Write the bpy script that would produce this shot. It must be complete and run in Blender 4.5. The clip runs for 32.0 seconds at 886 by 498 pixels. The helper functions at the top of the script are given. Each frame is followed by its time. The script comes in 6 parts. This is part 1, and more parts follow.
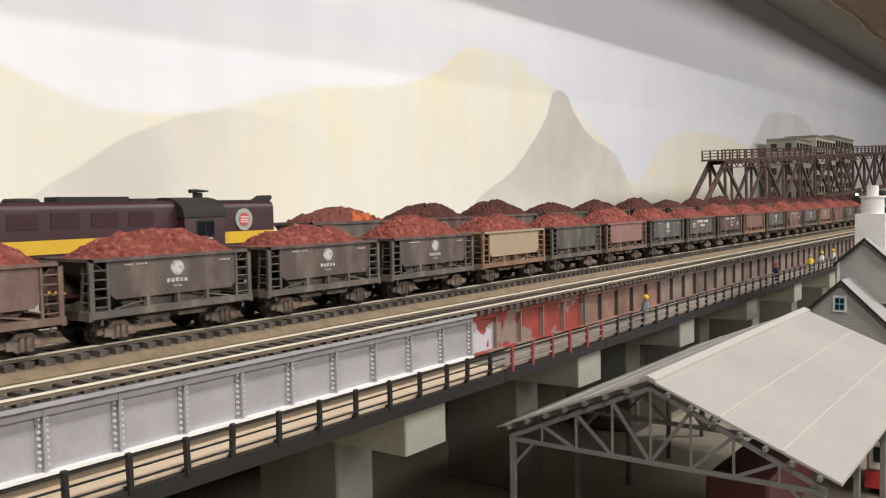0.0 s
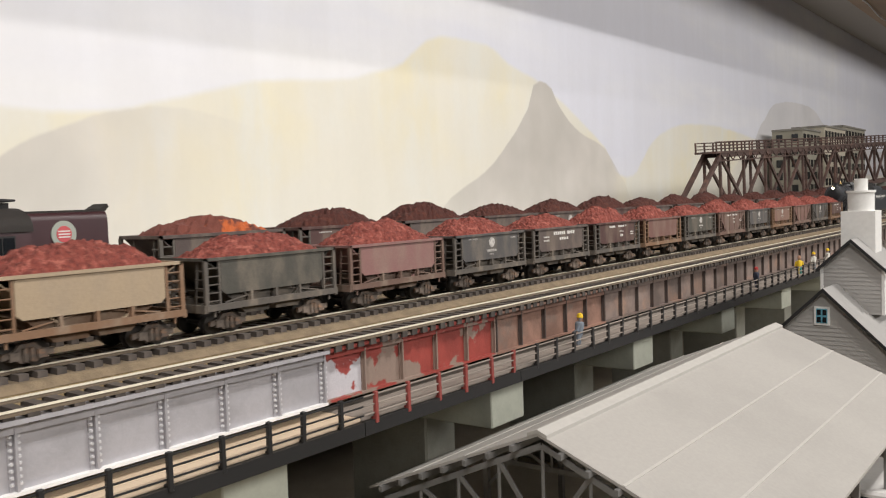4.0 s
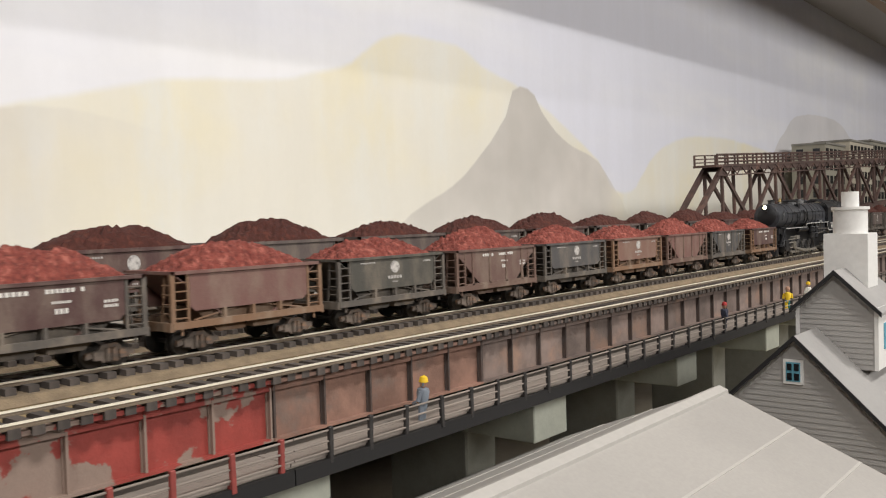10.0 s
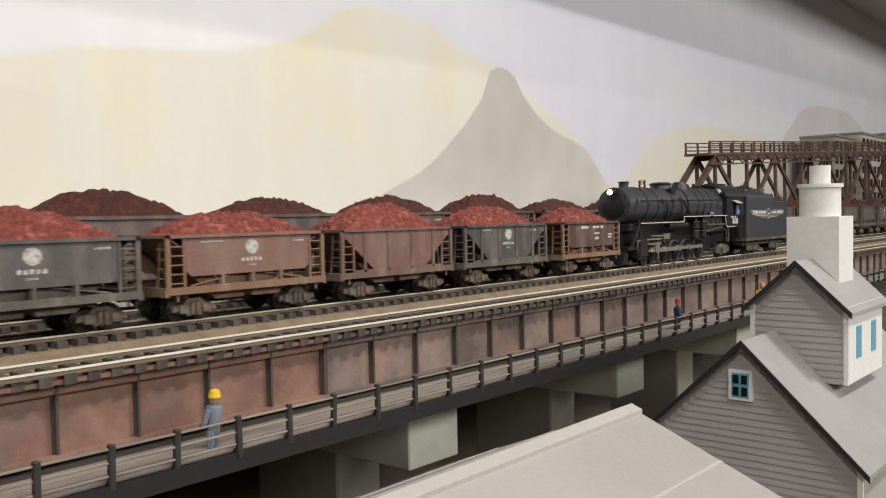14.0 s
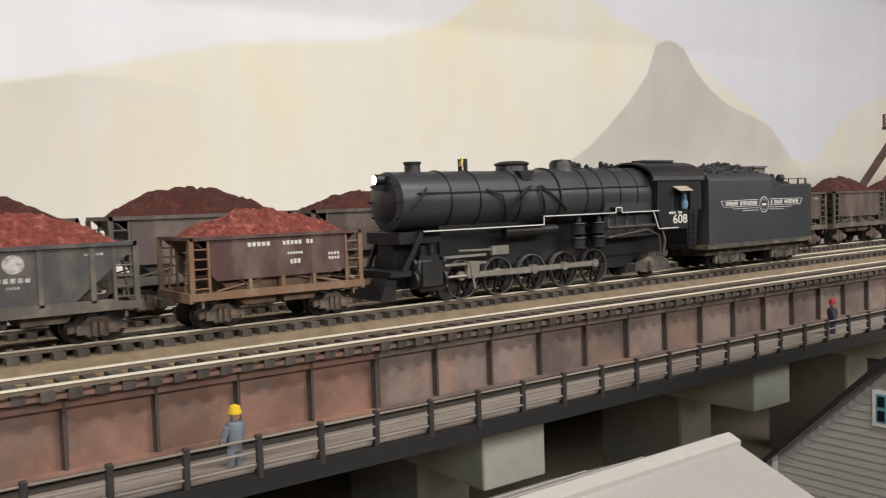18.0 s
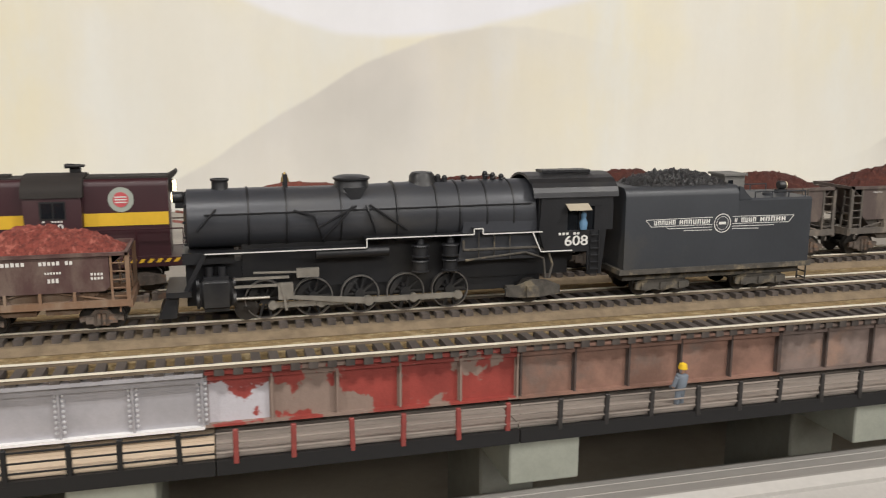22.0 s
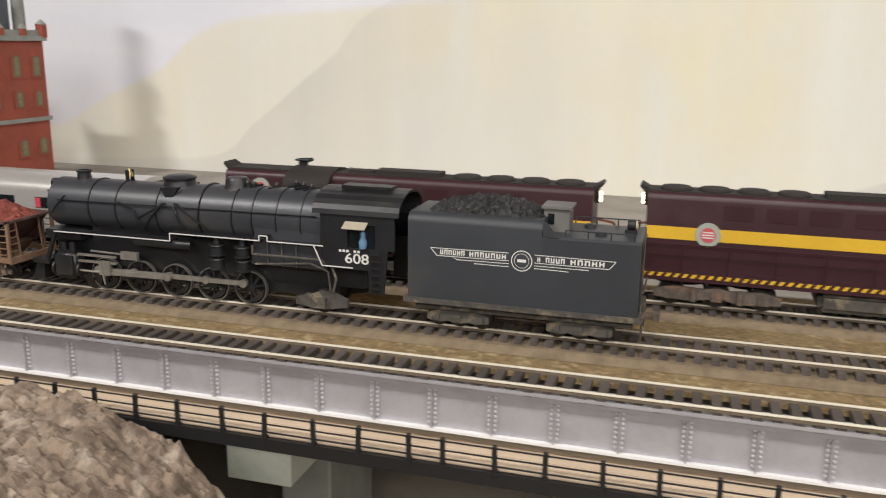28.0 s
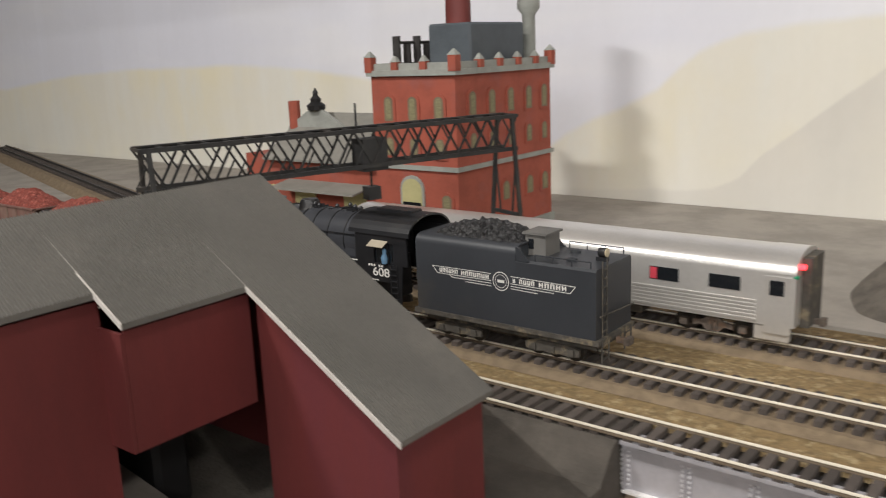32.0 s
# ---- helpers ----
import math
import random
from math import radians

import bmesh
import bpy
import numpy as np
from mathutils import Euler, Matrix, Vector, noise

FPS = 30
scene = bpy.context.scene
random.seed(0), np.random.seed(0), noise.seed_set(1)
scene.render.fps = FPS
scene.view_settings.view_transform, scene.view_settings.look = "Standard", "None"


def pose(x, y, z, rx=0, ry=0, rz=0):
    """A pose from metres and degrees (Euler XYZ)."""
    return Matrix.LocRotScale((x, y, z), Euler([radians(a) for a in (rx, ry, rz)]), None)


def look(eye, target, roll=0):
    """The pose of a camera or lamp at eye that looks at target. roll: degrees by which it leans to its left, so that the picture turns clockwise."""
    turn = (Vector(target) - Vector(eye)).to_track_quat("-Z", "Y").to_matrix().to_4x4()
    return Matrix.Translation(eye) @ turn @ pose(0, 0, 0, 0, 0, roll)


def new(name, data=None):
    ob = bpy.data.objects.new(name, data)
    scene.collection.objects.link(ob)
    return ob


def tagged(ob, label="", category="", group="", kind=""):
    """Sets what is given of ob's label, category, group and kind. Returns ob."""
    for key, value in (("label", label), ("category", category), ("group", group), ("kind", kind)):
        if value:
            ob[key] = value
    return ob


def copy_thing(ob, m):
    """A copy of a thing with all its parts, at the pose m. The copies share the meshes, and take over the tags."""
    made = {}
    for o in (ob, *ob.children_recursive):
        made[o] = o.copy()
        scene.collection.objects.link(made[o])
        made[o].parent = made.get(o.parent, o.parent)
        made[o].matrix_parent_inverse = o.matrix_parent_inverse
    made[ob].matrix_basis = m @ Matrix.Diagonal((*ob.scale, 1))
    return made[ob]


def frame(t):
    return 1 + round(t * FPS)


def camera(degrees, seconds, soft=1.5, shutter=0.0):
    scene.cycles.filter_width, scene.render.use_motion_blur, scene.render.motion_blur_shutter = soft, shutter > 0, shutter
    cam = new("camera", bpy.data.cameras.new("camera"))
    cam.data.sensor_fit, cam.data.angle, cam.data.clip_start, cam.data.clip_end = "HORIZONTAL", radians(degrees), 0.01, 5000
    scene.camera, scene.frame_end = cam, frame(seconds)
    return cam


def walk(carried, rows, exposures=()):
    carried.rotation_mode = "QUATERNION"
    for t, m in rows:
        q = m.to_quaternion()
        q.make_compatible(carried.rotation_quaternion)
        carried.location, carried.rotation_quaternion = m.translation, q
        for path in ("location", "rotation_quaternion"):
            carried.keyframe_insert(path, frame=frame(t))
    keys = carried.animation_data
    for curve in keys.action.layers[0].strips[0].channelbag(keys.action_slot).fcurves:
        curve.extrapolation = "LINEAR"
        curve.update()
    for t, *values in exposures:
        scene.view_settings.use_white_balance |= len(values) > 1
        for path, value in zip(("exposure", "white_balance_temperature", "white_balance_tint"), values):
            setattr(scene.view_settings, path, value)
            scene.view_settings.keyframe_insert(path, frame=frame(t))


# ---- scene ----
# ---- camera ----
PATH = [
    (0, (-0.3351, -0.2279, 0.0534), (0.4686, 0.3647, -0.0011), -1.04),
    (0.5, (-0.3296, -0.2281, 0.0524), (0.4696, 0.3694, -0.0124), -0.98),
    (1, (-0.3200, -0.2281, 0.0537), (0.4711, 0.3802, -0.0088), -0.38),
    (1.5, (-0.3075, -0.2296, 0.0524), (0.4813, 0.3822, -0.0066), -0.32),
    (2, (-0.2984, -0.2320, 0.0527), (0.4861, 0.3841, -0.0174), -0.87),
    (2.5, (-0.2862, -0.2332, 0.0557), (0.4948, 0.3876, -0.0120), -0.87),
    (3, (-0.2689, -0.2325, 0.0554), (0.5171, 0.3834, 0.0013), -1.13),
    (3.5, (-0.2461, -0.2318, 0.0550), (0.5447, 0.3778, -0.0007), -1.45),
    (5.5, (-0.1899, -0.2261, 0.0601), (0.5953, 0.3911, 0.0108), -3.51),
    (6, (-0.1760, -0.2250, 0.0622), (0.6153, 0.3846, 0.0145), -3.08),
    (6.5, (-0.1659, -0.2262, 0.0606), (0.6302, 0.3765, 0.0065), -2.61),
    (7, (-0.1584, -0.2340, 0.0551), (0.6385, 0.3668, -0.0075), -2.84),
    (7.5, (-0.1569, -0.2362, 0.0574), (0.6386, 0.3669, -0.0009), -3.74),
    (8, (-0.1413, -0.2343, 0.0599), (0.6565, 0.3670, 0.0152), -3.17),
    (8.5, (-0.1186, -0.2298, 0.0580), (0.6721, 0.3813, 0.0216), -2.27),
    (9, (-0.0962, -0.2252, 0.0576), (0.6859, 0.3974, 0.0276), -1.66),
    (9.5, (-0.0801, -0.2271, 0.0551), (0.6961, 0.4029, 0.0296), -1.57),
    (10, (-0.0642, -0.2236, 0.0520), (0.7056, 0.4136, 0.0169), -1.61),
    (10.5, (-0.0461, -0.2231, 0.0521), (0.7221, 0.4158, 0.0113), -1.35),
    (11, (-0.0310, -0.2217, 0.0488), (0.7328, 0.4222, 0.0056), -1.21),
    (11.5, (-0.0207, -0.2210, 0.0468), (0.7413, 0.4252, 0.0042), -1.28),
    (12, (-0.0065, -0.2195, 0.0441), (0.7587, 0.4230, 0.0038), -1.30),
    (12.5, (0.0066, -0.2209, 0.0440), (0.7690, 0.4248, 0.0027), -1.62),
    (13, (0.0184, -0.2216, 0.0438), (0.7740, 0.4318, -0.0035), -1.48),
    (13.5, (0.0280, -0.2206, 0.0432), (0.7845, 0.4320, -0.0007), -1.15),
    (14, (0.0393, -0.2193, 0.0410), (0.7970, 0.4321, 0.0018), -1.02),
    (14.5, (0.0499, -0.2141, 0.0403), (0.7986, 0.4479, 0.0058), -0.93),
    (16.5, (0.0832, -0.2197, 0.0407), (0.7476, 0.5262, -0.0067), -1.03),
    (17, (0.0878, -0.2202, 0.0404), (0.7311, 0.5442, -0.0013), -1.64),
    (17.5, (0.0883, -0.2233, 0.0430), (0.7107, 0.5580, -0.0035), -1.67),
    (18, (0.0927, -0.2261, 0.0444), (0.6865, 0.5767, -0.0094), -1.90),
    (18.5, (0.0897, -0.2286, 0.0452), (0.6514, 0.5968, -0.0117), -1.98),
    (19, (0.0813, -0.2397, 0.0486), (0.6174, 0.6026, -0.0079), -1.39),
    (19.5, (0.0664, -0.2471, 0.0541), (0.5700, 0.6141, -0.0149), -0.99),
    (20, (0.0555, -0.2553, 0.0605), (0.5093, 0.6314, -0.0283), -0.74),
    (20.5, (0.0431, -0.2654, 0.0718), (0.4572, 0.6387, -0.0336), -0.18),
    (21, (0.0288, -0.2734, 0.0777), (0.3912, 0.6486, -0.0587), 0.31),
    (21.5, (0.0176, -0.2860, 0.0868), (0.3257, 0.6514, -0.0755), 0.44),
    (22, (0.0061, -0.2941, 0.0965), (0.2640, 0.6548, -0.0855), 0.28),
    (22.5, (-0.0032, -0.3051, 0.1054), (0.2183, 0.6504, -0.0895), 0.45),
    (23, (-0.0137, -0.3146, 0.1091), (0.1706, 0.6468, -0.0950), 0.42),
    (23.5, (-0.0259, -0.3167, 0.1088), (0.1077, 0.6514, -0.1035), 0.02),
    (24, (-0.0359, -0.3151, 0.1102), (0.0609, 0.6552, -0.1117), 0.08),
    (24.5, (-0.0530, -0.3119, 0.1157), (0.0199, 0.6571, -0.1203), -0.57),
    (26.5, (-0.1186, -0.2907, 0.1211), (-0.2396, 0.6739, -0.1136), -1.00),
    (27, (-0.1359, -0.2874, 0.1248), (-0.3092, 0.6663, -0.1210), -0.80),
    (27.5, (-0.1667, -0.2914, 0.1257), (-0.3869, 0.6539, -0.1152), 0.29),
    (28, (-0.1945, -0.2873, 0.1236), (-0.4664, 0.6460, -0.1111), 0.70),
    (28.5, (-0.2107, -0.2840, 0.1300), (-0.5407, 0.6305, -0.1038), 0.54),
    (29, (-0.2361, -0.2878, 0.1343), (-0.6376, 0.5978, -0.0992), 0.25),
    (29.5, (-0.2516, -0.2848, 0.1343), (-0.7027, 0.5765, -0.0996), 0.36),
    (30, (-0.2713, -0.2774, 0.1359), (-0.7521, 0.5681, -0.0962), 0.49),
    (30.5, (-0.2898, -0.2704, 0.1361), (-0.8001, 0.5571, -0.0979), -0.65),
    (31, (-0.3228, -0.2678, 0.1371), (-0.8517, 0.5487, -0.0943), 0.88),
    (31.5, (-0.3577, -0.2675, 0.1406), (-0.9164, 0.5294, -0.0893), 0.58),
    (32, (-0.3907, -0.2590, 0.1392), (-0.9954, 0.5044, -0.0877), -2.32),
]
cam = camera(54.9, 32.0, soft=1.15, shutter=0.4)
walk(cam, [(t, look(eye, target, roll)) for t, eye, target, roll in PATH], exposures=[(0.0, 0.0), (6.0, -0.08), (14.0, -0.12), (20.0, -0.20), (24.0, -0.20), (28.0, -0.14), (30.0, -0.12), (31.0, -0.14), (32.0, -0.20)])

# ---- light: lamps over the aisle ----
world = bpy.data.worlds.new("room_air")
scene.world = world
world.use_nodes = True
world.node_tree.nodes["Background"].inputs[0].default_value = (0.9, 0.88, 0.84, 1)
world.node_tree.nodes["Background"].inputs[1].default_value = 0.004


def area_lamp(name, eye, target, sx, sy, watts, colour):
    data = bpy.data.lights.new(name, "AREA")
    data.shape, data.size, data.size_y, data.energy, data.color = "RECTANGLE", sx, sy, watts, colour
    ob = new(name, data)
    ob.matrix_world = look(eye, target)
    return ob


area_lamp("aisle_lamp", (-1.05, -0.62, 0.998), (-0.7, 0.2, 0.0), 0.15, 0.012, 10.4, (1.0, 0.965, 0.925))
area_lamp("aisle_lamp", (0.75, -0.62, 0.998), (0.8, 0.2, 0.0), 0.16, 0.012, 9.2, (1.0, 0.965, 0.925))
area_lamp("aisle_lamp", (-0.10, -0.62, 1.153), (-0.1, 0.2, 0.0), 0.16, 0.012, 6.5, (1.0, 0.965, 0.925))
# added unseen fill, well below the ceiling, for soft light from behind
area_lamp("ceiling_lamp", (1.5, -2.4, 1.20), (1.5, -0.4, 0.1), 5.8, 0.5, 78.0, (1.0, 0.965, 0.925))


# ---- materials ----
def tree(name, rough=0.6, metal=0.0):
    m = bpy.data.materials.new(name)
    m.use_nodes = True
    b = m.node_tree.nodes["Principled BSDF"]
    b.inputs["Roughness"].default_value, b.inputs["Metallic"].default_value = rough, metal
    return m, m.node_tree.nodes, m.node_tree.links, b


def mixed(N, L, fac, a, b, blend="MIX"):
    n = N.new("ShaderNodeMix")
    n.data_type, n.blend_type = "RGBA", blend
    for key, v in ((0, fac), (6, a), (7, b)):
        if isinstance(v, (int, float)):
            n.inputs[key].default_value = v
        elif isinstance(v, tuple):
            n.inputs[key].default_value = (*v, 1)
        else:
            L.new(v, n.inputs[key])
    return n.outputs[2]


def noise_tex(N, L, scale, detail=4, coord="Object", stretch=None, rough=0.6):
    tc = N.new("ShaderNodeTexCoord")
    n = N.new("ShaderNodeTexNoise")
    n.inputs["Scale"].default_value, n.inputs["Detail"].default_value, n.inputs["Roughness"].default_value = scale, detail, rough
    out = tc.outputs[coord]
    if stretch:
        mp = N.new("ShaderNodeMapping")
        mp.inputs["Scale"].default_value = stretch
        L.new(out, mp.inputs[0])
        out = mp.outputs[0]
    L.new(out, n.inputs["Vector"])
    return n.outputs["Fac"]


def ramp(N, L, fac, lo, hi):
    n = N.new("ShaderNodeMapRange")
    n.interpolation_type = "SMOOTHSTEP"
    n.inputs[1].default_value, n.inputs[2].default_value = lo, hi
    L.new(fac, n.inputs[0])
    return n.outputs[0]


def bumped(N, L, b, fac, strength, dist=0.0006):
    n = N.new("ShaderNodeBump")
    n.inputs["Strength"].default_value, n.inputs["Distance"].default_value = strength, dist
    L.new(fac, n.inputs["Height"])
    L.new(n.outputs[0], b.inputs["Normal"])


def worn(name, base, dark=0.6, spot=None, scale=90, rough=0.6, metal=0.0, bump=0.25, fine=600, stretch=None, cover=(0.5, 0.7), vary=0.0):
    """A painted or bare surface with soft stains, fine grain and, where spot is given, patches of that colour."""
    m, N, L, b = tree(name, rough, metal)
    big, small = noise_tex(N, L, scale, 5, stretch=stretch), noise_tex(N, L, fine, 3)
    col = mixed(N, L, ramp(N, L, big, 0.35, 0.7), base, tuple(c * dark for c in base))
    if spot:
        col = mixed(N, L, ramp(N, L, noise_tex(N, L, scale * 0.6, 6, stretch=stretch), *cover), col, spot)
    col = mixed(N, L, 0.35, col, mixed(N, L, small, (0.55, 0.55, 0.55), (1.0, 1.0, 1.0)), "MULTIPLY")
    if vary:
        info = N.new("ShaderNodeObjectInfo")
        lo = N.new("ShaderNodeMapRange")
        lo.inputs[3].default_value, lo.inputs[4].default_value = 1 - vary, 1 + vary * 0.4
        L.new(info.outputs["Random"], lo.inputs[0])
        col = mixed(N, L, 1.0, col, lo.outputs[0], "MULTIPLY")
    L.new(col, b.inputs["Base Color"])
    bumped(N, L, b, small, bump)
    return m


def tinted(name, rough=0.6, metal=0.0, dust=(0.32, 0.26, 0.2), amount=0.35):
    """Weathered paint in the colour that each object carries."""
    m, N, L, b = tree(name, rough, metal)
    info = N.new("ShaderNodeObjectInfo")
    big = noise_tex(N, L, 110, 6, stretch=(1, 1, 0.5))
    small = noise_tex(N, L, 700, 3)
    col = mixed(N, L, ramp(N, L, big, 0.4, 0.75), info.outputs["Color"], mixed(N, L, amount, info.outputs["Color"], dust))
    col = mixed(N, L, 0.4, col, mixed(N, L, small, (0.5, 0.5, 0.5), (1.0, 1.0, 1.0)), "MULTIPLY")
    L.new(col, b.inputs["Base Color"])
    bumped(N, L, b, small, 0.2)
    return m


def plain(name, base, rough=0.5, metal=0.0):
    m, N, L, b = tree(name, rough, metal)
    n = noise_tex(N, L, 300, 3)
    L.new(mixed(N, L, n, tuple(c * 0.8 for c in base), base), b.inputs["Base Color"])
    return m


def glowing(name, colour, strength):
    m, N, L, b = tree(name, 0.3)
    b.inputs["Base Color"].default_value = (*colour, 1)
    b.inputs["Emission Color"].default_value = (*colour, 1)
    b.inputs["Emission Strength"].default_value = strength
    return m


def mural_paint():
    """Sky, cream hills and grey hills brushed on the plaster, by three profiles along the wall."""
    m, N, L, b = tree("mural_paint", 0.75)
    tc = N.new("ShaderNodeTexCoord")
    sep = N.new("ShaderNodeSeparateXYZ")
    L.new(tc.outputs["Object"], sep.inputs[0])
    wob = noise_tex(N, L, 9, 4)
    span = N.new("ShaderNodeMapRange")
    span.inputs[1].default_value, span.inputs[2].default_value = -2.0, 3.0
    L.new(sep.outputs["X"], span.inputs[0])

    def profile(pts, top):
        c = N.new("ShaderNodeFloatCurve")
        pts = [((x + 2) / 5, z / top) for x, z in pts]
        curve = c.mapping.curves[0]
        curve.points[0].location, curve.points[1].location = pts[0], pts[-1]
        for p in pts[1:-1]:
            curve.points.new(*p)
        c.mapping.update()
        L.new(span.outputs[0], c.inputs["Value"])
        return c.outputs[0]

    def below(prof, top, soft):
        z = N.new("ShaderNodeMath")
        z.operation = "MULTIPLY_ADD"
        z.inputs[1].default_value = top
        L.new(prof, z.inputs[0])
        w = N.new("ShaderNodeMath")
        w.operation = "MULTIPLY_ADD"
        w.inputs[1].default_value, w.inputs[2].default_value = 0.012, -0.006
        L.new(wob, w.inputs[0])
        L.new(w.outputs[0], z.inputs[2])
        d = N.new("ShaderNodeMath")
        d.operation = "SUBTRACT"
        L.new(z.outputs[0], d.inputs[0])
        L.new(sep.outputs["Z"], d.inputs[1])
        return ramp(N, L, d.outputs[0], -soft, soft)

    cream = profile([(-2, 0.10), (-1.5, 0.13), (-1.1, 0.11), (-0.9, 0.03), (-0.817, 0.06), (-0.74, 0.09), (-0.672, 0.135), (-0.607, 0.148), (-0.546, 0.152), (-0.4, 0.165), (-0.2, 0.182), (-0.06, 0.2), (0.022, 0.18), (0.061, 0.166), (0.097, 0.154), (0.15, 0.146), (0.2, 0.148), (0.277, 0.163), (0.35, 0.18), (0.4, 0.193), (0.457, 0.199), (0.525, 0.205), (0.595, 0.222), (0.65, 0.238), (0.7, 0.27), (0.765, 0.288), (0.84, 0.289), (0.909, 0.27), (1.006, 0.245), (1.25, 0.14), (1.33, 0.09), (1.40, 0.12), (1.46, 0.161), (1.583, 0.2), (1.749, 0.213), (2.05, 0.2), (2.4, 0.15), (3, 0.1)], 0.5)
    grey = profile([(-2, 0), (-0.72, 0.0), (-0.677, 0.005), (-0.634, 0.036), (-0.586, 0.075), (-0.535, 0.115), (-0.494, 0.155), (-0.38, 0.18), (-0.2, 0.10), (-0.1, 0.0), (-0.036, 0.013), (0.0, 0.03), (0.034, 0.052), (0.066, 0.073), (0.1, 0.092), (0.135, 0.115), (0.183, 0.135), (0.234, 0.152), (0.286, 0.158), (0.36, 0.15), (0.5, 0.1), (0.62, 0.02), (0.7, 0.03), (0.727, 0.043), (0.757, 0.062), (0.808, 0.082), (0.85, 0.101), (0.914, 0.148), (0.968, 0.199), (1.012, 0.247), (1.07, 0.211), (1.14, 0.172), (1.234, 0.146), (1.268, 0.122), (1.318, 0.083), (1.42, 0.03), (2.05, 0.15), (2.21, 0.246), (2.396, 0.31), (2.66, 0.315), (2.84, 0.277), (3, 0.2)], 0.5)
    shade = profile([(-2, 0.2), (-0.74, 0.4), (-0.64, 0.6), (-0.54, 0.4), (-0.35, 0.12), (-0.15, 0.0), (-0.06, 0.75), (0.03, 0.75), (0.12, 0.8), (0.22, 0.6), (0.36, 0.15), (0.5, 0.0), (0.70, 0.1), (0.78, 0.9), (1.01, 1.0), (1.24, 0.9), (1.32, 0.3), (1.5, 0.1), (1.9, 0.1), (2.1, 0.5), (3, 0.5)], 1.0)
    blotch = noise_tex(N, L, 5.5, 3)
    sky = mixed(N, L, ramp(N, L, noise_tex(N, L, 3, 4, stretch=(0.4, 1, 1.6)), 0.35, 0.7), (0.70, 0.71, 0.79), (0.80, 0.80, 0.82))
    hill = mixed(N, L, ramp(N, L, blotch, 0.4, 0.72), (0.74, 0.715, 0.635), (0.77, 0.715, 0.54))
    hill = mixed(N, L, ramp(N, L, noise_tex(N, L, 14, 5, stretch=(1, 1, 0.35)), 0.45, 0.75), hill, (0.74, 0.735, 0.68))
    col = mixed(N, L, below(cream, 0.5, 0.005), sky, hill)
    g = N.new("ShaderNodeMath")
    g.operation = "MULTIPLY"
    L.new(below(grey, 0.5, 0.0025), g.inputs[0])
    L.new(shade, g.inputs[1])
    col = mixed(N, L, g.outputs[0], col, mixed(N, L, ramp(N, L, blotch, 0.3, 0.7), (0.50, 0.475, 0.44), (0.62, 0.585, 0.55)))
    # brushed haze over the foot of the hills
    foot = ramp(N, L, sep.outputs["Z"], 0.13, -0.02)
    f2 = N.new("ShaderNodeMath")
    f2.operation = "MULTIPLY"
    f2.inputs[1].default_value = 0.35
    L.new(foot, f2.inputs[0])
    col = mixed(N, L, f2.outputs[0], col, (0.78, 0.775, 0.715))
    streak = noise_tex(N, L, 16, 6, stretch=(1, 1, 0.15))
    col = mixed(N, L, 0.25, col, mixed(N, L, ramp(N, L, streak, 0.35, 0.7), (0.86, 0.85, 0.82), (1.0, 1.0, 1.0)), "MULTIPLY")
    grain = noise_tex(N, L, 120, 5)
    col = mixed(N, L, 0.10, col, mixed(N, L, grain, (0.6, 0.6, 0.6), (1.0, 1.0, 1.0)), "MULTIPLY")
    L.new(col, b.inputs["Base Color"])
    bumped(N, L, b, grain, 0.06)
    return m


MURAL = mural_paint()
# paler than the girder: the highlights on the rivet heads, put into their colour
RIVETGLINT = worn("silver_rivet_glint", (0.86, 0.85, 0.87), 0.8, scale=60, rough=0.4, metal=0.2, bump=0.1)
PATCHY_SILVER = worn("red_paint_with_silver_spray", (0.34, 0.06, 0.05), 0.75, spot=(0.52, 0.50, 0.53), scale=62, rough=0.55, cover=(0.47, 0.5))
SILVER = worn("silver_girder_paint", (0.52, 0.505, 0.535), 0.85, scale=60, rough=0.42, metal=0.35, bump=0.15)
PATCHY = worn("patchy_red_paint", (0.34, 0.058, 0.045), 0.7, spot=(0.26, 0.19, 0.155), scale=62, rough=0.55, cover=(0.52, 0.545))
REDPAINT = worn("red_rail_paint", (0.30, 0.06, 0.05), 0.7, scale=80, rough=0.55)
RUST = worn("rusty_brown_steel", (0.27, 0.15, 0.11), 0.62, spot=(0.16, 0.12, 0.10), scale=70, rough=0.75, cover=(0.56, 0.75), vary=0.25)
GREYRUST = worn("weathered_grey_brown_steel", (0.24, 0.18, 0.155), 0.6, spot=(0.30, 0.19, 0.14), scale=70, rough=0.75, vary=0.3)
STIFFENER = worn("dark_brown_stiffener", (0.115, 0.075, 0.06), 0.6, spot=(0.07, 0.055, 0.05), scale=90, rough=0.75)
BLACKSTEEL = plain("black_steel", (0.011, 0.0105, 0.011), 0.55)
DARKMETAL = worn("dark_sooty_metal", (0.05, 0.046, 0.044), 0.6, scale=120, rough=0.5, metal=0.3)
CREAMWOOD = worn("unpainted_cream_wood", (0.66, 0.52, 0.38), 0.85, scale=90, rough=0.7, stretch=(0.2, 1, 1))
WHITEPAINT = worn("white_primer", (0.82, 0.81, 0.80), 0.93, scale=50, rough=0.6)
GREYWOOD = worn("grey_weathered_boards", (0.30, 0.255, 0.22), 0.6, scale=90, rough=0.8, stretch=(0.2, 1, 1))
TIE = worn("dark_brown_ties", (0.105, 0.086, 0.075), 0.6, scale=200, rough=0.85, vary=0.35, stretch=(1, 0.3, 1))
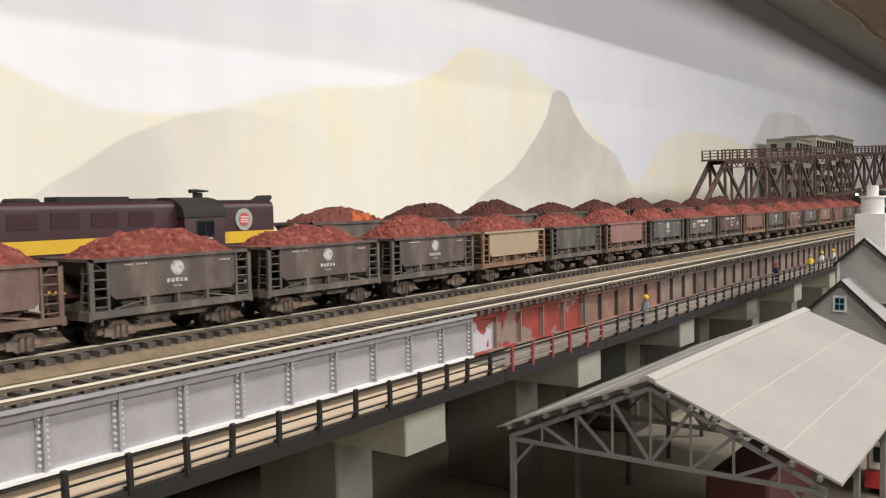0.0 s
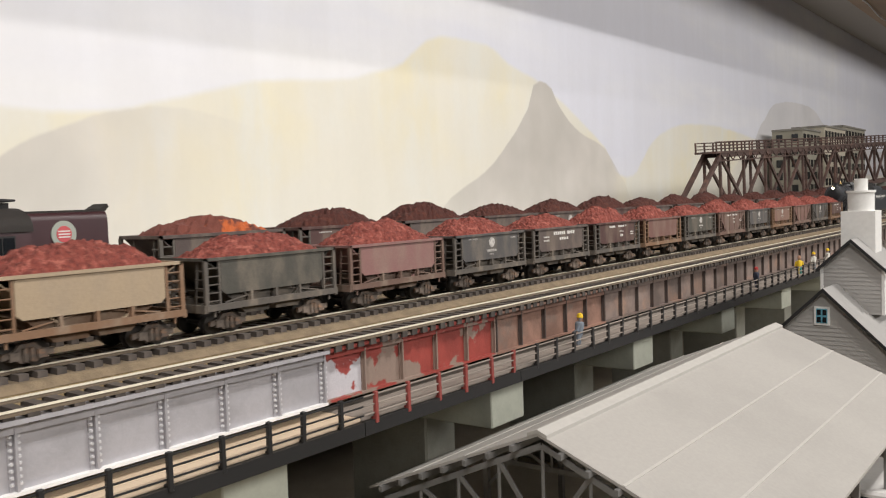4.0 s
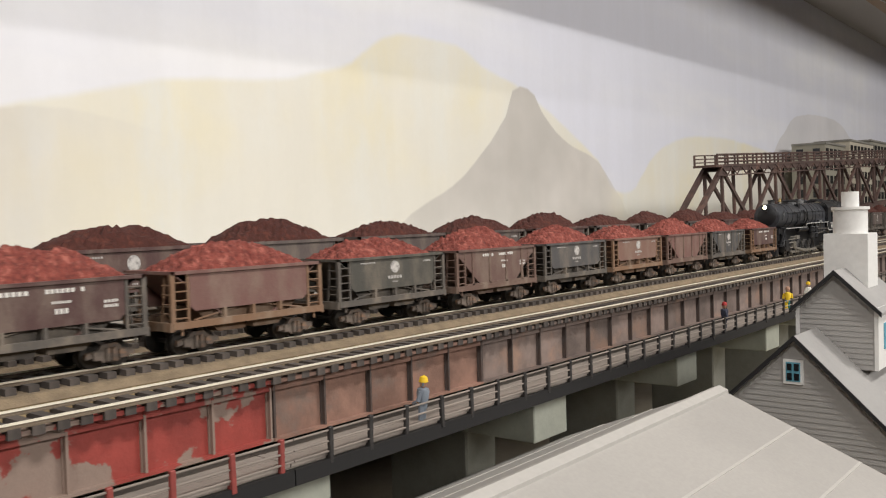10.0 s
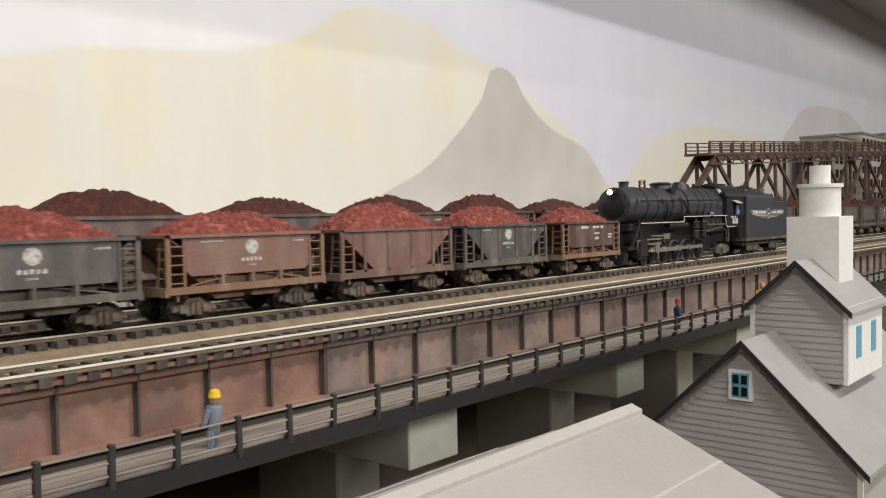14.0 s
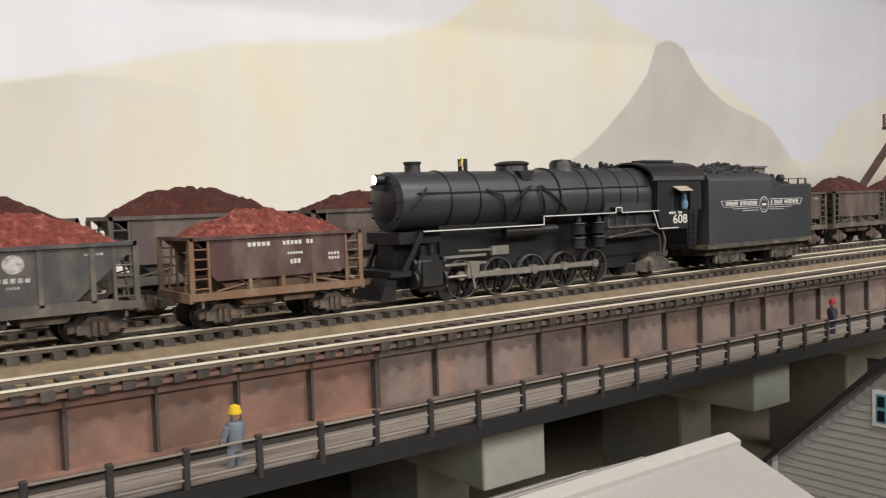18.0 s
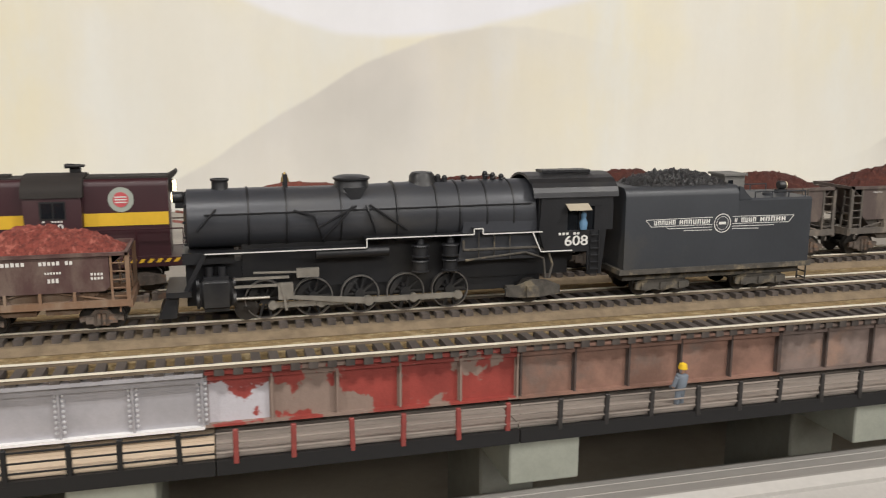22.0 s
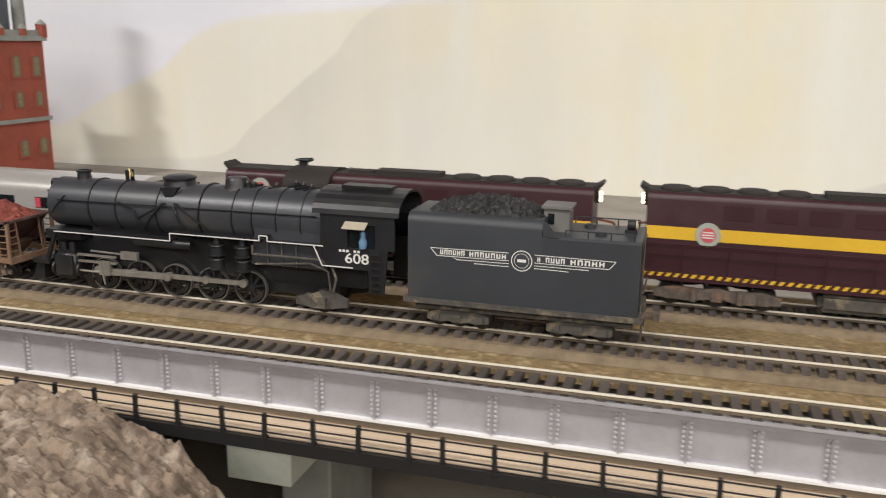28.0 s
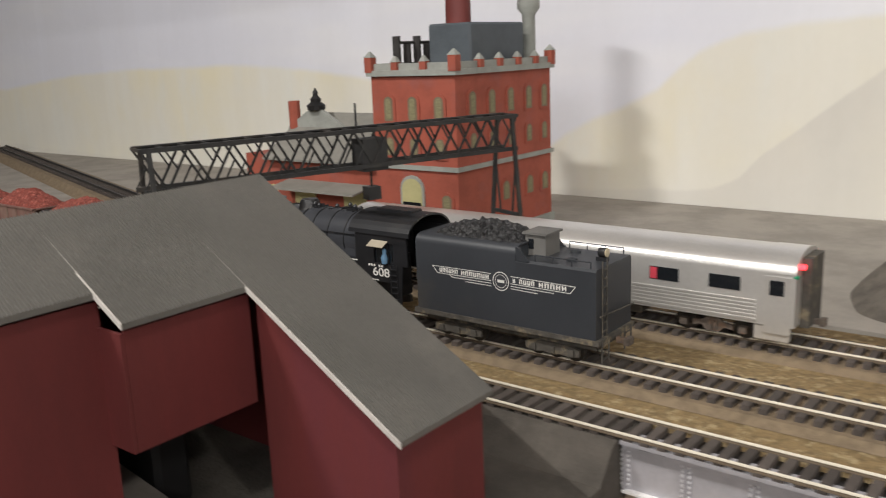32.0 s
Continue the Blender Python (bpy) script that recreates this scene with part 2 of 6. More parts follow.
RAILSIDE = worn("brown_rail_side", (0.20, 0.155, 0.11), 0.8, scale=100, rough=0.55, metal=0.2)
# near-white and hardly metallic: the shine of the rail heads is in the colour
RAILTOP = worn("polished_rail_glint", (0.97, 0.90, 0.74), 0.92, scale=60, rough=0.30, metal=0.12, bump=0.05)
BALLAST = worn("tan_ballast", (0.31, 0.215, 0.10), 0.6, spot=(0.46, 0.36, 0.20), scale=330, rough=0.95, bump=1.0, fine=1500)
CORK = worn("grey_tan_roadbed", (0.24, 0.18, 0.115), 0.7, scale=140, rough=0.95, bump=0.8, fine=1200)
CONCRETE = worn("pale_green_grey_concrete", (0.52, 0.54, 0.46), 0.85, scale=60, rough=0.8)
# the cap colour at a little over half its brightness
CONCRETE_DARK = worn("darker_green_grey", (0.30, 0.30, 0.26), 0.8, scale=50, rough=0.8)
GROUND = worn("plain_layout_board", (0.42, 0.37, 0.29), 0.75, scale=12, rough=0.9, fine=200)
TERRAIN = worn("grey_scenic_ground", (0.36, 0.33, 0.29), 0.75, scale=25, rough=0.95, fine=500, bump=0.6)
ROOM = plain("room_wall_paint", (0.20, 0.185, 0.165), 0.8)
CEILING = plain("ceiling_paint", (0.5, 0.47, 0.43), 0.85)
SOFFITWOOD = worn("varnished_wood", (0.42, 0.27, 0.14), 0.7, scale=14, rough=0.5, stretch=(0.15, 1, 1), fine=90)
CARPAINT = tinted("weathered_car_paint", 0.62)
CARFRAME = tinted("dusty_car_frame", 0.75, amount=0.6)
TRUCKMETAL = worn("rust_dusted_truck_metal", (0.17, 0.135, 0.11), 0.55, spot=(0.30, 0.16, 0.09), scale=260, rough=0.8, vary=0.5)
WHEELMETAL = worn("dark_wheel_metal", (0.06, 0.054, 0.048), 0.7, scale=200, rough=0.45, metal=0.6)
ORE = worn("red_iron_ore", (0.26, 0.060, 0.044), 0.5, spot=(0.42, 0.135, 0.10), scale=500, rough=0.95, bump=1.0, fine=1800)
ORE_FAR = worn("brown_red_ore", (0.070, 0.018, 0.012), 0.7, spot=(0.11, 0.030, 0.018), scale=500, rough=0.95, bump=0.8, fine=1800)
ORE_ORANGE = worn("orange_and_brown_ore", (0.17, 0.05, 0.035), 0.7, spot=(0.50, 0.115, 0.03), scale=75, cover=(0.56, 0.63), rough=0.95, bump=0.8, fine=1800)
LETTER = plain("white_lettering", (0.72, 0.70, 0.66), 0.6)
LETTER_EMBLEM = worn("worn_white_emblem", (0.58, 0.55, 0.52), 0.45, scale=700, rough=0.7)


# ---- mesh helpers ----
def box(bm, x0, x1, y0, y1, z0, z1, turn=None):
    m = Matrix.Translation(((x0 + x1) / 2, (y0 + y1) / 2, (z0 + z1) / 2))
    if turn is not None:
        m = m @ turn
    m = m @ Matrix.Diagonal((abs(x1 - x0), abs(y1 - y0), abs(z1 - z0), 1))
    bmesh.ops.create_cube(bm, size=1, matrix=m)


def rod(bm, a, b, r, seg=8, r2=None):
    a, b = Vector(a), Vector(b)
    d = b - a
    m = Matrix.Translation((a + b) / 2) @ d.to_track_quat("Z", "Y").to_matrix().to_4x4()
    bmesh.ops.create_cone(bm, cap_ends=True, segments=seg, radius1=r, radius2=r if r2 is None else r2, depth=d.length, matrix=m)


def bar(bm, a, b, w, h):
    """A square bar from a to b."""
    a, b = Vector(a), Vector(b)
    d = b - a
    m = Matrix.Translation((a + b) / 2) @ d.to_track_quat("X", "Z").to_matrix().to_4x4() @ Matrix.Diagonal((d.length, w, h, 1))
    bmesh.ops.create_cube(bm, size=1, matrix=m)


def slab(bm, pts, axis, a, b):
    """A prism: the outline pts in the plane across the axis, from a to b along it."""
    def at(p, v):
        return {"x": (v, p[0], p[1]), "y": (p[0], v, p[1]), "z": (p[0], p[1], v)}[axis]
    lo, hi = [bm.verts.new(at(p, a)) for p in pts], [bm.verts.new(at(p, b)) for p in pts]
    n = len(pts)
    fs = [bm.faces.new(lo), bm.faces.new(hi[::-1])] + [bm.faces.new((lo[i], hi[i], hi[(i + 1) % n], lo[(i + 1) % n])) for i in range(n)]
    bmesh.ops.recalc_face_normals(bm, faces=fs)


def softened(bm, w, seg=1):
    bmesh.ops.bevel(bm, geom=[e for e in bm.edges if e.is_manifold and e.calc_face_angle(0) > 0.6], offset=w, segments=seg, affect="EDGES", clamp_overlap=True)


def meshed(name, bm, mat, smooth=False):
    me = bpy.data.meshes.new(name)
    bm.to_mesh(me)
    bm.free()
    me.materials.append(mat)
    if smooth:
        me.shade_smooth()
        me.set_sharp_from_angle(angle=radians(38))
    return me


def part(name, bm, mat, parent, label="", smooth=False, kind="", colour=None):
    ob = new(name, meshed(name, bm, mat, smooth))
    ob.parent = parent
    if colour:
        ob.color = (*colour, 1)
    return tagged(ob, label, kind=kind)


def piece(name, me, parent, m, colour=None):
    """One more piece on shared mesh data."""
    ob = new(name, me)
    ob.parent = parent
    ob.matrix_basis = m
    if colour:
        ob.color = (*colour, 1)
    return ob


def thing(name, label, category, m=None, group="", kind=""):
    ob = new(name)
    ob.empty_display_size = 0.01
    if m is not None:
        ob.matrix_basis = m
    return tagged(ob, label, category, group, kind)


def solid(name, bm, mat, label, category="", kind="", group="", smooth=False):
    return tagged(new(name, meshed(name, bm, mat, smooth)), label, category, group, kind)


B = bmesh.new

# ---- the room and the layout's large forms ----
WALL_Y, FLOOR_Z = 0.505, -0.13
bm = B()
box(bm, -2.6, 6.0, WALL_Y, WALL_Y + 0.02, -0.6, 1.7)
solid("wall_north", bm, MURAL, "backdrop wall painted with pale hills and sky", kind="structure")
bm = B()
box(bm, -2.6, -2.58, -3.2, WALL_Y, -0.6, 1.7)
solid("wall_west", bm, ROOM, "plain beige end wall of the room", kind="structure")
bm = B()
box(bm, 5.98, 6.0, -3.2, WALL_Y, -0.6, 1.7)
solid("wall_east", bm, ROOM, "plain beige end wall of the room", kind="structure")
bm = B()
box(bm, -2.6, 6.0, -3.22, -3.2, -0.6, 1.7)
solid("wall_south", bm, ROOM, "plain beige wall behind the aisle", kind="structure")
bm = B()
box(bm, -2.6, 6.0, -3.22, WALL_Y + 0.02, 1.7, 1.72)
solid("ceiling", bm, CEILING, "plain painted room ceiling", kind="structure")
bm = B()
box(bm, -2.58, 5.98, -3.2, WALL_Y, -0.62, -0.6)
solid("floor", bm, ROOM, "plain room floor in the aisle", kind="structure")
# lower scenery board under the bridges
bm = B()
box(bm, -2.5, 3.3, -0.34, WALL_Y - 0.001, FLOOR_Z - 0.012, FLOOR_Z)
solid("ground", bm, GROUND, "bare brown layout board under the bridge", kind="structure")
# roadbed shelf that carries the back tracks
bm = B()
slab(bm, [(0.0225, -0.012), (0.0225, -0.0014), (0.0840, -0.0014), (0.0980, -0.0024), (0.1110, -0.0038), (0.1760, -0.0042), (0.1760, -0.012)], "x", -2.5, 5.9)
solid("roadbed_shelf", bm, BALLAST, "tan ballast shelf beside the rails", kind="structure")
bm = B()
box(bm, -2.5, 5.9, 0.205, WALL_Y - 0.001, -0.06, -0.0115)
solid("terrain", bm, TERRAIN, "grey unfinished scenic ground before the backdrop", kind="structure")
bm = B()
box(bm, -2.5, 5.9, 0.1762, 0.2048, -0.06, -0.036)
solid("cutting", bm, CORK, "brown cutting behind the tracks", kind="structure")
# soffit over the layout, whose front edge keeps the lamp light off the top of the backdrop
bm = B()
slab(bm, [(-2.55, -0.028), (5.95, 0.142), (5.95, 0.3745), (-2.55, 0.3745)], "z", 0.62, 0.64)
solid("soffit", bm, SOFFITWOOD, "wooden soffit shelf above the layout", kind="structure")
bm = B()
box(bm, -2.55, 5.95, 0.3750, WALL_Y - 0.002, 0.622, 0.64)
solid("cove", bm, CEILING, "plain grey cove between soffit and backdrop", kind="structure")
bm = B()
x = 1.2
while x < 5.0:
    rod(bm, (x, 0.338 + 0.006 * math.sin(x * 9), 0.6165 - 0.004 * abs(math.sin(x * 7))), (x + 0.1, 0.338 + 0.006 * math.sin((x + 0.1) * 9), 0.6165 - 0.004 * abs(math.sin((x + 0.1) * 7))), 0.0022, 8)
    x += 0.1
solid("lamp_cable", bm, WHITEPAINT, "white cable stapled under the wooden soffit", "cable")


# ---- tracks ----
T1, T2, T3 = 0.0095, 0.0605, 0.1350


def track(label, yc, base, x0, x1, bed):
    t = thing("railway_track", label, "model track", group="parallel tracks on the bridge")
    top, reach = base + 0.0042, 0.0142 if bed else 0.0090
    for s in (-1, 1):
        y = yc + s * 0.00825
        bm = B()
        box(bm, x0, x1, y - 0.0004, y + 0.0004, base + 0.0026, top - 0.0004)
        box(bm, x0, x1, y - 0.0010, y + 0.0010, base + 0.0026, base + 0.0031)
        rail = part("rail", bm, RAILSIDE, t)
        bm = B()
        box(bm, x0, x1, y - 0.0006, y + 0.0006, top - 0.0005, top)
        part("rail_head", bm, RAILTOP, rail, "worn rail head with its shine put into the colour")
    if bed:
        bm = B()
        slab(bm, [(yc - 0.021, base - 0.0018), (yc - 0.017, base + 0.0006), (yc + 0.017, base + 0.0006), (yc + 0.021, base - 0.0018)], "x", x0, x1)
        part("roadbed", bm, CORK, t, "low grey ballasted roadbed")
    bm = B()
    box(bm, -0.0017, 0.0017, -reach, reach, 0, 0.0028)
    tie = meshed("tie", bm, TIE)
    pitch, n = 0.0066, 0
    rest = B()
    x = x0 + 0.003
    rnd = random.Random(int(yc * 1000))
    while x < x1:
        j = rnd.uniform(-0.0004, 0.0004)
        if -0.62 < x < 1.0:
            piece("tie", tie, t, pose(x, yc + j, base, 0, 0, rnd.uniform(-1.2, 1.2)))
        else:
            box(rest, x - 0.0017, x + 0.0017, yc - reach, yc + reach, base, base + 0.0028)
        x += pitch
    part("tie_rest", rest, TIE, t, kind="stuff")
    return top


track("empty model track on the plate girders", T1, -0.0015, -2.4, 1.9, False)
TOP2 = track("model track under the ore train", T2, 0.0006, -2.4, 3.2, True)
track("low dark model track in the cutting", 0.1920, -0.0358, -2.0, 1.2, False)
TOP3 = track("model track beside the backdrop", T3, -0.0020, -2.4, 3.2, True)


# ---- plate girder bridge ----
def girder(label, xs, mats, x_end_caps, face):
    """Plate girder from stiffener to stiffener: one web panel and one stiffener at each pitch."""
    g = thing("plate_girder", label, "bridge girder")
    web, flange, foot = mats
    x0, x1 = xs[0], xs[-1]
    bm = B()
    box(bm, x0, x1, face, face + 0.009, -0.0013, 0.0)
    part("top_flange", bm, flange, g)
    bm = B()
    box(bm, x0, x1, face + 0.0018, face + 0.006, -0.0213, -0.0203)
    part("bottom_flange", bm, foot, g)
    bm = B()
    box(bm, x0, x1, face + 0.0024, face + 0.0042, -0.0042, -0.0013)
    part("top_angle", bm, flange, g)
    for a, b in zip(xs, xs[1:]):
        bm = B()
        box(bm, a + 0.0005, b - 0.0005, face + 0.0042, face + 0.0056, -0.0203, -0.0013)
        part("web_panel", bm, PATCHY_SILVER if web is PATCHY and a == x0 else web, g)
    bm = B()
    box(bm, -0.0004, 0.0004, 0.0022, 0.0040, -0.0203, -0.0013)
    wide = 0.0019 if web is SILVER else 0.0009
    box(bm, -wide, wide, 0.0037, 0.0042, -0.0203, -0.0013)
    rv = B()
    for s in (-1, 1):
        for i in range(8):
            z = -0.0050 - i * 0.0019
            rod(rv, (s * 0.0012, 0.0038, z), (s * 0.0012, 0.0030, z), 0.00062, 8, 0.00042)
    st = meshed("stiffener", bm, STIFFENER if web in (RUST, GREYRUST) else web)
    heads = meshed("rivet_strip", rv, RIVETGLINT)
    for x in xs:
        q = min(max(x, x0 + 0.0006), x1 - 0.0006)
        piece("stiffener", st, g, pose(q, face, 0))
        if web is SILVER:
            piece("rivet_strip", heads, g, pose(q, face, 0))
    return g


silver_xs = [-0.5185 + i * 0.5185 / 22 for i in range(23)]
girder("silver painted plate girder with riveted stiffeners", silver_xs, (SILVER, SILVER, WHITEPAINT), True, 0.0)
girder("plate girder with flaking bright red paint", [i * 0.0236 for i in range(6)], (PATCHY, PATCHY, PATCHY), True, 0.0015)
girder("rusty brown plate girder", [0.118 + i * 0.0234 for i in range(6)], (RUST, RUST, RUST), True, 0.001)
girder("weathered grey-brown plate girder", [0.235 + i * 0.0238 for i in range(46)], (GREYRUST, GREYRUST, GREYRUST), False, 0.0015)
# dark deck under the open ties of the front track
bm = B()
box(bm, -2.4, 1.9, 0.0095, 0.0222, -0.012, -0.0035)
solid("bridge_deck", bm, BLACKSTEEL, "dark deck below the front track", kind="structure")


# ---- walkway with railing ----
def walkway(label, x0, x1, posts, steel, boards, rails):
    w = thing("walkway", label, "walkway")
    bm = B()
    box(bm, x0, x1, -0.0138, -0.0118, -0.0320, -0.0267)
    part("edge_beam", bm, BLACKSTEEL, w)
    for i in range(6):
        bm = B()
        y = -0.0117 + i * 0.0044
        box(bm, x0, x1, y, y + 0.0040, -0.0266, -0.0252)
        part("floor_board", bm, boards, w)
    for z in (-0.0172, -0.0208, -0.0242):
        bm = B()
        rod(bm, (x0, -0.0132, z), (x1, -0.0132, z), 0.00038, 6)
        part("guard_rail", bm, rails, w)
    bm = B()
    box(bm, -0.0009, 0.0009, -0.0008, 0.0008, -0.0282, -0.0160)
    box(bm, -0.0009, 0.0009, 0.0008, 0.0022, -0.0276, -0.0258)
    softened(bm, 0.00025)
    post = meshed("post", bm, steel)
    rnd = random.Random(int(x0 * 1000))
    for x in posts:
        piece("post", post, w, pose(x, -0.0132, 0, rnd.uniform(-1, 1), rnd.uniform(-2, 2), 0))
    return w


silver_posts = [-0.0090, -0.0265] + [-0.0425 - i * 0.0193 for i in range(12)] + [-0.2735, -0.2867] + [-0.306 - i * 0.0195 for i in range(12)]
walkway("black railing beside an unpainted wooden walkway", -0.530, 0.003, silver_posts, BLACKSTEEL, CREAMWOOD, BLACKSTEEL)
walkway("walkway railing smeared with red paint", 0.0035, 0.112, [0.0101 + i * 0.0195 for i in range(6)], REDPAINT, GREYWOOD, GREYWOOD)
walkway("weathered walkway with grey railing", 0.1125, 1.3, [0.1285 + i * 0.0191 for i in range(61)], DARKMETAL, GREYWOOD, GREYWOOD)


# ---- piers ----
def pier():
    p = thing("bridge_pier", "pale green-grey concrete cap beam on a column", "bridge pier", group="piers under the girder bridge")
    bm = B()
    box(bm, -0.0150, 0.0150, 0.006, 0.118, -0.0585, -0.0268)
    softened(bm, 0.0006)
    part("cap", bm, CONCRETE, p)
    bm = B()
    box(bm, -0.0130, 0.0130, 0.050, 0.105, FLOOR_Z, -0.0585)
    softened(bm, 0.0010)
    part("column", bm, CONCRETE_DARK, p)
    return p


first = pier()
first.matrix_basis = pose(-0.033, 0, 0)
for k in (-2, -1, 1, 2, 3, 4, 5, 6):
    copy_thing(first, pose(-0.033 + k * 0.1635, 0, 0))
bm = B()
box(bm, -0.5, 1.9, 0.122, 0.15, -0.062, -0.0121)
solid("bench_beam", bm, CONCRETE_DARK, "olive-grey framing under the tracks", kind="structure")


# ---- rolling stock ----
def heap(length, width, height, seed, nx=60, ny=28, lump=0.0017):
    """A heap of ore: ridged along the car, rough on top."""
    bm = B()
    rows = []
    for i in range(nx + 1):
        u = -1 + 2 * i / nx
        row = []
        for j in range(ny + 1):
            v = -1 + 2 * j / ny
            h = max(0.0, 1 - abs(u) ** 2.4) ** 0.9 * max(0.0, 1 - abs(v) ** 2.2)
            p = Vector((u * length / 2, v * width / 2, 0))
            big = noise.noise(p * 90 + Vector((seed * 7.3, seed, 0)))
            fine = noise.noise(p * 420 + Vector((0, seed * 3.1, 5)))
            z = height * h * (1 + 0.22 * big) + lump * fine * min(1, h * 4) + 0.0007 * noise.noise(p * 1100) * min(1, h * 4)
            row.append(bm.verts.new((p.x, p.y, z)))
        rows.append(row)
    for i in range(nx):
        for j in range(ny):
            bm.faces.new((rows[i][j], rows[i + 1][j], rows[i + 1][j + 1], rows[i][j + 1]))
    return bm


def truck(parent, x, wheel_r=0.0048, base=0.0098, mat=None):
    """A four-wheeled truck under a car."""
    bm = B()
    for s in (-1, 1):
        y = s * 0.0128
        slab(bm, [(-0.0092, 0.0040), (-0.0092, 0.0064), (-0.0050, 0.0070), (-0.0026, 0.0092), (0.0026, 0.0092), (0.0050, 0.0070), (0.0092, 0.0064), (0.0092, 0.0040), (0.0052, 0.0048), (0.0030, 0.0022), (-0.0030, 0.0022), (-0.0052, 0.0048)], "y", y - 0.0007, y + 0.0007)
        for q in (-1, 1):
            box(bm, q * base / 2 - 0.0017, q * base / 2 + 0.0017, y - 0.0014, y + 0.0014, 0.0034, 0.0066)
            rod(bm, (q * 0.0011, y + s * 0.0009, 0.0028), (q * 0.0011, y + s * 0.0009, 0.0078), 0.0009, 8)
    box(bm, -0.002, 0.002, -0.0125, 0.0125, 0.006, 0.0088)
    t = part("truck", bm, mat or TRUCKMETAL, parent)
    t.location.x = x
    for q in (-1, 1):
        bm = B()
        for s in (-1, 1):
            rod(bm, (0, s * 0.0074, 0), (0, s * 0.0098, 0), wheel_r, 20)
            rod(bm, (0, s * 0.0066, 0), (0, s * 0.0074, 0), wheel_r + 0.0006, 20)
        rod(bm, (0, -0.0115, 0), (0, 0.0115, 0), 0.0009, 8)
        w = part("wheelset", bm, WHEELMETAL, t, smooth=True)
        w.location = (q * base / 2, 0, wheel_r)
    return t


def coupler(parent, x, s):
    bm = B()
    box(bm, min(x, x + s * 0.0062), max(x, x + s * 0.0062), -0.0012, 0.0012, 0.0088, 0.0112)
    box(bm, min(x + s * 0.0042, x + s * 0.0066), max(x + s * 0.0042, x + s * 0.0066), -0.0022, 0.0026, 0.0084, 0.0116)
    part("coupler", bm, TRUCKMETAL, parent)


def letter_bars(bm, x0, x1, z, h, y, n, rnd):
    """Unreadable lettering as a row of small upright bars."""
    w = (x1 - x0) / n
    for i in range(n):
        if n > 6 and rnd.random() < 0.12:
            continue
        a = x0 + i * w
        box(bm, a, a + w * 0.66, y - 0.00012, y, z, z + h * rnd.uniform(0.85, 1.0))


def car_ends(fr):
    """End posts, ladders and braces, at both ends and both sides."""
    for s in (-1, 1):
        for q in (-1, 1):
            y = q * 0.0158
            box(fr, s * 0.0368 - 0.0009, s * 0.0368 + 0.0009, y - 0.0007, y + 0.0007, 0.0115, 0.0335)
            bar(fr, (s * 0.0366, q * 0.008, 0.0125), (s * 0.0345, q * 0.008, 0.0335), 0.0008, 0.0008)
            box(fr, s * 0.0300 - 0.0005, s * 0.0300 + 0.0005, y - 0.0004, y + 0.0004, 0.0115, 0.0335)
            for k in range(5):
                z = 0.0155 + k * 0.0036
                rod(fr, (s * 0.0300, y, z), (s * 0.0368, y, z), 0.00032, 5)
            box(fr, s * 0.0330 - 0.0004, s * 0.0330 + 0.0004, y - 0.0003, y + 0.0003, 0.0085, 0.0125)
        box(fr, s * 0.0374 - 0.0009, s * 0.0374 + 0.0009, -0.0165, 0.0165, 0.0105, 0.0140)
        for k in range(4):
            z = 0.0175 + k * 0.0038
            rod(fr, (s * 0.0372, -0.0158, z), (s * 0.0372, -0.0098, z), 0.00032, 5)


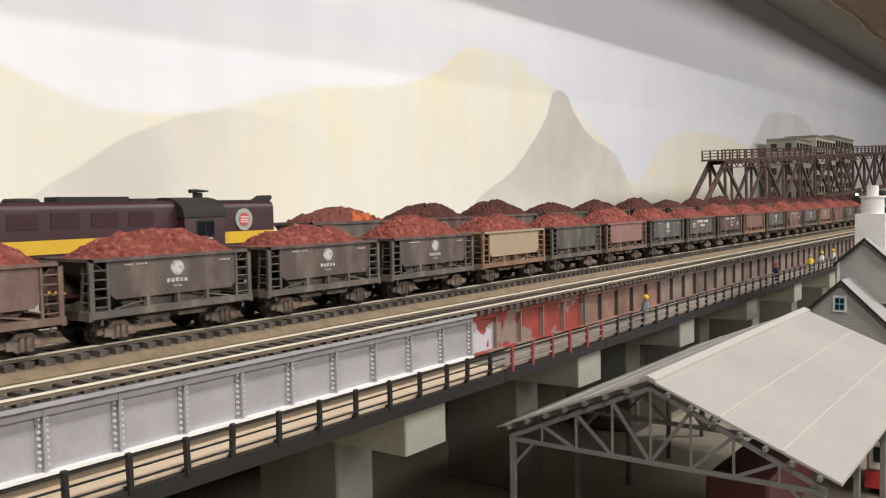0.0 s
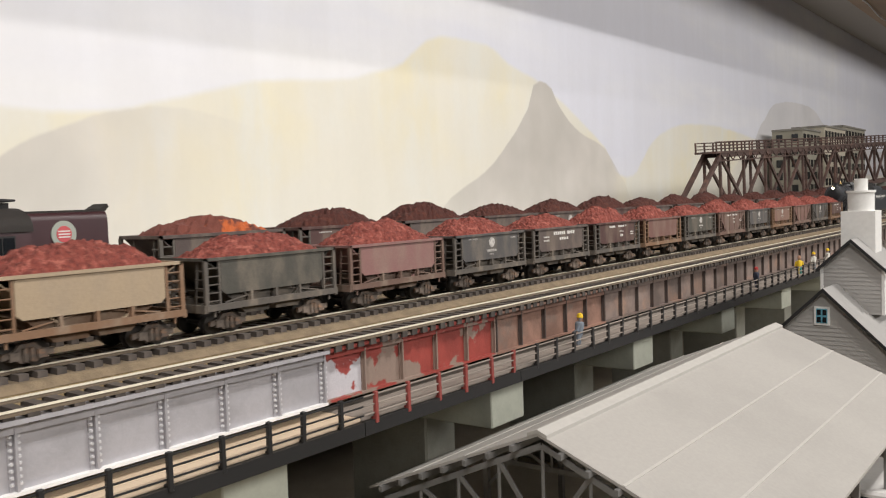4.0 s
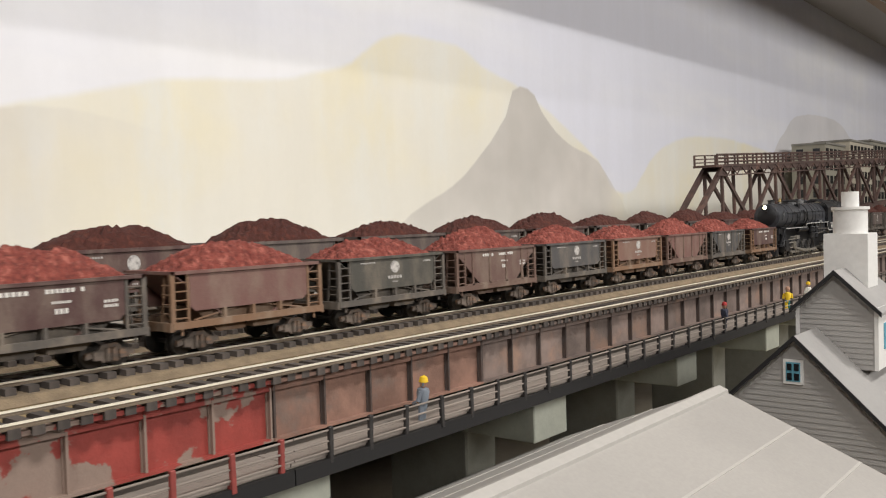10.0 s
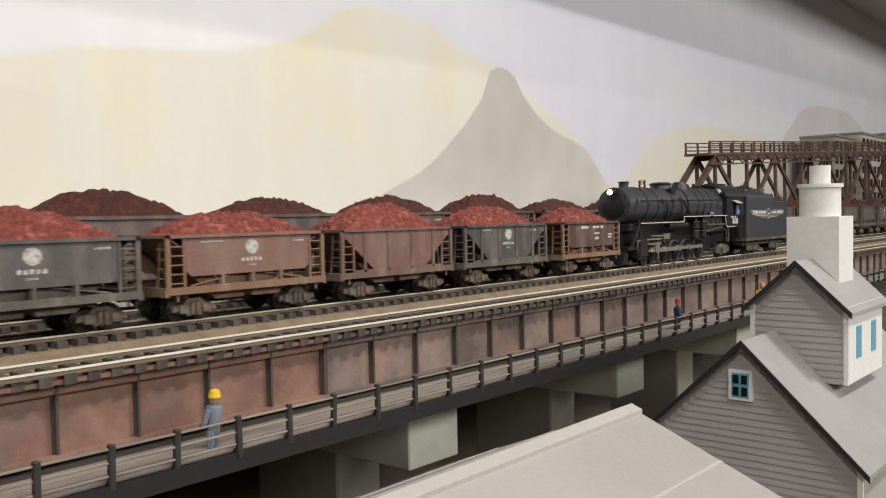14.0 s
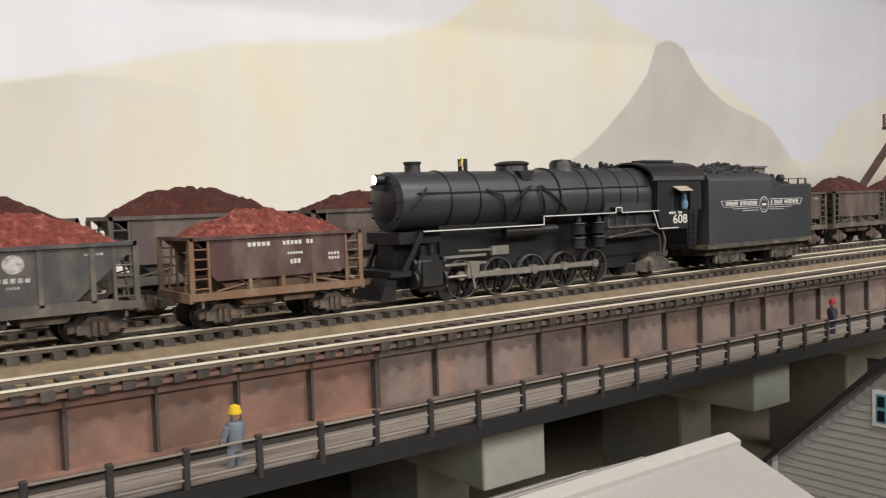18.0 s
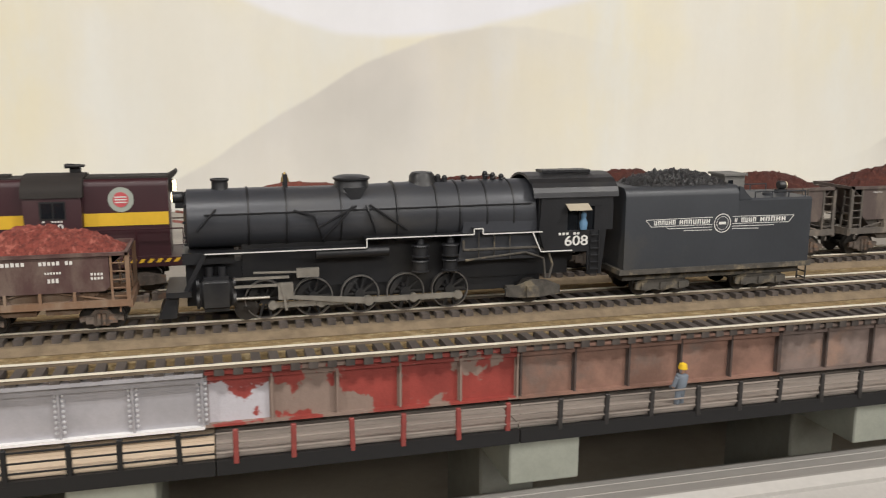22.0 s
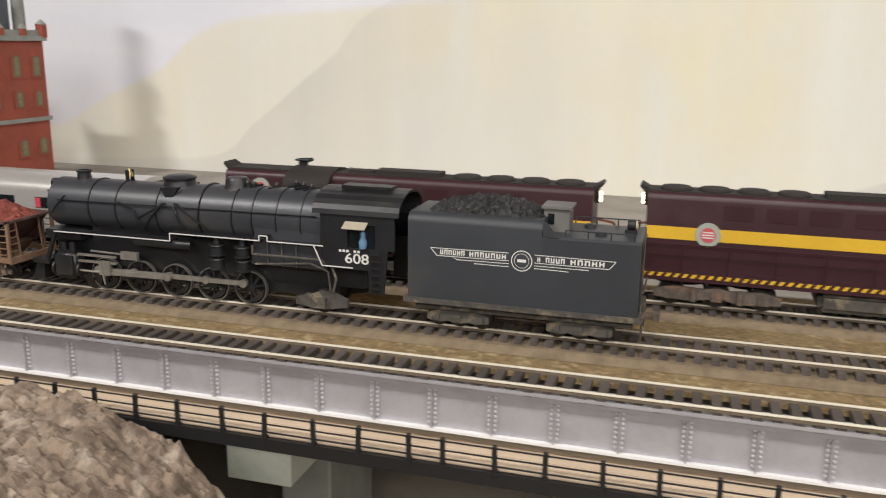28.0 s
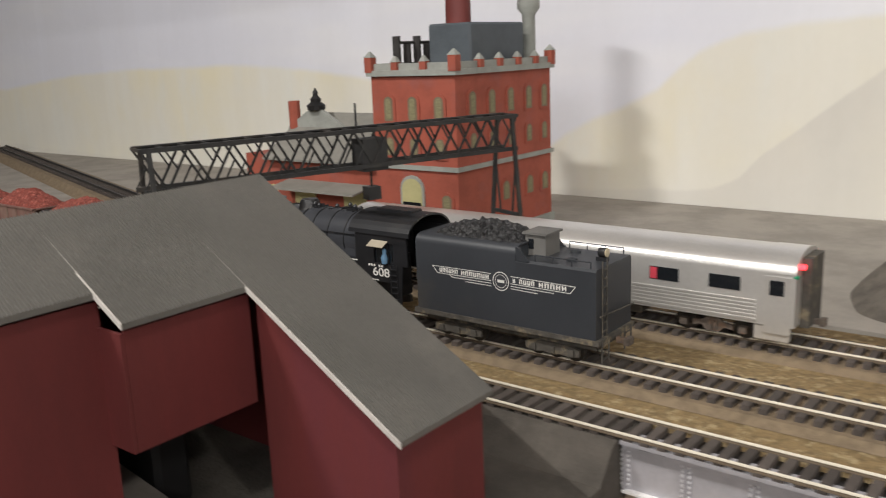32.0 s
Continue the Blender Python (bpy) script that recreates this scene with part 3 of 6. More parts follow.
def ore_car(style, paint, frame_tint, label, load_seed, load_mat, load_h, marks, group):
    """A short ore car: 0 smooth sides over an open frame, 1 outside posts and sloped hopper ends."""
    c = thing("ore_car", label, "ore car", group=group)
    rnd = random.Random(load_seed)
    fr = B()
    for q in (-1, 1):
        bd = B()
        y0, y1 = sorted((q * 0.0150, q * 0.0160))
        if style == 0:
            slab(bd, [(-0.0292, 0.0200), (-0.0270, 0.0180), (0.0270, 0.0180), (0.0292, 0.0200), (0.0292, 0.0335), (-0.0292, 0.0335)], "y", y0, y1)
        else:
            slab(bd, [(-0.0355, 0.0335), (-0.0355, 0.0310), (-0.0165, 0.0140), (0.0165, 0.0140), (0.0355, 0.0310), (0.0355, 0.0335)], "y", y0, y1)
        box(bd, -0.0372, 0.0372, min(q * 0.0148, q * 0.0168), max(q * 0.0148, q * 0.0168), 0.0332, 0.0345)
        part("side_panel", bd, CARPAINT, c, colour=paint)
    for s in (-1, 1):
        bd = B()
        slab(bd, [(s * 0.0352, 0.0335), (s * 0.0360, 0.0335), (s * 0.0110, 0.0125), (s * 0.0098, 0.0125)], "y", -0.0150, 0.0150)
        box(bd, s * 0.0366 - 0.0006, s * 0.0366 + 0.0006, -0.0168, 0.0168, 0.0332, 0.0345)
        part("slope_sheet", bd, CARPAINT, c, colour=paint)
    hp = B()
    for s in (-1, 1):
        slab(hp, [(s * 0.0004, 0.0182), (s * 0.0255, 0.0182), (s * 0.0150, 0.0080), (s * 0.002, 0.0080)], "y", -0.0135, 0.0135)
    for k in (-1, 0, 1):
        box(hp, k * 0.0138 - 0.0006, k * 0.0138 + 0.0006, -0.0152, 0.0152, 0.0138, 0.0185)
    part("hopper", hp, CARFRAME, c, colour=tuple(v * 0.7 for v in frame_tint))
    car_ends(fr)
    for q in (-1, 1):
        y = q * 0.0158
        box(fr, -0.0374, 0.0374, y - 0.0010, y + 0.0010, 0.0112, 0.0140)
        if style == 0:
            bar(fr, (-0.0270, y * 0.95, 0.0142), (-0.006, y * 0.9, 0.0178), 0.0006, 0.0006)
            bar(fr, (0.0270, y * 0.95, 0.0142), (0.006, y * 0.9, 0.0178), 0.0006, 0.0006)
            for x in (-0.0135, 0.0005, 0.0145):
                box(fr, x - 0.0006, x + 0.0006, y - 0.0006, y + 0.0006, 0.0138, 0.0182)
        else:
            for x in (-0.0232, -0.0078, 0.0078, 0.0232):
                box(fr, x - 0.0008, x + 0.0008, y - 0.0006, y + q * 0.0006 + 0.0006, 0.0130, 0.0335)
            box(fr, -0.0292, 0.0292, y - 0.0006, y + 0.0006, 0.0138, 0.0150)
    box(fr, -0.0372, 0.0372, -0.0022, 0.0022, 0.0098, 0.0128)
    part("frame", fr, CARFRAME, c, colour=frame_tint)
    for x in (-0.0245, 0.0245):
        truck(c, x)
    for s in (-1, 1):
        coupler(c, s * 0.0374, s)
    ld = part("load", heap(0.0705, 0.0300, load_h, load_seed, *((60, 28) if "moving" in group else (30, 14))), load_mat, c, "heaped red iron ore")
    ld.location.z = 0.0328
    if marks:
        lt = B()
        for q in (-1, 1):
            y = q * 0.01605 + (0.0 if q < 0 else 0.00012)
            if marks == "emblem":
                ring = bmesh.ops.create_circle(lt, cap_ends=True, segments=20, radius=0.0031, matrix=Matrix.Translation((0.0004, y - 0.0001, 0.0288)) @ Matrix.Rotation(radians(90), 4, "X"))
                letter_bars(lt, -0.0046, 0.0056, 0.0228, 0.0017, y, 5, rnd)
                letter_bars(lt, -0.0018, 0.0022, 0.0208, 0.0008, y, 4, rnd)
                letter_bars(lt, -0.0230, -0.0130, 0.0312, 0.0007, y, 8, rnd)
                letter_bars(lt, 0.0210, 0.0270, 0.0302, 0.0009, y, 5, rnd)
            elif marks == "name":
                letter_bars(lt, -0.0110, 0.0180, 0.0290, 0.0024, y, 11, rnd)
                letter_bars(lt, -0.0030, 0.0090, 0.0252, 0.0020, y, 5, rnd)
                letter_bars(lt, -0.0240, -0.0170, 0.0275, 0.0012, y, 5, rnd)
                letter_bars(lt, -0.0240, -0.0170, 0.0250, 0.0012, y, 5, rnd)
            else:
                letter_bars(lt, -0.0140, -0.0040, 0.0300, 0.0017, y, 5, rnd)
                letter_bars(lt, 0.0010, 0.0150, 0.0300, 0.0017, y, 8, rnd)
                letter_bars(lt, 0.0030, 0.0100, 0.0262, 0.0010, y, 6, rnd)
                letter_bars(lt, 0.0040, 0.0090, 0.0225, 0.0020, y, 3, rnd)
                letter_bars(lt, 0.0215, 0.0270, 0.0250, 0.0011, y, 4, rnd)
                letter_bars(lt, 0.0215, 0.0270, 0.0232, 0.0011, y, 4, rnd)
        part("lettering", lt, LETTER if marks != "emblem" else LETTER_EMBLEM, c, "faded white lettering bars", kind="stuff")
    return c


GN, DK, RH, SAL, GRY, BRN, OLV, PINK, MIL, TAN, DBR = (tuple(v * 0.72 for v in c) for c in ((0.115, 0.055, 0.05), (0.085, 0.083, 0.085), (0.25, 0.125, 0.105), (0.30, 0.165, 0.125), (0.115, 0.11, 0.11), (0.20, 0.115, 0.095), (0.10, 0.095, 0.08), (0.36, 0.185, 0.17), (0.145, 0.11, 0.10), (0.56, 0.43, 0.29), (0.12, 0.088, 0.08)))
FG, FO, FR = (0.10, 0.088, 0.077), (0.22, 0.125, 0.072), (0.15, 0.09, 0.07)
# style, paint, frame tint, marks, words; counted from the locomotive
TRAIN = [
    (0, GN, FO, "road", "maroon ore car with orange-dusted frame and heaped ore"), (1, DK, FG, "emblem", "dark grey ribbed ore hopper with heaped ore"),
    (1, RH, FR, "", "reddish-brown ribbed ore hopper with heaped ore"), (0, SAL, FO, "emblem", "salmon-brown ore car with rusty frame"),
    (0, GRY, FG, "emblem", "dark grey ore car with faded round emblem"), (1, BRN, FR, "road", "brown ribbed ore hopper with heaped ore"),
    (0, OLV, FG, "emblem", "grimy dark grey ore car with faded emblem"), (0, RH, FO, "", "plain rust-pink ore car without lettering"),
    (0, GN, FG, "road", "maroon ore car with white lettering bars"), (0, MIL, FG, "name", "grey-brown ore car with large white lettering bars"),
    (0, GRY, FG, "emblem", "dark grey ore car with faded round emblem"), (0, PINK, FR, "", "faded pink ore car without lettering"),
    (0, OLV, FG, "", "grimy olive-grey ore car"), (0, TAN, FO, "", "tan ore car with rusty frame"),
    (0, DBR, FG, "emblem", "dark brown-grey ore car with round emblem"), (0, DBR, FG, "emblem", "dark brown-grey ore car with round emblem"),
    (0, DBR, FG, "emblem", "dark brown-grey ore car with round emblem"), (0, BRN, FR, "", "rusty brown ore car with heaped ore"),
    (0, DK, FG, "", "dark grey ore car with heaped ore"), (0, BRN, FO, "", "rusty brown ore car with heaped ore")]
CAR = 0.0815
moving, rolling = [], []
for k, (style, paint, tint, marks, words) in enumerate(TRAIN):
    c = ore_car(style, paint, tint, words, 11 + k, ORE, 0.0105 + 0.0014 * ((k * 7) % 3), marks, "ore cars of the moving train")
    c.scale = (0.955 if k else 0.865, 0.97, 0.90)
    rolling += [(w, 0.0048) for w in c.children_recursive if w.name.startswith("wheelset")]
    moving.append((c, (-0.0520 if k else -0.0488) - k * CAR))
for k in range(24):
    paint = (DBR, GN, MIL, DBR)[(k * 5) % 4]
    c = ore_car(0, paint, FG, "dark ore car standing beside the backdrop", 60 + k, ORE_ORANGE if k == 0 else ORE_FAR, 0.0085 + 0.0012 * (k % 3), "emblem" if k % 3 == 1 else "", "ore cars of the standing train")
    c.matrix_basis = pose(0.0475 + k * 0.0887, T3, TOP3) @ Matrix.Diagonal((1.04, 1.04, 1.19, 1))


# ---- steam locomotive: nose towards -x, headlight at x = 0 ----
LOCOBLACK = worn("satin_black_paint", (0.016, 0.0165, 0.019), 0.7, spot=(0.034, 0.032, 0.030), scale=55, rough=0.42, bump=0.12)
# boiler black lifted to blue-grey, so that the colour carries the sheen
BOILERBLACK = worn("boiler_black_with_sheen", (0.055, 0.058, 0.067), 0.75, spot=(0.075, 0.071, 0.067), scale=40, rough=0.38, metal=0.15, bump=0.1, stretch=(0.4, 1, 1))
TENDERBLACK = worn("slate_black_tender_paint", (0.040, 0.044, 0.051), 0.85, spot=(0.06, 0.058, 0.055), scale=30, rough=0.45, bump=0.08)
RODSTEEL = worn("bare_rod_steel", (0.42, 0.39, 0.34), 0.7, scale=150, rough=0.4, metal=0.6)
TYRE = worn("bright_wheel_rim", (0.40, 0.38, 0.36), 0.8, scale=120, rough=0.3, metal=0.8)
WHITELINE = plain("white_edge_stripe", (0.75, 0.74, 0.70), 0.5)
BRASS = plain("brass", (0.45, 0.33, 0.14), 0.35, 0.8)
COAL = worn("glossy_coal", (0.014, 0.014, 0.015), 0.5, spot=(0.04, 0.04, 0.042), scale=700, rough=0.35, bump=1.0, fine=1500)
KHAKI = plain("khaki_awning", (0.42, 0.37, 0.28), 0.8)
BLUECLOTH = plain("light_blue_paint", (0.12, 0.24, 0.38), 0.7)
DUSTY = worn("dusty_underframe", (0.085, 0.077, 0.066), 0.6, spot=(0.22, 0.18, 0.12), scale=220, rough=0.85)
LAMPGLOW = glowing("warm_headlight", (1.0, 0.72, 0.38), 14.0)
DARKGLASS = plain("dark_window_glass", (0.012, 0.014, 0.017), 0.08)


def lettered(name, body, size, mat, parent, m, label=""):
    cu = bpy.data.curves.new(name, "FONT")
    cu.body, cu.size, cu.extrude, cu.align_x, cu.offset = body, size, 0.00006, "CENTER", size * 0.012
    tmp = new(name, cu)
    me = bpy.data.meshes.new_from_object(tmp.evaluated_get(bpy.context.evaluated_depsgraph_get()))
    bpy.data.objects.remove(tmp)
    me.materials.clear()
    me.materials.append(mat)
    ob = new(name, me)
    ob.parent, ob.matrix_basis = parent, m
    return tagged(ob, label)


def lathe(bm, prof, seg=28, axis="z", at=(0, 0, 0)):
    """A turned form from (radius, height) pairs."""
    rings = []
    for r, h in prof:
        ring = []
        for i in range(seg):
            a = 2 * math.pi * i / seg
            p = (r * math.cos(a), r * math.sin(a), h) if axis == "z" else (h, r * math.cos(a), r * math.sin(a))
            ring.append(bm.verts.new((p[0] + at[0], p[1] + at[1], p[2] + at[2])))
        rings.append(ring)
    fs = []
    for a, b in zip(rings, rings[1:]):
        fs += [bm.faces.new((a[i], a[(i + 1) % seg], b[(i + 1) % seg], b[i])) for i in range(seg)]
    fs += [bm.faces.new(rings[0]), bm.faces.new(rings[-1])]
    bmesh.ops.recalc_face_normals(bm, faces=fs)


BZ = 0.0415
loco = thing("steam_locomotive", "black steam locomotive with white-edged running boards", "locomotive")
bm = B()
lathe(bm, [(0.0100, 0.0046), (0.0122, 0.0056), (0.0124, 0.034), (0.0124, 0.070), (0.0134, 0.100), (0.0136, 0.150)], 36, "x", (0, 0, BZ))
boiler = part("boiler", bm, BOILERBLACK, loco, "black boiler with bands, blue-grey sheen in its colour", True)
for x in (0.029, 0.044, 0.066, 0.089, 0.106, 0.116, 0.128, 0.140):
    r = 0.0126 if x < 0.075 else 0.0136
    bm = B()
    lathe(bm, [(r, x - 0.0004), (r + 0.00025, x - 0.0003), (r + 0.00025, x + 0.0003), (r, x + 0.0004)], 36, "x", (0, 0, BZ))
    part("boiler_band", bm, LOCOBLACK, boiler, smooth=True)
bm = B()
lathe(bm, [(0.002, 0.0040), (0.0085, 0.0043), (0.0095, 0.0050)], 28, "x", (0, 0, BZ))
for k in range(10):
    a = k * math.pi / 5
    rod(bm, (0.0038, 0.0108 * math.cos(a), BZ + 0.0108 * math.sin(a)), (0.0052, 0.0108 * math.cos(a), BZ + 0.0108 * math.sin(a)), 0.0005, 6)
part("smokebox_door", bm, LOCOBLACK, boiler, smooth=True)
bm = B()
slab(bm, [(0.115, 0.021), (0.152, 0.021), (0.152, 0.0405), (0.118, 0.0405)], "y", -0.0130, 0.0130)
part("firebox", bm, BOILERBLACK, loco)
bm = B()
lathe(bm, [(0.0037, 0.0525), (0.0033, 0.0540), (0.0032, 0.0566), (0.0037, 0.0570), (0.0037, 0.0578), (0.0026, 0.0578), (0.0026, 0.0560)], 24, at=(0.0185, 0, 0))
part("smokestack", bm, LOCOBLACK, loco, smooth=True)
bm = B()
lathe(bm, [(0.0086, 0.0510), (0.0072, 0.0545), (0.0070, 0.0560), (0.0078, 0.0566), (0.0078, 0.0573), (0.0055, 0.0581), (0.002, 0.0583)], 28, at=(0.0720, 0, 0))
slab(bm, [(0.0675, 0.0535), (0.0765, 0.0535), (0.0735, 0.0480), (0.0705, 0.0480)], "y", -0.0100, 0.0100)
part("sand_dome", bm, LOCOBLACK, loco, smooth=True)
bm = B()
lathe(bm, [(0.0068, 0.0530), (0.0056, 0.0555), (0.0056, 0.0572), (0.0044, 0.0588), (0.001, 0.0592)], 24, at=(0.1025, 0, 0))
part("steam_dome", bm, LOCOBLACK, loco, smooth=True)
bm = B()
lathe(bm, [(0.0018, 0.0560), (0.0015, 0.0575), (0.0008, 0.0590), (0.0003, 0.0600)], 14, at=(0.0445, 0, 0))
part("bell", bm, BRASS, loco, "brass bell", True)
bm = B()
box(bm, 0.0436, 0.0454, -0.0022, -0.0016, 0.0535, 0.0592)
box(bm, 0.0436, 0.0454, 0.0016, 0.0022, 0.0535, 0.0592)
part("bell_bracket", bm, LOCOBLACK, loco)
for x, h in ((0.109, 0.0580), (0.112, 0.0575), (0.1215, 0.0570), (0.1315, 0.0585), (0.135, 0.0578), (0.139, 0.0572)):
    bm = B()
    lathe(bm, [(0.0016, 0.0530), (0.0011, 0.0550), (0.0013, h - 0.001), (0.0006, h)], 10, at=(x, -0.002 if x < 0.12 else 0.002, 0))
    rod(bm, (x - 0.0018, -0.003, h - 0.0022), (x + 0.0018, 0.003, h - 0.0022), 0.0006, 6)
    part("turret_valve", bm, LOCOBLACK, loco, smooth=True)
# headlight
bm = B()
lathe(bm, [(0.0019, 0.0), (0.0023, 0.0002), (0.0023, 0.0042), (0.0016, 0.0048)], 18, "x", (0.0, 0, 0.0505))
box(bm, 0.001, 0.0052, -0.0016, 0.0016, 0.0462, 0.0485)
hl = part("headlight", bm, LOCOBLACK, loco, smooth=True)
bm = B()
lathe(bm, [(0.0004, -0.0004), (0.0018, -0.0001), (0.0018, 0.0006)], 18, "x", (0.0, 0, 0.0505))
part("lens", bm, LAMPGLOW, hl, "glowing warm lamp lens", True)
# running boards with their white edge, stepped up over the pumps
for s in (-1, 1):
    y0, y1 = sorted((s * 0.0100, s * 0.0158))
    bm = B()
    box(bm, 0.0115, 0.0755, y0, y1, 0.0288, 0.0297)
    box(bm, 0.0750, 0.1215, y0, y1, 0.0325, 0.0334)
    box(bm, 0.1250, 0.1515, y0, y1, 0.0325, 0.0334)
    box(bm, 0.1210, 0.1255, y0, y1, 0.0350, 0.0357)
    part("running_board", bm, LOCOBLACK, loco)
    yl = s * 0.0163
    bm = B()
    for a, b in (((0.0115, 0.0294), (0.0755, 0.0294)), ((0.0755, 0.0294), (0.0755, 0.0331)), ((0.0755, 0.0331), (0.1212, 0.0331)), ((0.1212, 0.0331), (0.1212, 0.0355)), ((0.1212, 0.0355), (0.1252, 0.0355)), ((0.1252, 0.0355), (0.1252, 0.0331)), ((0.1252, 0.0331), (0.1520, 0.0331)), ((0.1475, 0.0331), (0.1515, 0.0242)), ((0.1515, 0.0242), (0.1660, 0.0242))):
        bar(bm, (a[0], yl, a[1]), (b[0], yl, b[1]), 0.0003, 0.00045)
    part("edge_stripe", bm, WHITELINE, loco, "thin white edge stripe")
    bm = B()
    rod(bm, (0.055, s * 0.0132, 0.0272), (0.0850, s * 0.0132, 0.0272), 0.0022, 16)
    part("air_tank", bm, LOCOBLACK, loco, smooth=True)
    for x in (0.0985, 0.1115):
        bm = B()
        for z in (0.0200, 0.0265):
            lathe(bm, [(0.0036, z - 0.0026), (0.0038, z - 0.0022), (0.0031, z - 0.0018), (0.0031, z + 0.0018), (0.0038, z + 0.0022), (0.0036, z + 0.0028)], 16, at=(x, s * 0.0140, 0))
        rod(bm, (x, s * 0.0140, 0.0165), (x, s * 0.0140, 0.0315), 0.0016, 12)
        lathe(bm, [(0.0016, 0.0292), (0.0018, 0.0300), (0.0010, 0.0318)], 12, at=(x, s * 0.0140, 0))
        part("air_pump", bm, LOCOBLACK, loco, smooth=True)
    bm = B()
    rod(bm, (0.012, s * 0.0126, 0.0445), (0.148, s * 0.0138, 0.0455), 0.00033, 6)
    part("hand_rail", bm, LOCOBLACK, loco)
    for a, b in (((0.0705, 0.0465), (0.0585, 0.0330)), ((0.0720, 0.0465), (0.0560, 0.0380)), ((0.0760, 0.0468), (0.0800, 0.0345)), ((0.0775, 0.0468), (0.0935, 0.0355)), ((0.0465, 0.0455), (0.0545, 0.0430)), ((0.0545, 0.0430), (0.0590, 0.0310)), ((0.0090, 0.0380), (0.0165, 0.0468))):
        bm = B()
        k = 1.0 if a[1] < 0.0466 else 0.97
        def out(p):
            return (p[0], s * (math.sqrt(max(0.0, 0.01345 ** 2 - (p[1] - BZ) ** 2)) + 0.0003), p[1])
        n = 5
        pts = [(a[0] + (b[0] - a[0]) * i / n, a[1] + (b[1] - a[1]) * i / n) for i in range(n + 1)]
        for p, q in zip(pts, pts[1:]):
            rod(bm, out(p), out(q), 0.00048, 6)
        part("boiler_pipe", bm, LOCOBLACK, loco)
    # cylinders and pilot end
    bm = B()
    box(bm, 0.0085, 0.0225, min(s * 0.0085, s * 0.0162), max(s * 0.0085, s * 0.0162), 0.0052, 0.0195)
    softened(bm, 0.0022, 3)
    for x in (0.0085, 0.0225):
        rod(bm, (x - 0.0006, s * 0.0125, 0.0100), (x + 0.0006, s * 0.0125, 0.0100), 0.0036, 18)
        rod(bm, (x - 0.0006, s * 0.0125, 0.0165), (x + 0.0006, s * 0.0125, 0.0165), 0.0024, 14)
    rod(bm, (0.013, s * 0.0120, 0.019), (0.013, s * 0.0120, 0.0235), 0.0016, 10)
    rod(bm, (0.018, s * 0.0120, 0.019), (0.018, s * 0.0120, 0.0235), 0.0016, 10)
    part("cylinder", bm, LOCOBLACK, loco, smooth=True)
    bm = B()
    for z in (0.0150, 0.0182):
        box(bm, 0.0225, 0.0440, min(s * 0.0135, s * 0.0147), max(s * 0.0135, s * 0.0147), z - 0.0005, z + 0.0005)
    rod(bm, (0.0225, s * 0.0140, 0.0100), (0.036, s * 0.0140, 0.0100), 0.0006, 8)
    box(bm, 0.0470, 0.0560, min(s * 0.0130, s * 0.0150), max(s * 0.0130, s * 0.0150), 0.0178, 0.0215)
    rod(bm, (0.0300, s * 0.0142, 0.0205), (0.0500, s * 0.0142, 0.0200), 0.0005, 6)
    part("crosshead_guide", bm, RODSTEEL if s < 0 else DUSTY, loco)
    bm = B()
    bar(bm, (0.0040, s * 0.0135, 0.0140), (0.0115, s * 0.0150, 0.0290), 0.0010, 0.0018)
    part("pilot_brace", bm, LOCOBLACK, loco)
    # pipes along the firebox side
    bm = B()
    pts = [(0.117, 0.0305), (0.117, 0.0262), (0.150, 0.0262), (0.1555, 0.0235), (0.1575, 0.0180), (0.1560, 0.0120)]
    for p, q in zip(pts, pts[1:]):
        rod(bm, (p[0], s * 0.0150, p[1]), (q[0], s * 0.0150, q[1]), 0.0006, 6)
    pts = [(0.118, 0.0215), (0.145, 0.0240), (0.1535, 0.0210), (0.1545, 0.0120)]
    for p, q in zip(pts, pts[1:]):
        rod(bm, (p[0], s * 0.0146, p[1]), (q[0], s * 0.0146, q[1]), 0.0005, 6)
    for x in (0.124, 0.131, 0.138):
        rod(bm, (x, s * 0.0140, 0.0215), (x, s * 0.0140, 0.0330), 0.00035, 5)
    part("side_piping", bm, DUSTY, loco)
bm = B()
box(bm, 0.0030, 0.0230, -0.0120, 0.0120, 0.0245, 0.0292)
box(bm, -0.0035, 0.0060, -0.0150, 0.0150, 0.0120, 0.0142)
slab(bm, [(-0.0070, 0.0030), (-0.0028, 0.0125), (0.0010, 0.0125), (0.0000, 0.0030)], "y", -0.0125, 0.0125)
box(bm, 0.004, 0.155, -0.0055, 0.0055, 0.0060, 0.0240)
part("pilot_and_frame", bm, LOCOBLACK, loco)
coupler(loco, -0.003, -1)
# cab
bm = B()
box(bm, 0.1505, 0.1520, -0.0151, 0.0151, 0.0270, 0.0500)
cab = part("cab", bm, LOCOBLACK, loco, "black riveted cab")
for s in (-1, 1):
    bm = B()
    y0, y1 = sorted((s * 0.0152, s * 0.0162))
    slab(bm, [(0.1505, 0.0330), (0.1635, 0.0330), (0.1635, 0.0440), (0.1515, 0.0490)], "y", y0, y1)
    slab(bm, [(0.1505, 0.0330), (0.1535, 0.0235), (0.1730, 0.0235), (0.1735, 0.0130), (0.1800, 0.0130), (0.1820, 0.0330)], "y", y0, y1)
    box(bm, 0.1690, 0.1725, y0, y1, 0.0330, 0.0440)
    box(bm, 0.1762, 0.1850, y0, y1, 0.0330, 0.0440)
    slab(bm, [(0.1510, 0.0438), (0.1850, 0.0438), (0.1845, 0.0490), (0.1515, 0.0490)], "y", y0, y1)
    part("cab_side", bm, LOCOBLACK, cab, "black cab side with window openings")
bm = B()
n = 14
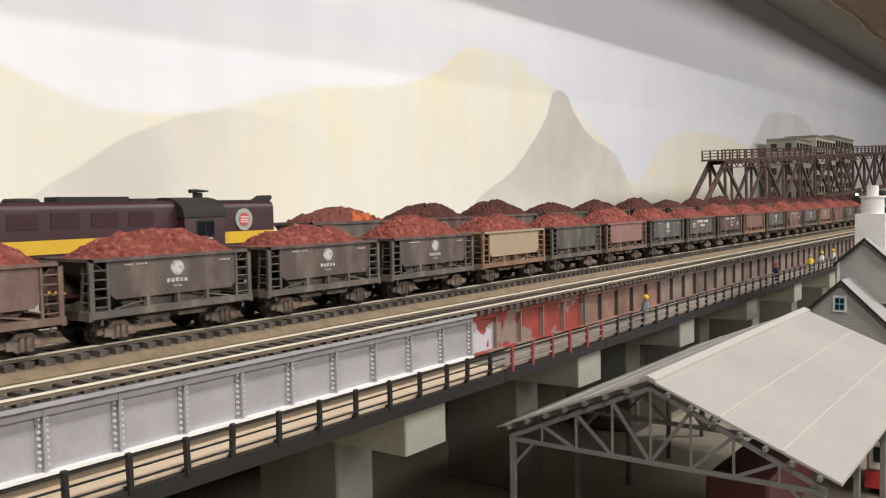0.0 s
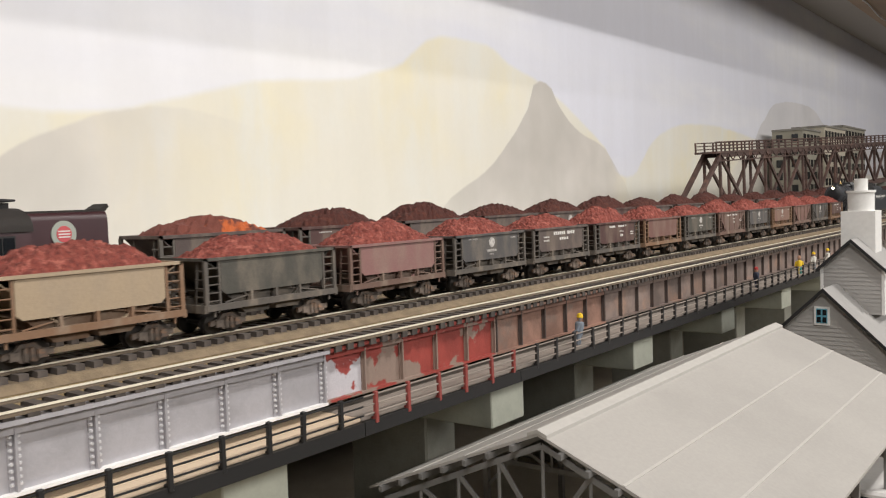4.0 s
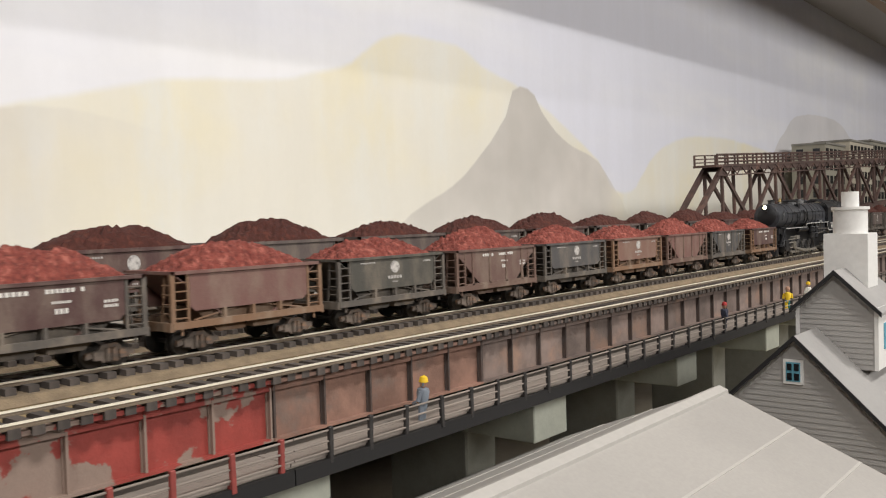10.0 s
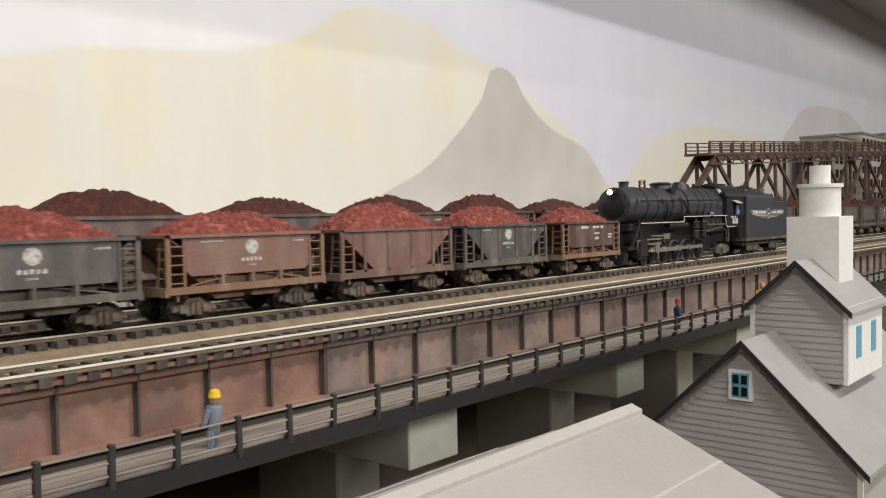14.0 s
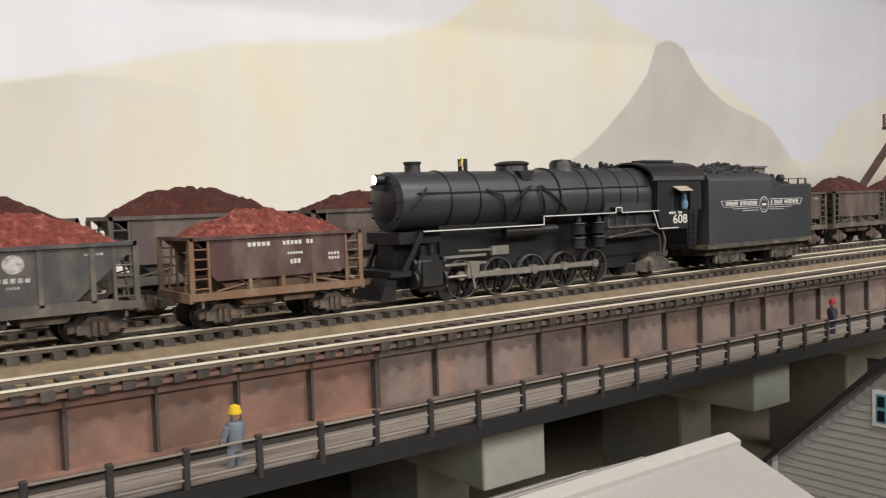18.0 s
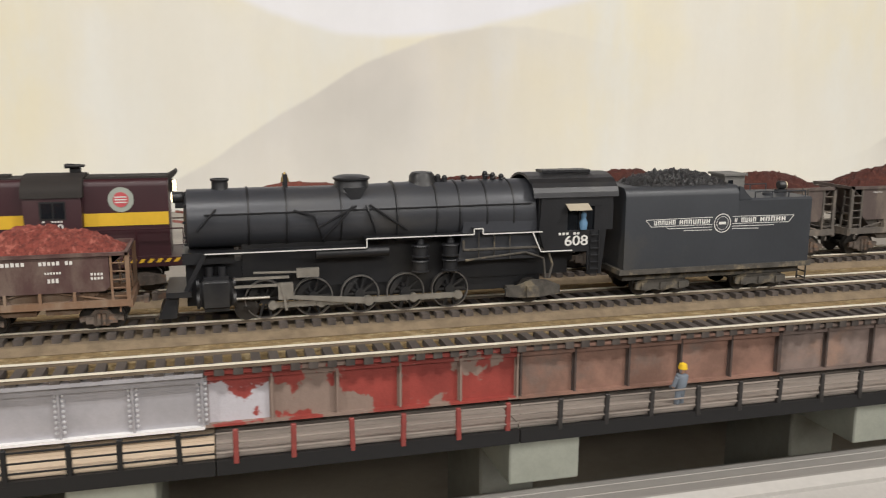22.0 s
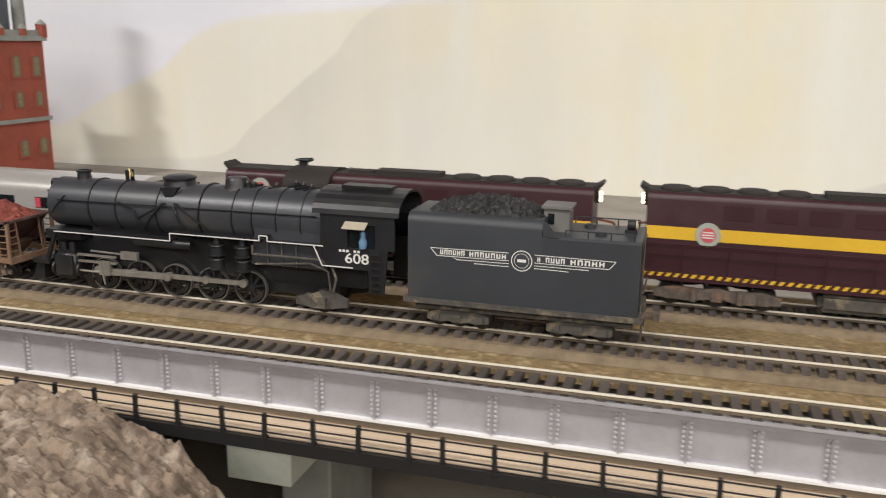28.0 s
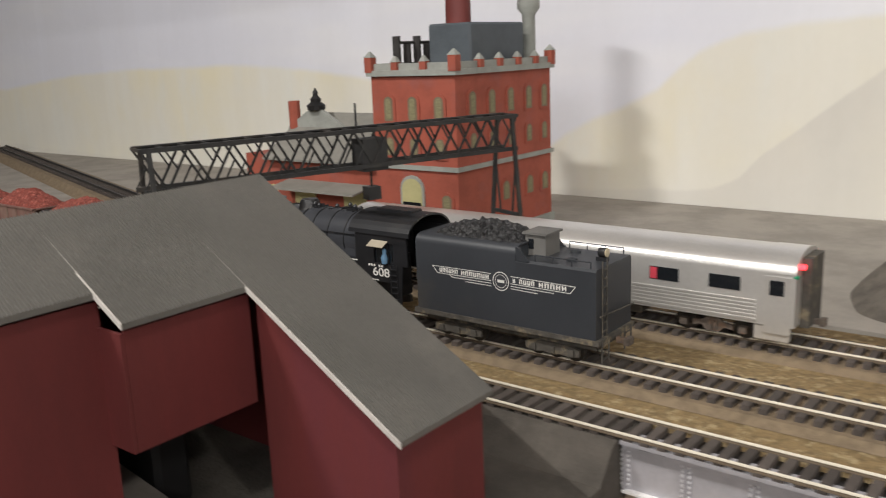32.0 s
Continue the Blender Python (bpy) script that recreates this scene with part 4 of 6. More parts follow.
arc = [(0.0170 * math.cos(math.pi * i / n), 0.0480 + 0.0098 * math.sin(math.pi * i / n)) for i in range(n + 1)]
inner = [(y * 0.95, 0.0478 + (z - 0.0480) * 0.92) for y, z in arc[::-1]]
for k in range(n):
    slab(bm, [arc[k], arc[k + 1], inner[n - k - 1], inner[n - k]], "x", 0.1475, 0.1870)
box(bm, 0.1560, 0.1790, -0.0040, 0.0040, 0.0577, 0.0588)
bmesh.ops.remove_doubles(bm, verts=bm.verts, dist=1e-6)
part("cab_roof", bm, LOCOBLACK, cab, smooth=True)
for s in (-1, 1):
    bm = B()
    slab(bm, [(s * 0.0160, 0.0452), (s * 0.0205, 0.0428), (s * 0.0205, 0.0425), (s * 0.0160, 0.0448)], "x", 0.1625, 0.1730)
    part("window_awning", bm, KHAKI, cab, "khaki window awning")
    bm = B()
    for x in (0.1745, 0.1785):
        rod(bm, (x, s * 0.0163, 0.0130), (x, s * 0.0163, 0.0330), 0.0004, 6)
    for k in range(6):
        box(bm, 0.1745, 0.1785, min(s * 0.0160, s * 0.0172), max(s * 0.0160, s * 0.0172), 0.0150 + k * 0.0031, 0.0156 + k * 0.0031)
    part("cab_ladder", bm, LOCOBLACK, cab)
    bm = B()
    box(bm, 0.1635, 0.1850, min(s * 0.0150, s * 0.0153), max(s * 0.0150, s * 0.0153), 0.0330, 0.0440)
    part("cab_window", bm, DARKGLASS, cab, "dark cab window")
bm = B()
lathe(bm, [(0.0015, 0.0335), (0.0019, 0.0365), (0.0010, 0.0385), (0.0012, 0.0400), (0.0006, 0.0412)], 12, at=(0.1708, -0.0166, 0))
part("figurine", bm, BLUECLOTH, cab, "tiny light-blue painted figurine at the window", True)
lettered("number", "608", 0.0056, WHITELINE, cab, pose(0.1678, -0.01630, 0.0264, 90) @ Matrix.Diagonal((1.35, 1.12, 1, 1)), "white cab number 608")
bm = B()
letter_bars(bm, 0.1595, 0.1715, 0.0312, 0.0011, -0.01625, 7, random.Random(5))
part("lettering", bm, WHITELINE, cab, "small white lettering bars", kind="stuff")
# wheels: five driving axles, pilot and trailing trucks
DRIVER_R, CRANK = 0.0082, 0.0034
bm = B()
box(bm, 0.0260, 0.1680, -0.0066, 0.0066, 0.0120, 0.0340)
part("frame_plate", bm, LOCOBLACK, loco, "black main frame between the wheels")
DRIVERS = (0.0345, 0.0540, 0.0735, 0.0930, 0.1125)


def driving_wheelset(parent, x):
    bm = B()
    for s in (-1, 1):
        rod(bm, (0, s * 0.0078, 0), (0, s * 0.0102, 0), 0.0022, 14)
        for k in range(10):
            a = k * math.pi / 5
            bar(bm, (0.0015 * math.cos(a), s * 0.0090, 0.0015 * math.sin(a)), (0.0077 * math.cos(a), s * 0.0090, 0.0077 * math.sin(a)), 0.0009, 0.0009)
        slab(bm, [(0.0068 * math.cos(a), 0.0068 * math.sin(a)) for a in [radians(v) for v in range(130, 231, 10)]], "y", s * 0.0083, s * 0.0100)
        rod(bm, (CRANK, s * 0.0095, 0), (CRANK, s * 0.0132, 0), 0.0009, 10)
    rod(bm, (0, -0.009, 0), (0, 0.009, 0), 0.0013, 10)
    w = part("driving_wheelset", bm, LOCOBLACK, parent, smooth=True)
    w.location = (x, 0, DRIVER_R)
    for s in (-1, 1):
        bm = B()
        seg, rings = 40, []
        for r, y in ((0.0077, 0.0081), (0.0082, 0.0081), (0.0082, 0.0101), (0.0077, 0.0101)):
            rings.append([bm.verts.new((r * math.cos(2 * math.pi * i / seg), s * y, r * math.sin(2 * math.pi * i / seg))) for i in range(seg)])
        for a, b in zip(rings, rings[1:] + rings[:1]):
            for i in range(seg):
                bm.faces.new((a[i], a[(i + 1) % seg], b[(i + 1) % seg], b[i]))
        bmesh.ops.recalc_face_normals(bm, faces=bm.faces)
        part("tyre", bm, TYRE, w, "bright worn wheel rim", True)
    return w


wheelsets = [driving_wheelset(loco, x) for x in DRIVERS]
rods = []
for s in (-1, 1):
    bm = B()
    box(bm, -0.0400, 0.0400, s * 0.0128 - 0.0006, s * 0.0128 + 0.0006, -0.0011, 0.0011)
    for x in DRIVERS:
        rod(bm, (x - 0.0735, s * 0.0128 - 0.0009, 0), (x - 0.0735, s * 0.0128 + 0.0009, 0), 0.0019, 14)
    r = part("side_rod", bm, RODSTEEL, loco, "bare steel side rod", True)
    rods.append((r, s))
mains = []
for s in (-1, 1):
    bm = B()
    slab(bm, [(0.0, -0.0007), (0.0, 0.0007), (0.0340, 0.0014), (0.0340, -0.0014)], "y", s * 0.0142 - 0.0005, s * 0.0142 + 0.0005)
    rod(bm, (0.0, s * 0.0136, 0), (0.0, s * 0.0150, 0), 0.0015, 12)
    rod(bm, (0.0340, s * 0.0134, 0), (0.0340, s * 0.0150, 0), 0.0021, 14)
    mains.append((part("main_rod", bm, RODSTEEL, loco, "bare steel main rod", True), s))
heads = []
for s in (-1, 1):
    bm = B()
    box(bm, -0.0030, 0.0030, s * 0.0141 - 0.0012, s * 0.0141 + 0.0012, -0.0020, 0.0048)
    bar(bm, (-0.0018, s * 0.0155, 0.0052), (0.0002, s * 0.0155, -0.0066), 0.0005, 0.0009)
    heads.append((part("crosshead", bm, RODSTEEL, loco, smooth=False), s))
for x, r in ((0.0270, 0.0048), (0.1490, 0.0056)):
    bm = B()
    for s in (-1, 1):
        rod(bm, (0, s * 0.0078, 0), (0, s * 0.0100, 0), r, 22)
    rod(bm, (0, -0.011, 0), (0, 0.011, 0), 0.001, 8)
    w = part("carrying_wheelset", bm, WHEELMETAL, loco, smooth=True)
    w.location = (x, 0, r)
    rolling.append((w, r))
bm = B()
for s in (-1, 1):
    slab(bm, [(0.137, 0.0040), (0.137, 0.0075), (0.1440, 0.0090), (0.1490, 0.0110), (0.1560, 0.0105), (0.1620, 0.0080), (0.1620, 0.0045), (0.153, 0.0030), (0.1450, 0.0030)], "y", s * 0.0125 - 0.0010, s * 0.0125 + 0.0010)
    box(bm, 0.146, 0.152, min(s * 0.0125, s * 0.0152), max(s * 0.0125, s * 0.0152), 0.0035, 0.0085)
box(bm, 0.139, 0.143, -0.0125, 0.0125, 0.0050, 0.0074)
part("trailing_truck", bm, DUSTY, loco)
loco.scale = (1, 1, 0.98)
moving.append((loco, 0.0))

# ---- tender ----
tender = thing("tender", "slate-black locomotive tender with a winged white emblem", "tender")
TW = 0.0163
bm = B()
n = 6
prof = [(TW, 0.0135), (TW, 0.0460)] + [(TW - 0.0045 * (1 - math.cos(math.pi / 2 * i / n)), 0.0460 + 0.0042 * math.sin(math.pi / 2 * i / n)) for i in range(1, n + 1)]
slab(bm, [(-y, z) for y, z in prof] + prof[::-1], "x", 0.1910, 0.2480)
slab(bm, [(-TW, 0.0135), (-TW, 0.0430), (-TW + 0.0012, 0.0440), (TW - 0.0012, 0.0440), (TW, 0.0430), (TW, 0.0135)], "x", 0.2480, 0.2870)
for s in (-1, 1):
    y0, y1 = sorted((s * (TW - 0.0012), s * TW))
    slab(bm, [(0.2478, 0.0435), (0.2478, 0.0498), (0.2498, 0.0492), (0.2515, 0.0465), (0.2545, 0.0440), (0.2545, 0.0435)], "y", y0, y1)
body = part("tank", bm, TENDERBLACK, tender, "slate-black tank", True)
bm = B()
box(bm, 0.1890, 0.2885, -0.0168, 0.0168, 0.0112, 0.0135)
box(bm, 0.1930, 0.2850, -0.0120, 0.0120, 0.0075, 0.0112)
part("frame", bm, DUSTY, tender, "dusty underframe")
cl = part("coal", heap(0.0520, 0.0265, 0.0062, 5, 64, 34, 0.0022), COAL, tender, "heaped glossy coal")
cl.location = (0.2225, 0, 0.0495)
bm = B()
box(bm, 0.2465, 0.2570, -0.0060, 0.0060, 0.0440, 0.0535)
box(bm, 0.2455, 0.2580, -0.0070, 0.0070, 0.0535, 0.0545)
dog = part("doghouse", bm, worn("pale_grey_doghouse_paint", (0.16, 0.155, 0.145), 0.8, scale=60, rough=0.6), tender, "grey brakeman's shelter")
bm = B()
box(bm, 0.2482, 0.2508, -0.0062, -0.00605, 0.0470, 0.0515)
part("pane", bm, DARKGLASS, dog)
bm = B()
lathe(bm, [(0.0018, 0), (0.0021, 0.0004), (0.0021, 0.0032), (0.0012, 0.0038)], 16, "x", (0.2800, 0, 0.0478))
box(bm, 0.2790, 0.2840, -0.0014, 0.0014, 0.0440, 0.0458)
part("rear_lamp", bm, LOCOBLACK, tender, smooth=True)
bm = B()
lathe(bm, [(0.0004, 0.0043), (0.0019, 0.0040), (0.0019, 0.0034)], 16, "x", (0.2800, 0, 0.0478))
part("rear_lamp_lens", bm, plain("pale_lens", (0.55, 0.47, 0.32), 0.1), tender, smooth=True)
bm = B()
for x, y in ((0.2640, 0.008), (0.2700, -0.006)):
    lathe(bm, [(0.0024, 0.0440), (0.0024, 0.0450), (0.0016, 0.0455)], 14, at=(x, y, 0))
part("water_hatch", bm, TENDERBLACK, tender, smooth=True)
for s in (-1, 1):
    bm = B()
    for x in (0.2570, 0.2660, 0.2750, 0.2840):
        rod(bm, (x, s * 0.0150, 0.0440), (x, s * 0.0150, 0.0470), 0.0003, 5)
    rod(bm, (0.2570, s * 0.0150, 0.0468), (0.2840, s * 0.0150, 0.0468), 0.0003, 5)
    part("hand_rail", bm, TENDERBLACK, tender)
    # winged emblem
    y = s * (TW + 0.00008)
    bm = B()
    for a, b in (((0.2010, 0.0357), (0.2345, 0.0360)), ((0.2010, 0.0357), (0.2038, 0.0325)), ((0.2038, 0.0325), (0.2345, 0.0327)), ((0.2125, 0.0314), (0.2345, 0.0315)), ((0.2125, 0.0314), (0.2112, 0.0322)), ((0.2200, 0.0302), (0.2345, 0.0303)), ((0.2450, 0.0360), (0.2775, 0.0357)), ((0.2775, 0.0357), (0.2750, 0.0325)), ((0.2750, 0.0325), (0.2450, 0.0327)), ((0.2670, 0.0314), (0.2450, 0.0315)), ((0.2590, 0.0302), (0.2450, 0.0303))):
        bar(bm, (a[0], y, a[1]), (b[0], y, b[1]), 0.00012, 0.00026)
    part("wing_outline", bm, WHITELINE, tender, "white winged emblem outline", kind="stuff")
    bm = B()
    seg = 26
    for r0, r1 in ((0.0044, 0.0040), (0.0031, 0.0029)):
        ro = [bm.verts.new((0.2398 + r0 * math.cos(2 * math.pi * i / seg), y * 1.003, 0.0331 + r0 * math.sin(2 * math.pi * i / seg))) for i in range(seg)]
        ri = [bm.verts.new((0.2398 + r1 * math.cos(2 * math.pi * i / seg), y * 1.003, 0.0331 + r1 * math.sin(2 * math.pi * i / seg))) for i in range(seg)]
        for i in range(seg):
            bm.faces.new((ro[i], ro[(i + 1) % seg], ri[(i + 1) % seg], ri[i]))
    part("emblem", bm, WHITELINE, tender, "round white emblem ring")
    bm = B()
    rnd = random.Random(3)
    for x0, x1, k in ((0.2052, 0.2162, 6), (0.2178, 0.2338, 7), (0.2462, 0.2478, 1), (0.2496, 0.2578, 4), (0.2596, 0.2738, 5)):
        w = (x1 - x0) / k
        for i in range(k):
            a = x0 + i * w
            box(bm, a, a + w * 0.24, y - 0.0001, y + 0.0001, 0.0332, 0.0352)
            box(bm, a + w * 0.52, a + w * 0.74, y - 0.0001, y + 0.0001, 0.0332, 0.0352)
            z = rnd.choice((0.0332, 0.0340, 0.0348))
            box(bm, a, a + w * 0.74, y - 0.0001, y + 0.0001, z, z + 0.0005)
    box(bm, 0.2380, 0.2416, y - 0.0001, y + 0.0001, 0.0325, 0.0337)
    part("lettering", bm, WHITELINE, tender, "white lettering bars inside the emblem", kind="stuff")
for x in (0.2125, 0.2640):
    t = B()
    for s in (-1, 1):
        yy = s * 0.0128
        slab(t, [(-0.0135, 0.0036), (-0.0135, 0.0066), (-0.0080, 0.0078), (0.0080, 0.0078), (0.0135, 0.0066), (0.0135, 0.0036), (0.0085, 0.0026), (0.0045, 0.0034), (0.0, 0.0024), (-0.0045, 0.0034), (-0.0085, 0.0026)], "y", yy - 0.0008, yy + 0.0008)
        for q in (-0.0095, 0.0, 0.0095):
            box(t, q - 0.0015, q + 0.0015, yy - 0.0017, yy + 0.0017, 0.0034, 0.0064)
    for q in (-0.0048, 0.0048):
        box(t, q - 0.0012, q + 0.0012, -0.0124, 0.0124, 0.0040, 0.0066)
    tr = part("truck", t, DUSTY, tender, "dusty six-wheeled truck")
    tr.location.x = x
    for q in (-0.0095, 0.0, 0.0095):
        bm = B()
        for s in (-1, 1):
            rod(bm, (0, s * 0.0076, 0), (0, s * 0.0099, 0), 0.0047, 20)
        rod(bm, (0, -0.011, 0), (0, 0.011, 0), 0.001, 8)
        w = part("wheelset", bm, WHEELMETAL, tr, smooth=True)
        w.location = (q, 0, 0.0047)
        rolling.append((w, 0.0047))
bm = B()
for y in (-0.0135, -0.0075):
    rod(bm, (0.2885, y, 0.0030), (0.2885, y, 0.0130), 0.0004, 6)
for z in (0.0045, 0.0075, 0.0105):
    rod(bm, (0.2885, -0.0135, z), (0.2885, -0.0075, z), 0.0004, 6)
for y in (0.0135, 0.0075):
    rod(bm, (0.2885, y, 0.0030), (0.2885, y, 0.0130), 0.0004, 6)
for z in (0.0045, 0.0075, 0.0105):
    rod(bm, (0.2885, 0.0135, z), (0.2885, 0.0075, z), 0.0004, 6)
for y in (-0.012, -0.008):
    rod(bm, (0.2878, y, 0.0140), (0.2878, y, 0.0470), 0.00035, 6)
for k in range(8):
    rod(bm, (0.2878, -0.012, 0.0165 + k * 0.0038), (0.2878, -0.008, 0.0165 + k * 0.0038), 0.00033, 5)
rod(bm, (0.2885, -0.0155, 0.0240), (0.2885, 0.0155, 0.0220), 0.0004, 6)
part("rear_steps", bm, DUSTY, tender)
coupler(tender, 0.2885, 1)
moving.append((tender, 0.0))

# ---- diesel locomotives standing behind ----
MAROON = worn("maroon_paint", (0.040, 0.010, 0.014), 0.85, spot=(0.055, 0.024, 0.025), scale=40, rough=0.45, bump=0.06)
YELLOW = worn("yellow_stripe_paint", (0.72, 0.44, 0.03), 0.9, scale=40, rough=0.5, bump=0.05)
# brown-black for the roofs, darker than the maroon sides
ROOFBROWN = worn("dark_brown_roof", (0.024, 0.019, 0.016), 0.8, scale=70, rough=0.8)
PALEGREY = plain("pale_grey_emblem_ring", (0.36, 0.39, 0.34), 0.6)
EMBLEMRED = plain("red_emblem_centre", (0.55, 0.09, 0.10), 0.6)
RAILRED = worn("pinkish_handrail_paint", (0.30, 0.11, 0.09), 0.8, scale=90, rough=0.6)


def diesel(label, number, m, nose_light, rear_light):
    """A long-hood road switcher; the cab end is towards +x, from x = -0.10 to 0.10."""
    d = thing("diesel_locomotive", label, "locomotive", m, group="maroon diesel locomotives")
    top, w = 0.0475, 0.0105
    bm = B()
    for a, b, h in ((-0.0915, 0.0325, top), (0.0545, 0.0885, top - 0.0005)):
        n = 5
        pr = [(w, 0.0150), (w, h - 0.0030)] + [(w - 0.0030 * (1 - math.cos(math.pi / 2 * i / n)), h - 0.0030 + 0.0030 * math.sin(math.pi / 2 * i / n)) for i in range(1, n + 1)]
        slab(bm, [(-y, z) for y, z in pr] + pr[::-1], "x", a, b)
    hood = part("hood", bm, MAROON, d, "maroon hood", True)
    for a, b in ((-0.0914, 0.0324), (0.0556, 0.0884)):
        bm = B()
        box(bm, a, b, -0.0074, 0.0074, top - 0.0006, top + 0.0003)
        part("roof_sheet", bm, ROOFBROWN, hood, "dark brown roof sheet")
    for x in (-0.080, -0.064, -0.048, -0.032):
        bm = B()
        lathe(bm, [(0.0068, top - 0.001), (0.0068, top + 0.0008), (0.0060, top + 0.0016), (0.0015, top + 0.0018)], 20, at=(x, 0, 0))
        part("roof_fan", bm, ROOFBROWN, hood, "dust-brown roof fan")
    bm = B()
    box(bm, -0.020, 0.012, -0.0050, 0.0050, top - 0.001, top + 0.0022)
    part("roof_hatch", bm, ROOFBROWN, hood, "dust-brown roof hatch")
    bm = B()
    box(bm, 0.014, 0.026, -0.0035, 0.0035, top - 0.001, top + 0.0014)
    part("roof_vent", bm, ROOFBROWN, hood, "dust-brown roof vent")
    bm = B()
    n = 8
    pr = [(0.0152, 0.0150), (0.0152, 0.0415)] + [(0.0152 * math.cos(math.pi / 2 * i / n), 0.0415 + 0.0068 * math.sin(math.pi / 2 * i / n)) for i in range(1, n + 1)]
    slab(bm, [(-y, z) for y, z in pr[:-1]] + pr[::-1], "x", 0.0325, 0.0545)
    cb = part("cab", bm, MAROON, d, "maroon cab", True)
    bm = B()
    pr = [(0.0158, 0.0405), (0.0156, 0.0422)] + [(0.0156 * math.cos(math.pi / 2 * i / n), 0.0422 + 0.0070 * math.sin(math.pi / 2 * i / n)) for i in range(1, n + 1)]
    slab(bm, [(-y, z) for y, z in pr[:-1]] + pr[::-1], "x", 0.0318, 0.0552)
    part("cab_roof", bm, ROOFBROWN, cb, "dark brown curved roof", True)
    for s in (-1, 1):
        bm = B()
        y0, y1 = sorted((s * 0.0150, s * 0.0154))
        box(bm, 0.0385, 0.0485, y0, y1, 0.0318, 0.0392)
        part("window_frame", bm, BLACKSTEEL, cb)
        for x in (0.0393, 0.0440):
            bm = B()
            y0, y1 = sorted((s * 0.0152, s * 0.0156))
            box(bm, x, x + 0.0040, y0, y1, 0.0325, 0.0385)
            part("pane", bm, DARKGLASS, cb)
        lettered("number", number, 0.0042, LETTER, cb, pose(0.0435, s * 0.01535, 0.0272, 90, 0, 0 if s < 0 else 180) @ Matrix.Diagonal((1.25, 1, 1, 1)), "white cab number " + number)
        bm = B()
        letter_bars(bm, 0.0395, 0.0475, 0.0308, 0.0007, s * 0.01535, 7, random.Random(2))
        letter_bars(bm, 0.0415, 0.0455, 0.0258, 0.0006, s * 0.01535, 4, random.Random(3))
        part("lettering", bm, LETTER, cb, "small white lettering bars", kind="stuff")
        bm = B()
        y0, y1 = sorted((s * w, s * (w + 0.0002)))
        box(bm, -0.0912, 0.0324, y0, y1, 0.0281, 0.0334)
        part("stripe", bm, YELLOW, hood, "yellow side stripe")
        bm = B()
        box(bm, 0.0546, 0.0882, y0, y1, 0.0281, 0.0334)
        part("stripe", bm, YELLOW, hood, "yellow side stripe")
        for x, z in ((0.0695, 0.0388), (-0.0655, 0.0308)):
            bm = B()
            rod(bm, (x, s * w, z), (x, s * (w + 0.0005), z), 0.0051, 28)
            disc = part("emblem", bm, PALEGREY, hood, "round pale emblem")
            bm = B()
            rod(bm, (x, s * (w + 0.0005), z), (x, s * (w + 0.0007), z), 0.0031, 24)
            part("emblem_centre", bm, EMBLEMRED, hood, "red emblem centre")
            for q in (-0.0011, 0.0, 0.0011):
                bm = B()
                a, b = sorted((s * (w + 0.00072), s * (w + 0.00082)))
                box(bm, x - 0.0024, x + 0.0024, a, b, z + q - 0.00025, z + q + 0.00025)
                part("emblem_bar", bm, LETTER, hood)
        bm = B()
        for k in range(5):
            box(bm, -0.060 + k * 0.017, -0.048 + k * 0.017, y0, y1, 0.0375, 0.0435)
        part("louvre", bm, MAROON, hood, kind="stuff")
        # sill with its hazard band
        bm = B()
        y0, y1 = sorted((s * 0.0148, s * 0.0160))
        box(bm, -0.0985, 0.0985, y0, y1, 0.0115, 0.0152)
        sill = part("side_sill", bm, MAROON, d)
        bm = B()
        k = -0.096
        while k < 0.097:
            y = s * 0.01612
            slab(bm, [(k, 0.0132), (k + 0.0017, 0.0132), (k + 0.0030, 0.0148), (k + 0.0013, 0.0148)], "y", y - 0.0001, y + 0.0001)
            k += 0.0035
        part("hazard_band", bm, YELLOW, sill, "slanted yellow hazard marks", kind="stuff")
        bm = B()
        k = -0.094
        while k < 0.095:
            rod(bm, (k, s * 0.0155, 0.0150), (k, s * 0.0155, 0.0270), 0.0003, 5)
            k += 0.0188
        rod(bm, (-0.094, s * 0.0155, 0.0270), (0.094, s * 0.0155, 0.0270), 0.0003, 5)
        part("hand_rail", bm, MAROON, d)
    bm = B()
    box(bm, -0.0985, 0.0985, -0.0150, 0.0150, 0.0112, 0.0150)
    part("walk_deck", bm, MAROON, d)
    for s in (-1, 1):
        bm = B()
        for q in (-1, 1):
            box(bm, s * 0.0985 - 0.0012, s * 0.0985 + 0.0012, min(q * 0.0100, q * 0.0158), max(q * 0.0100, q * 0.0158), 0.0030, 0.0150)
            bar(bm, (s * 0.0990, q * 0.0155, 0.0040), (s * 0.0990, q * 0.0155, 0.0285), 0.0009, 0.0013)
            bar(bm, (s * 0.0990, q * 0.0105, 0.0150), (s * 0.0990, q * 0.0105, 0.0265), 0.0009, 0.0013)
            bar(bm, (s * 0.0990, q * 0.0155, 0.0285), (s * 0.0900, q * 0.0155, 0.0300), 0.0009, 0.0010)
        box(bm, s * 0.0985 - 0.0010, s * 0.0985 + 0.0010, -0.0150, 0.0150, 0.0060, 0.0150)
        part("end_steps", bm, RAILRED, d, "pinkish end steps and handrails")
        coupler(d, s * 0.0985, s)
        xe = 0.0887 if s > 0 else -0.0917
        bm = B()
        box(bm, min(xe, xe + s * 0.0016), max(xe, xe + s * 0.0016), -0.0030, 0.0030, 0.0405, 0.0455)
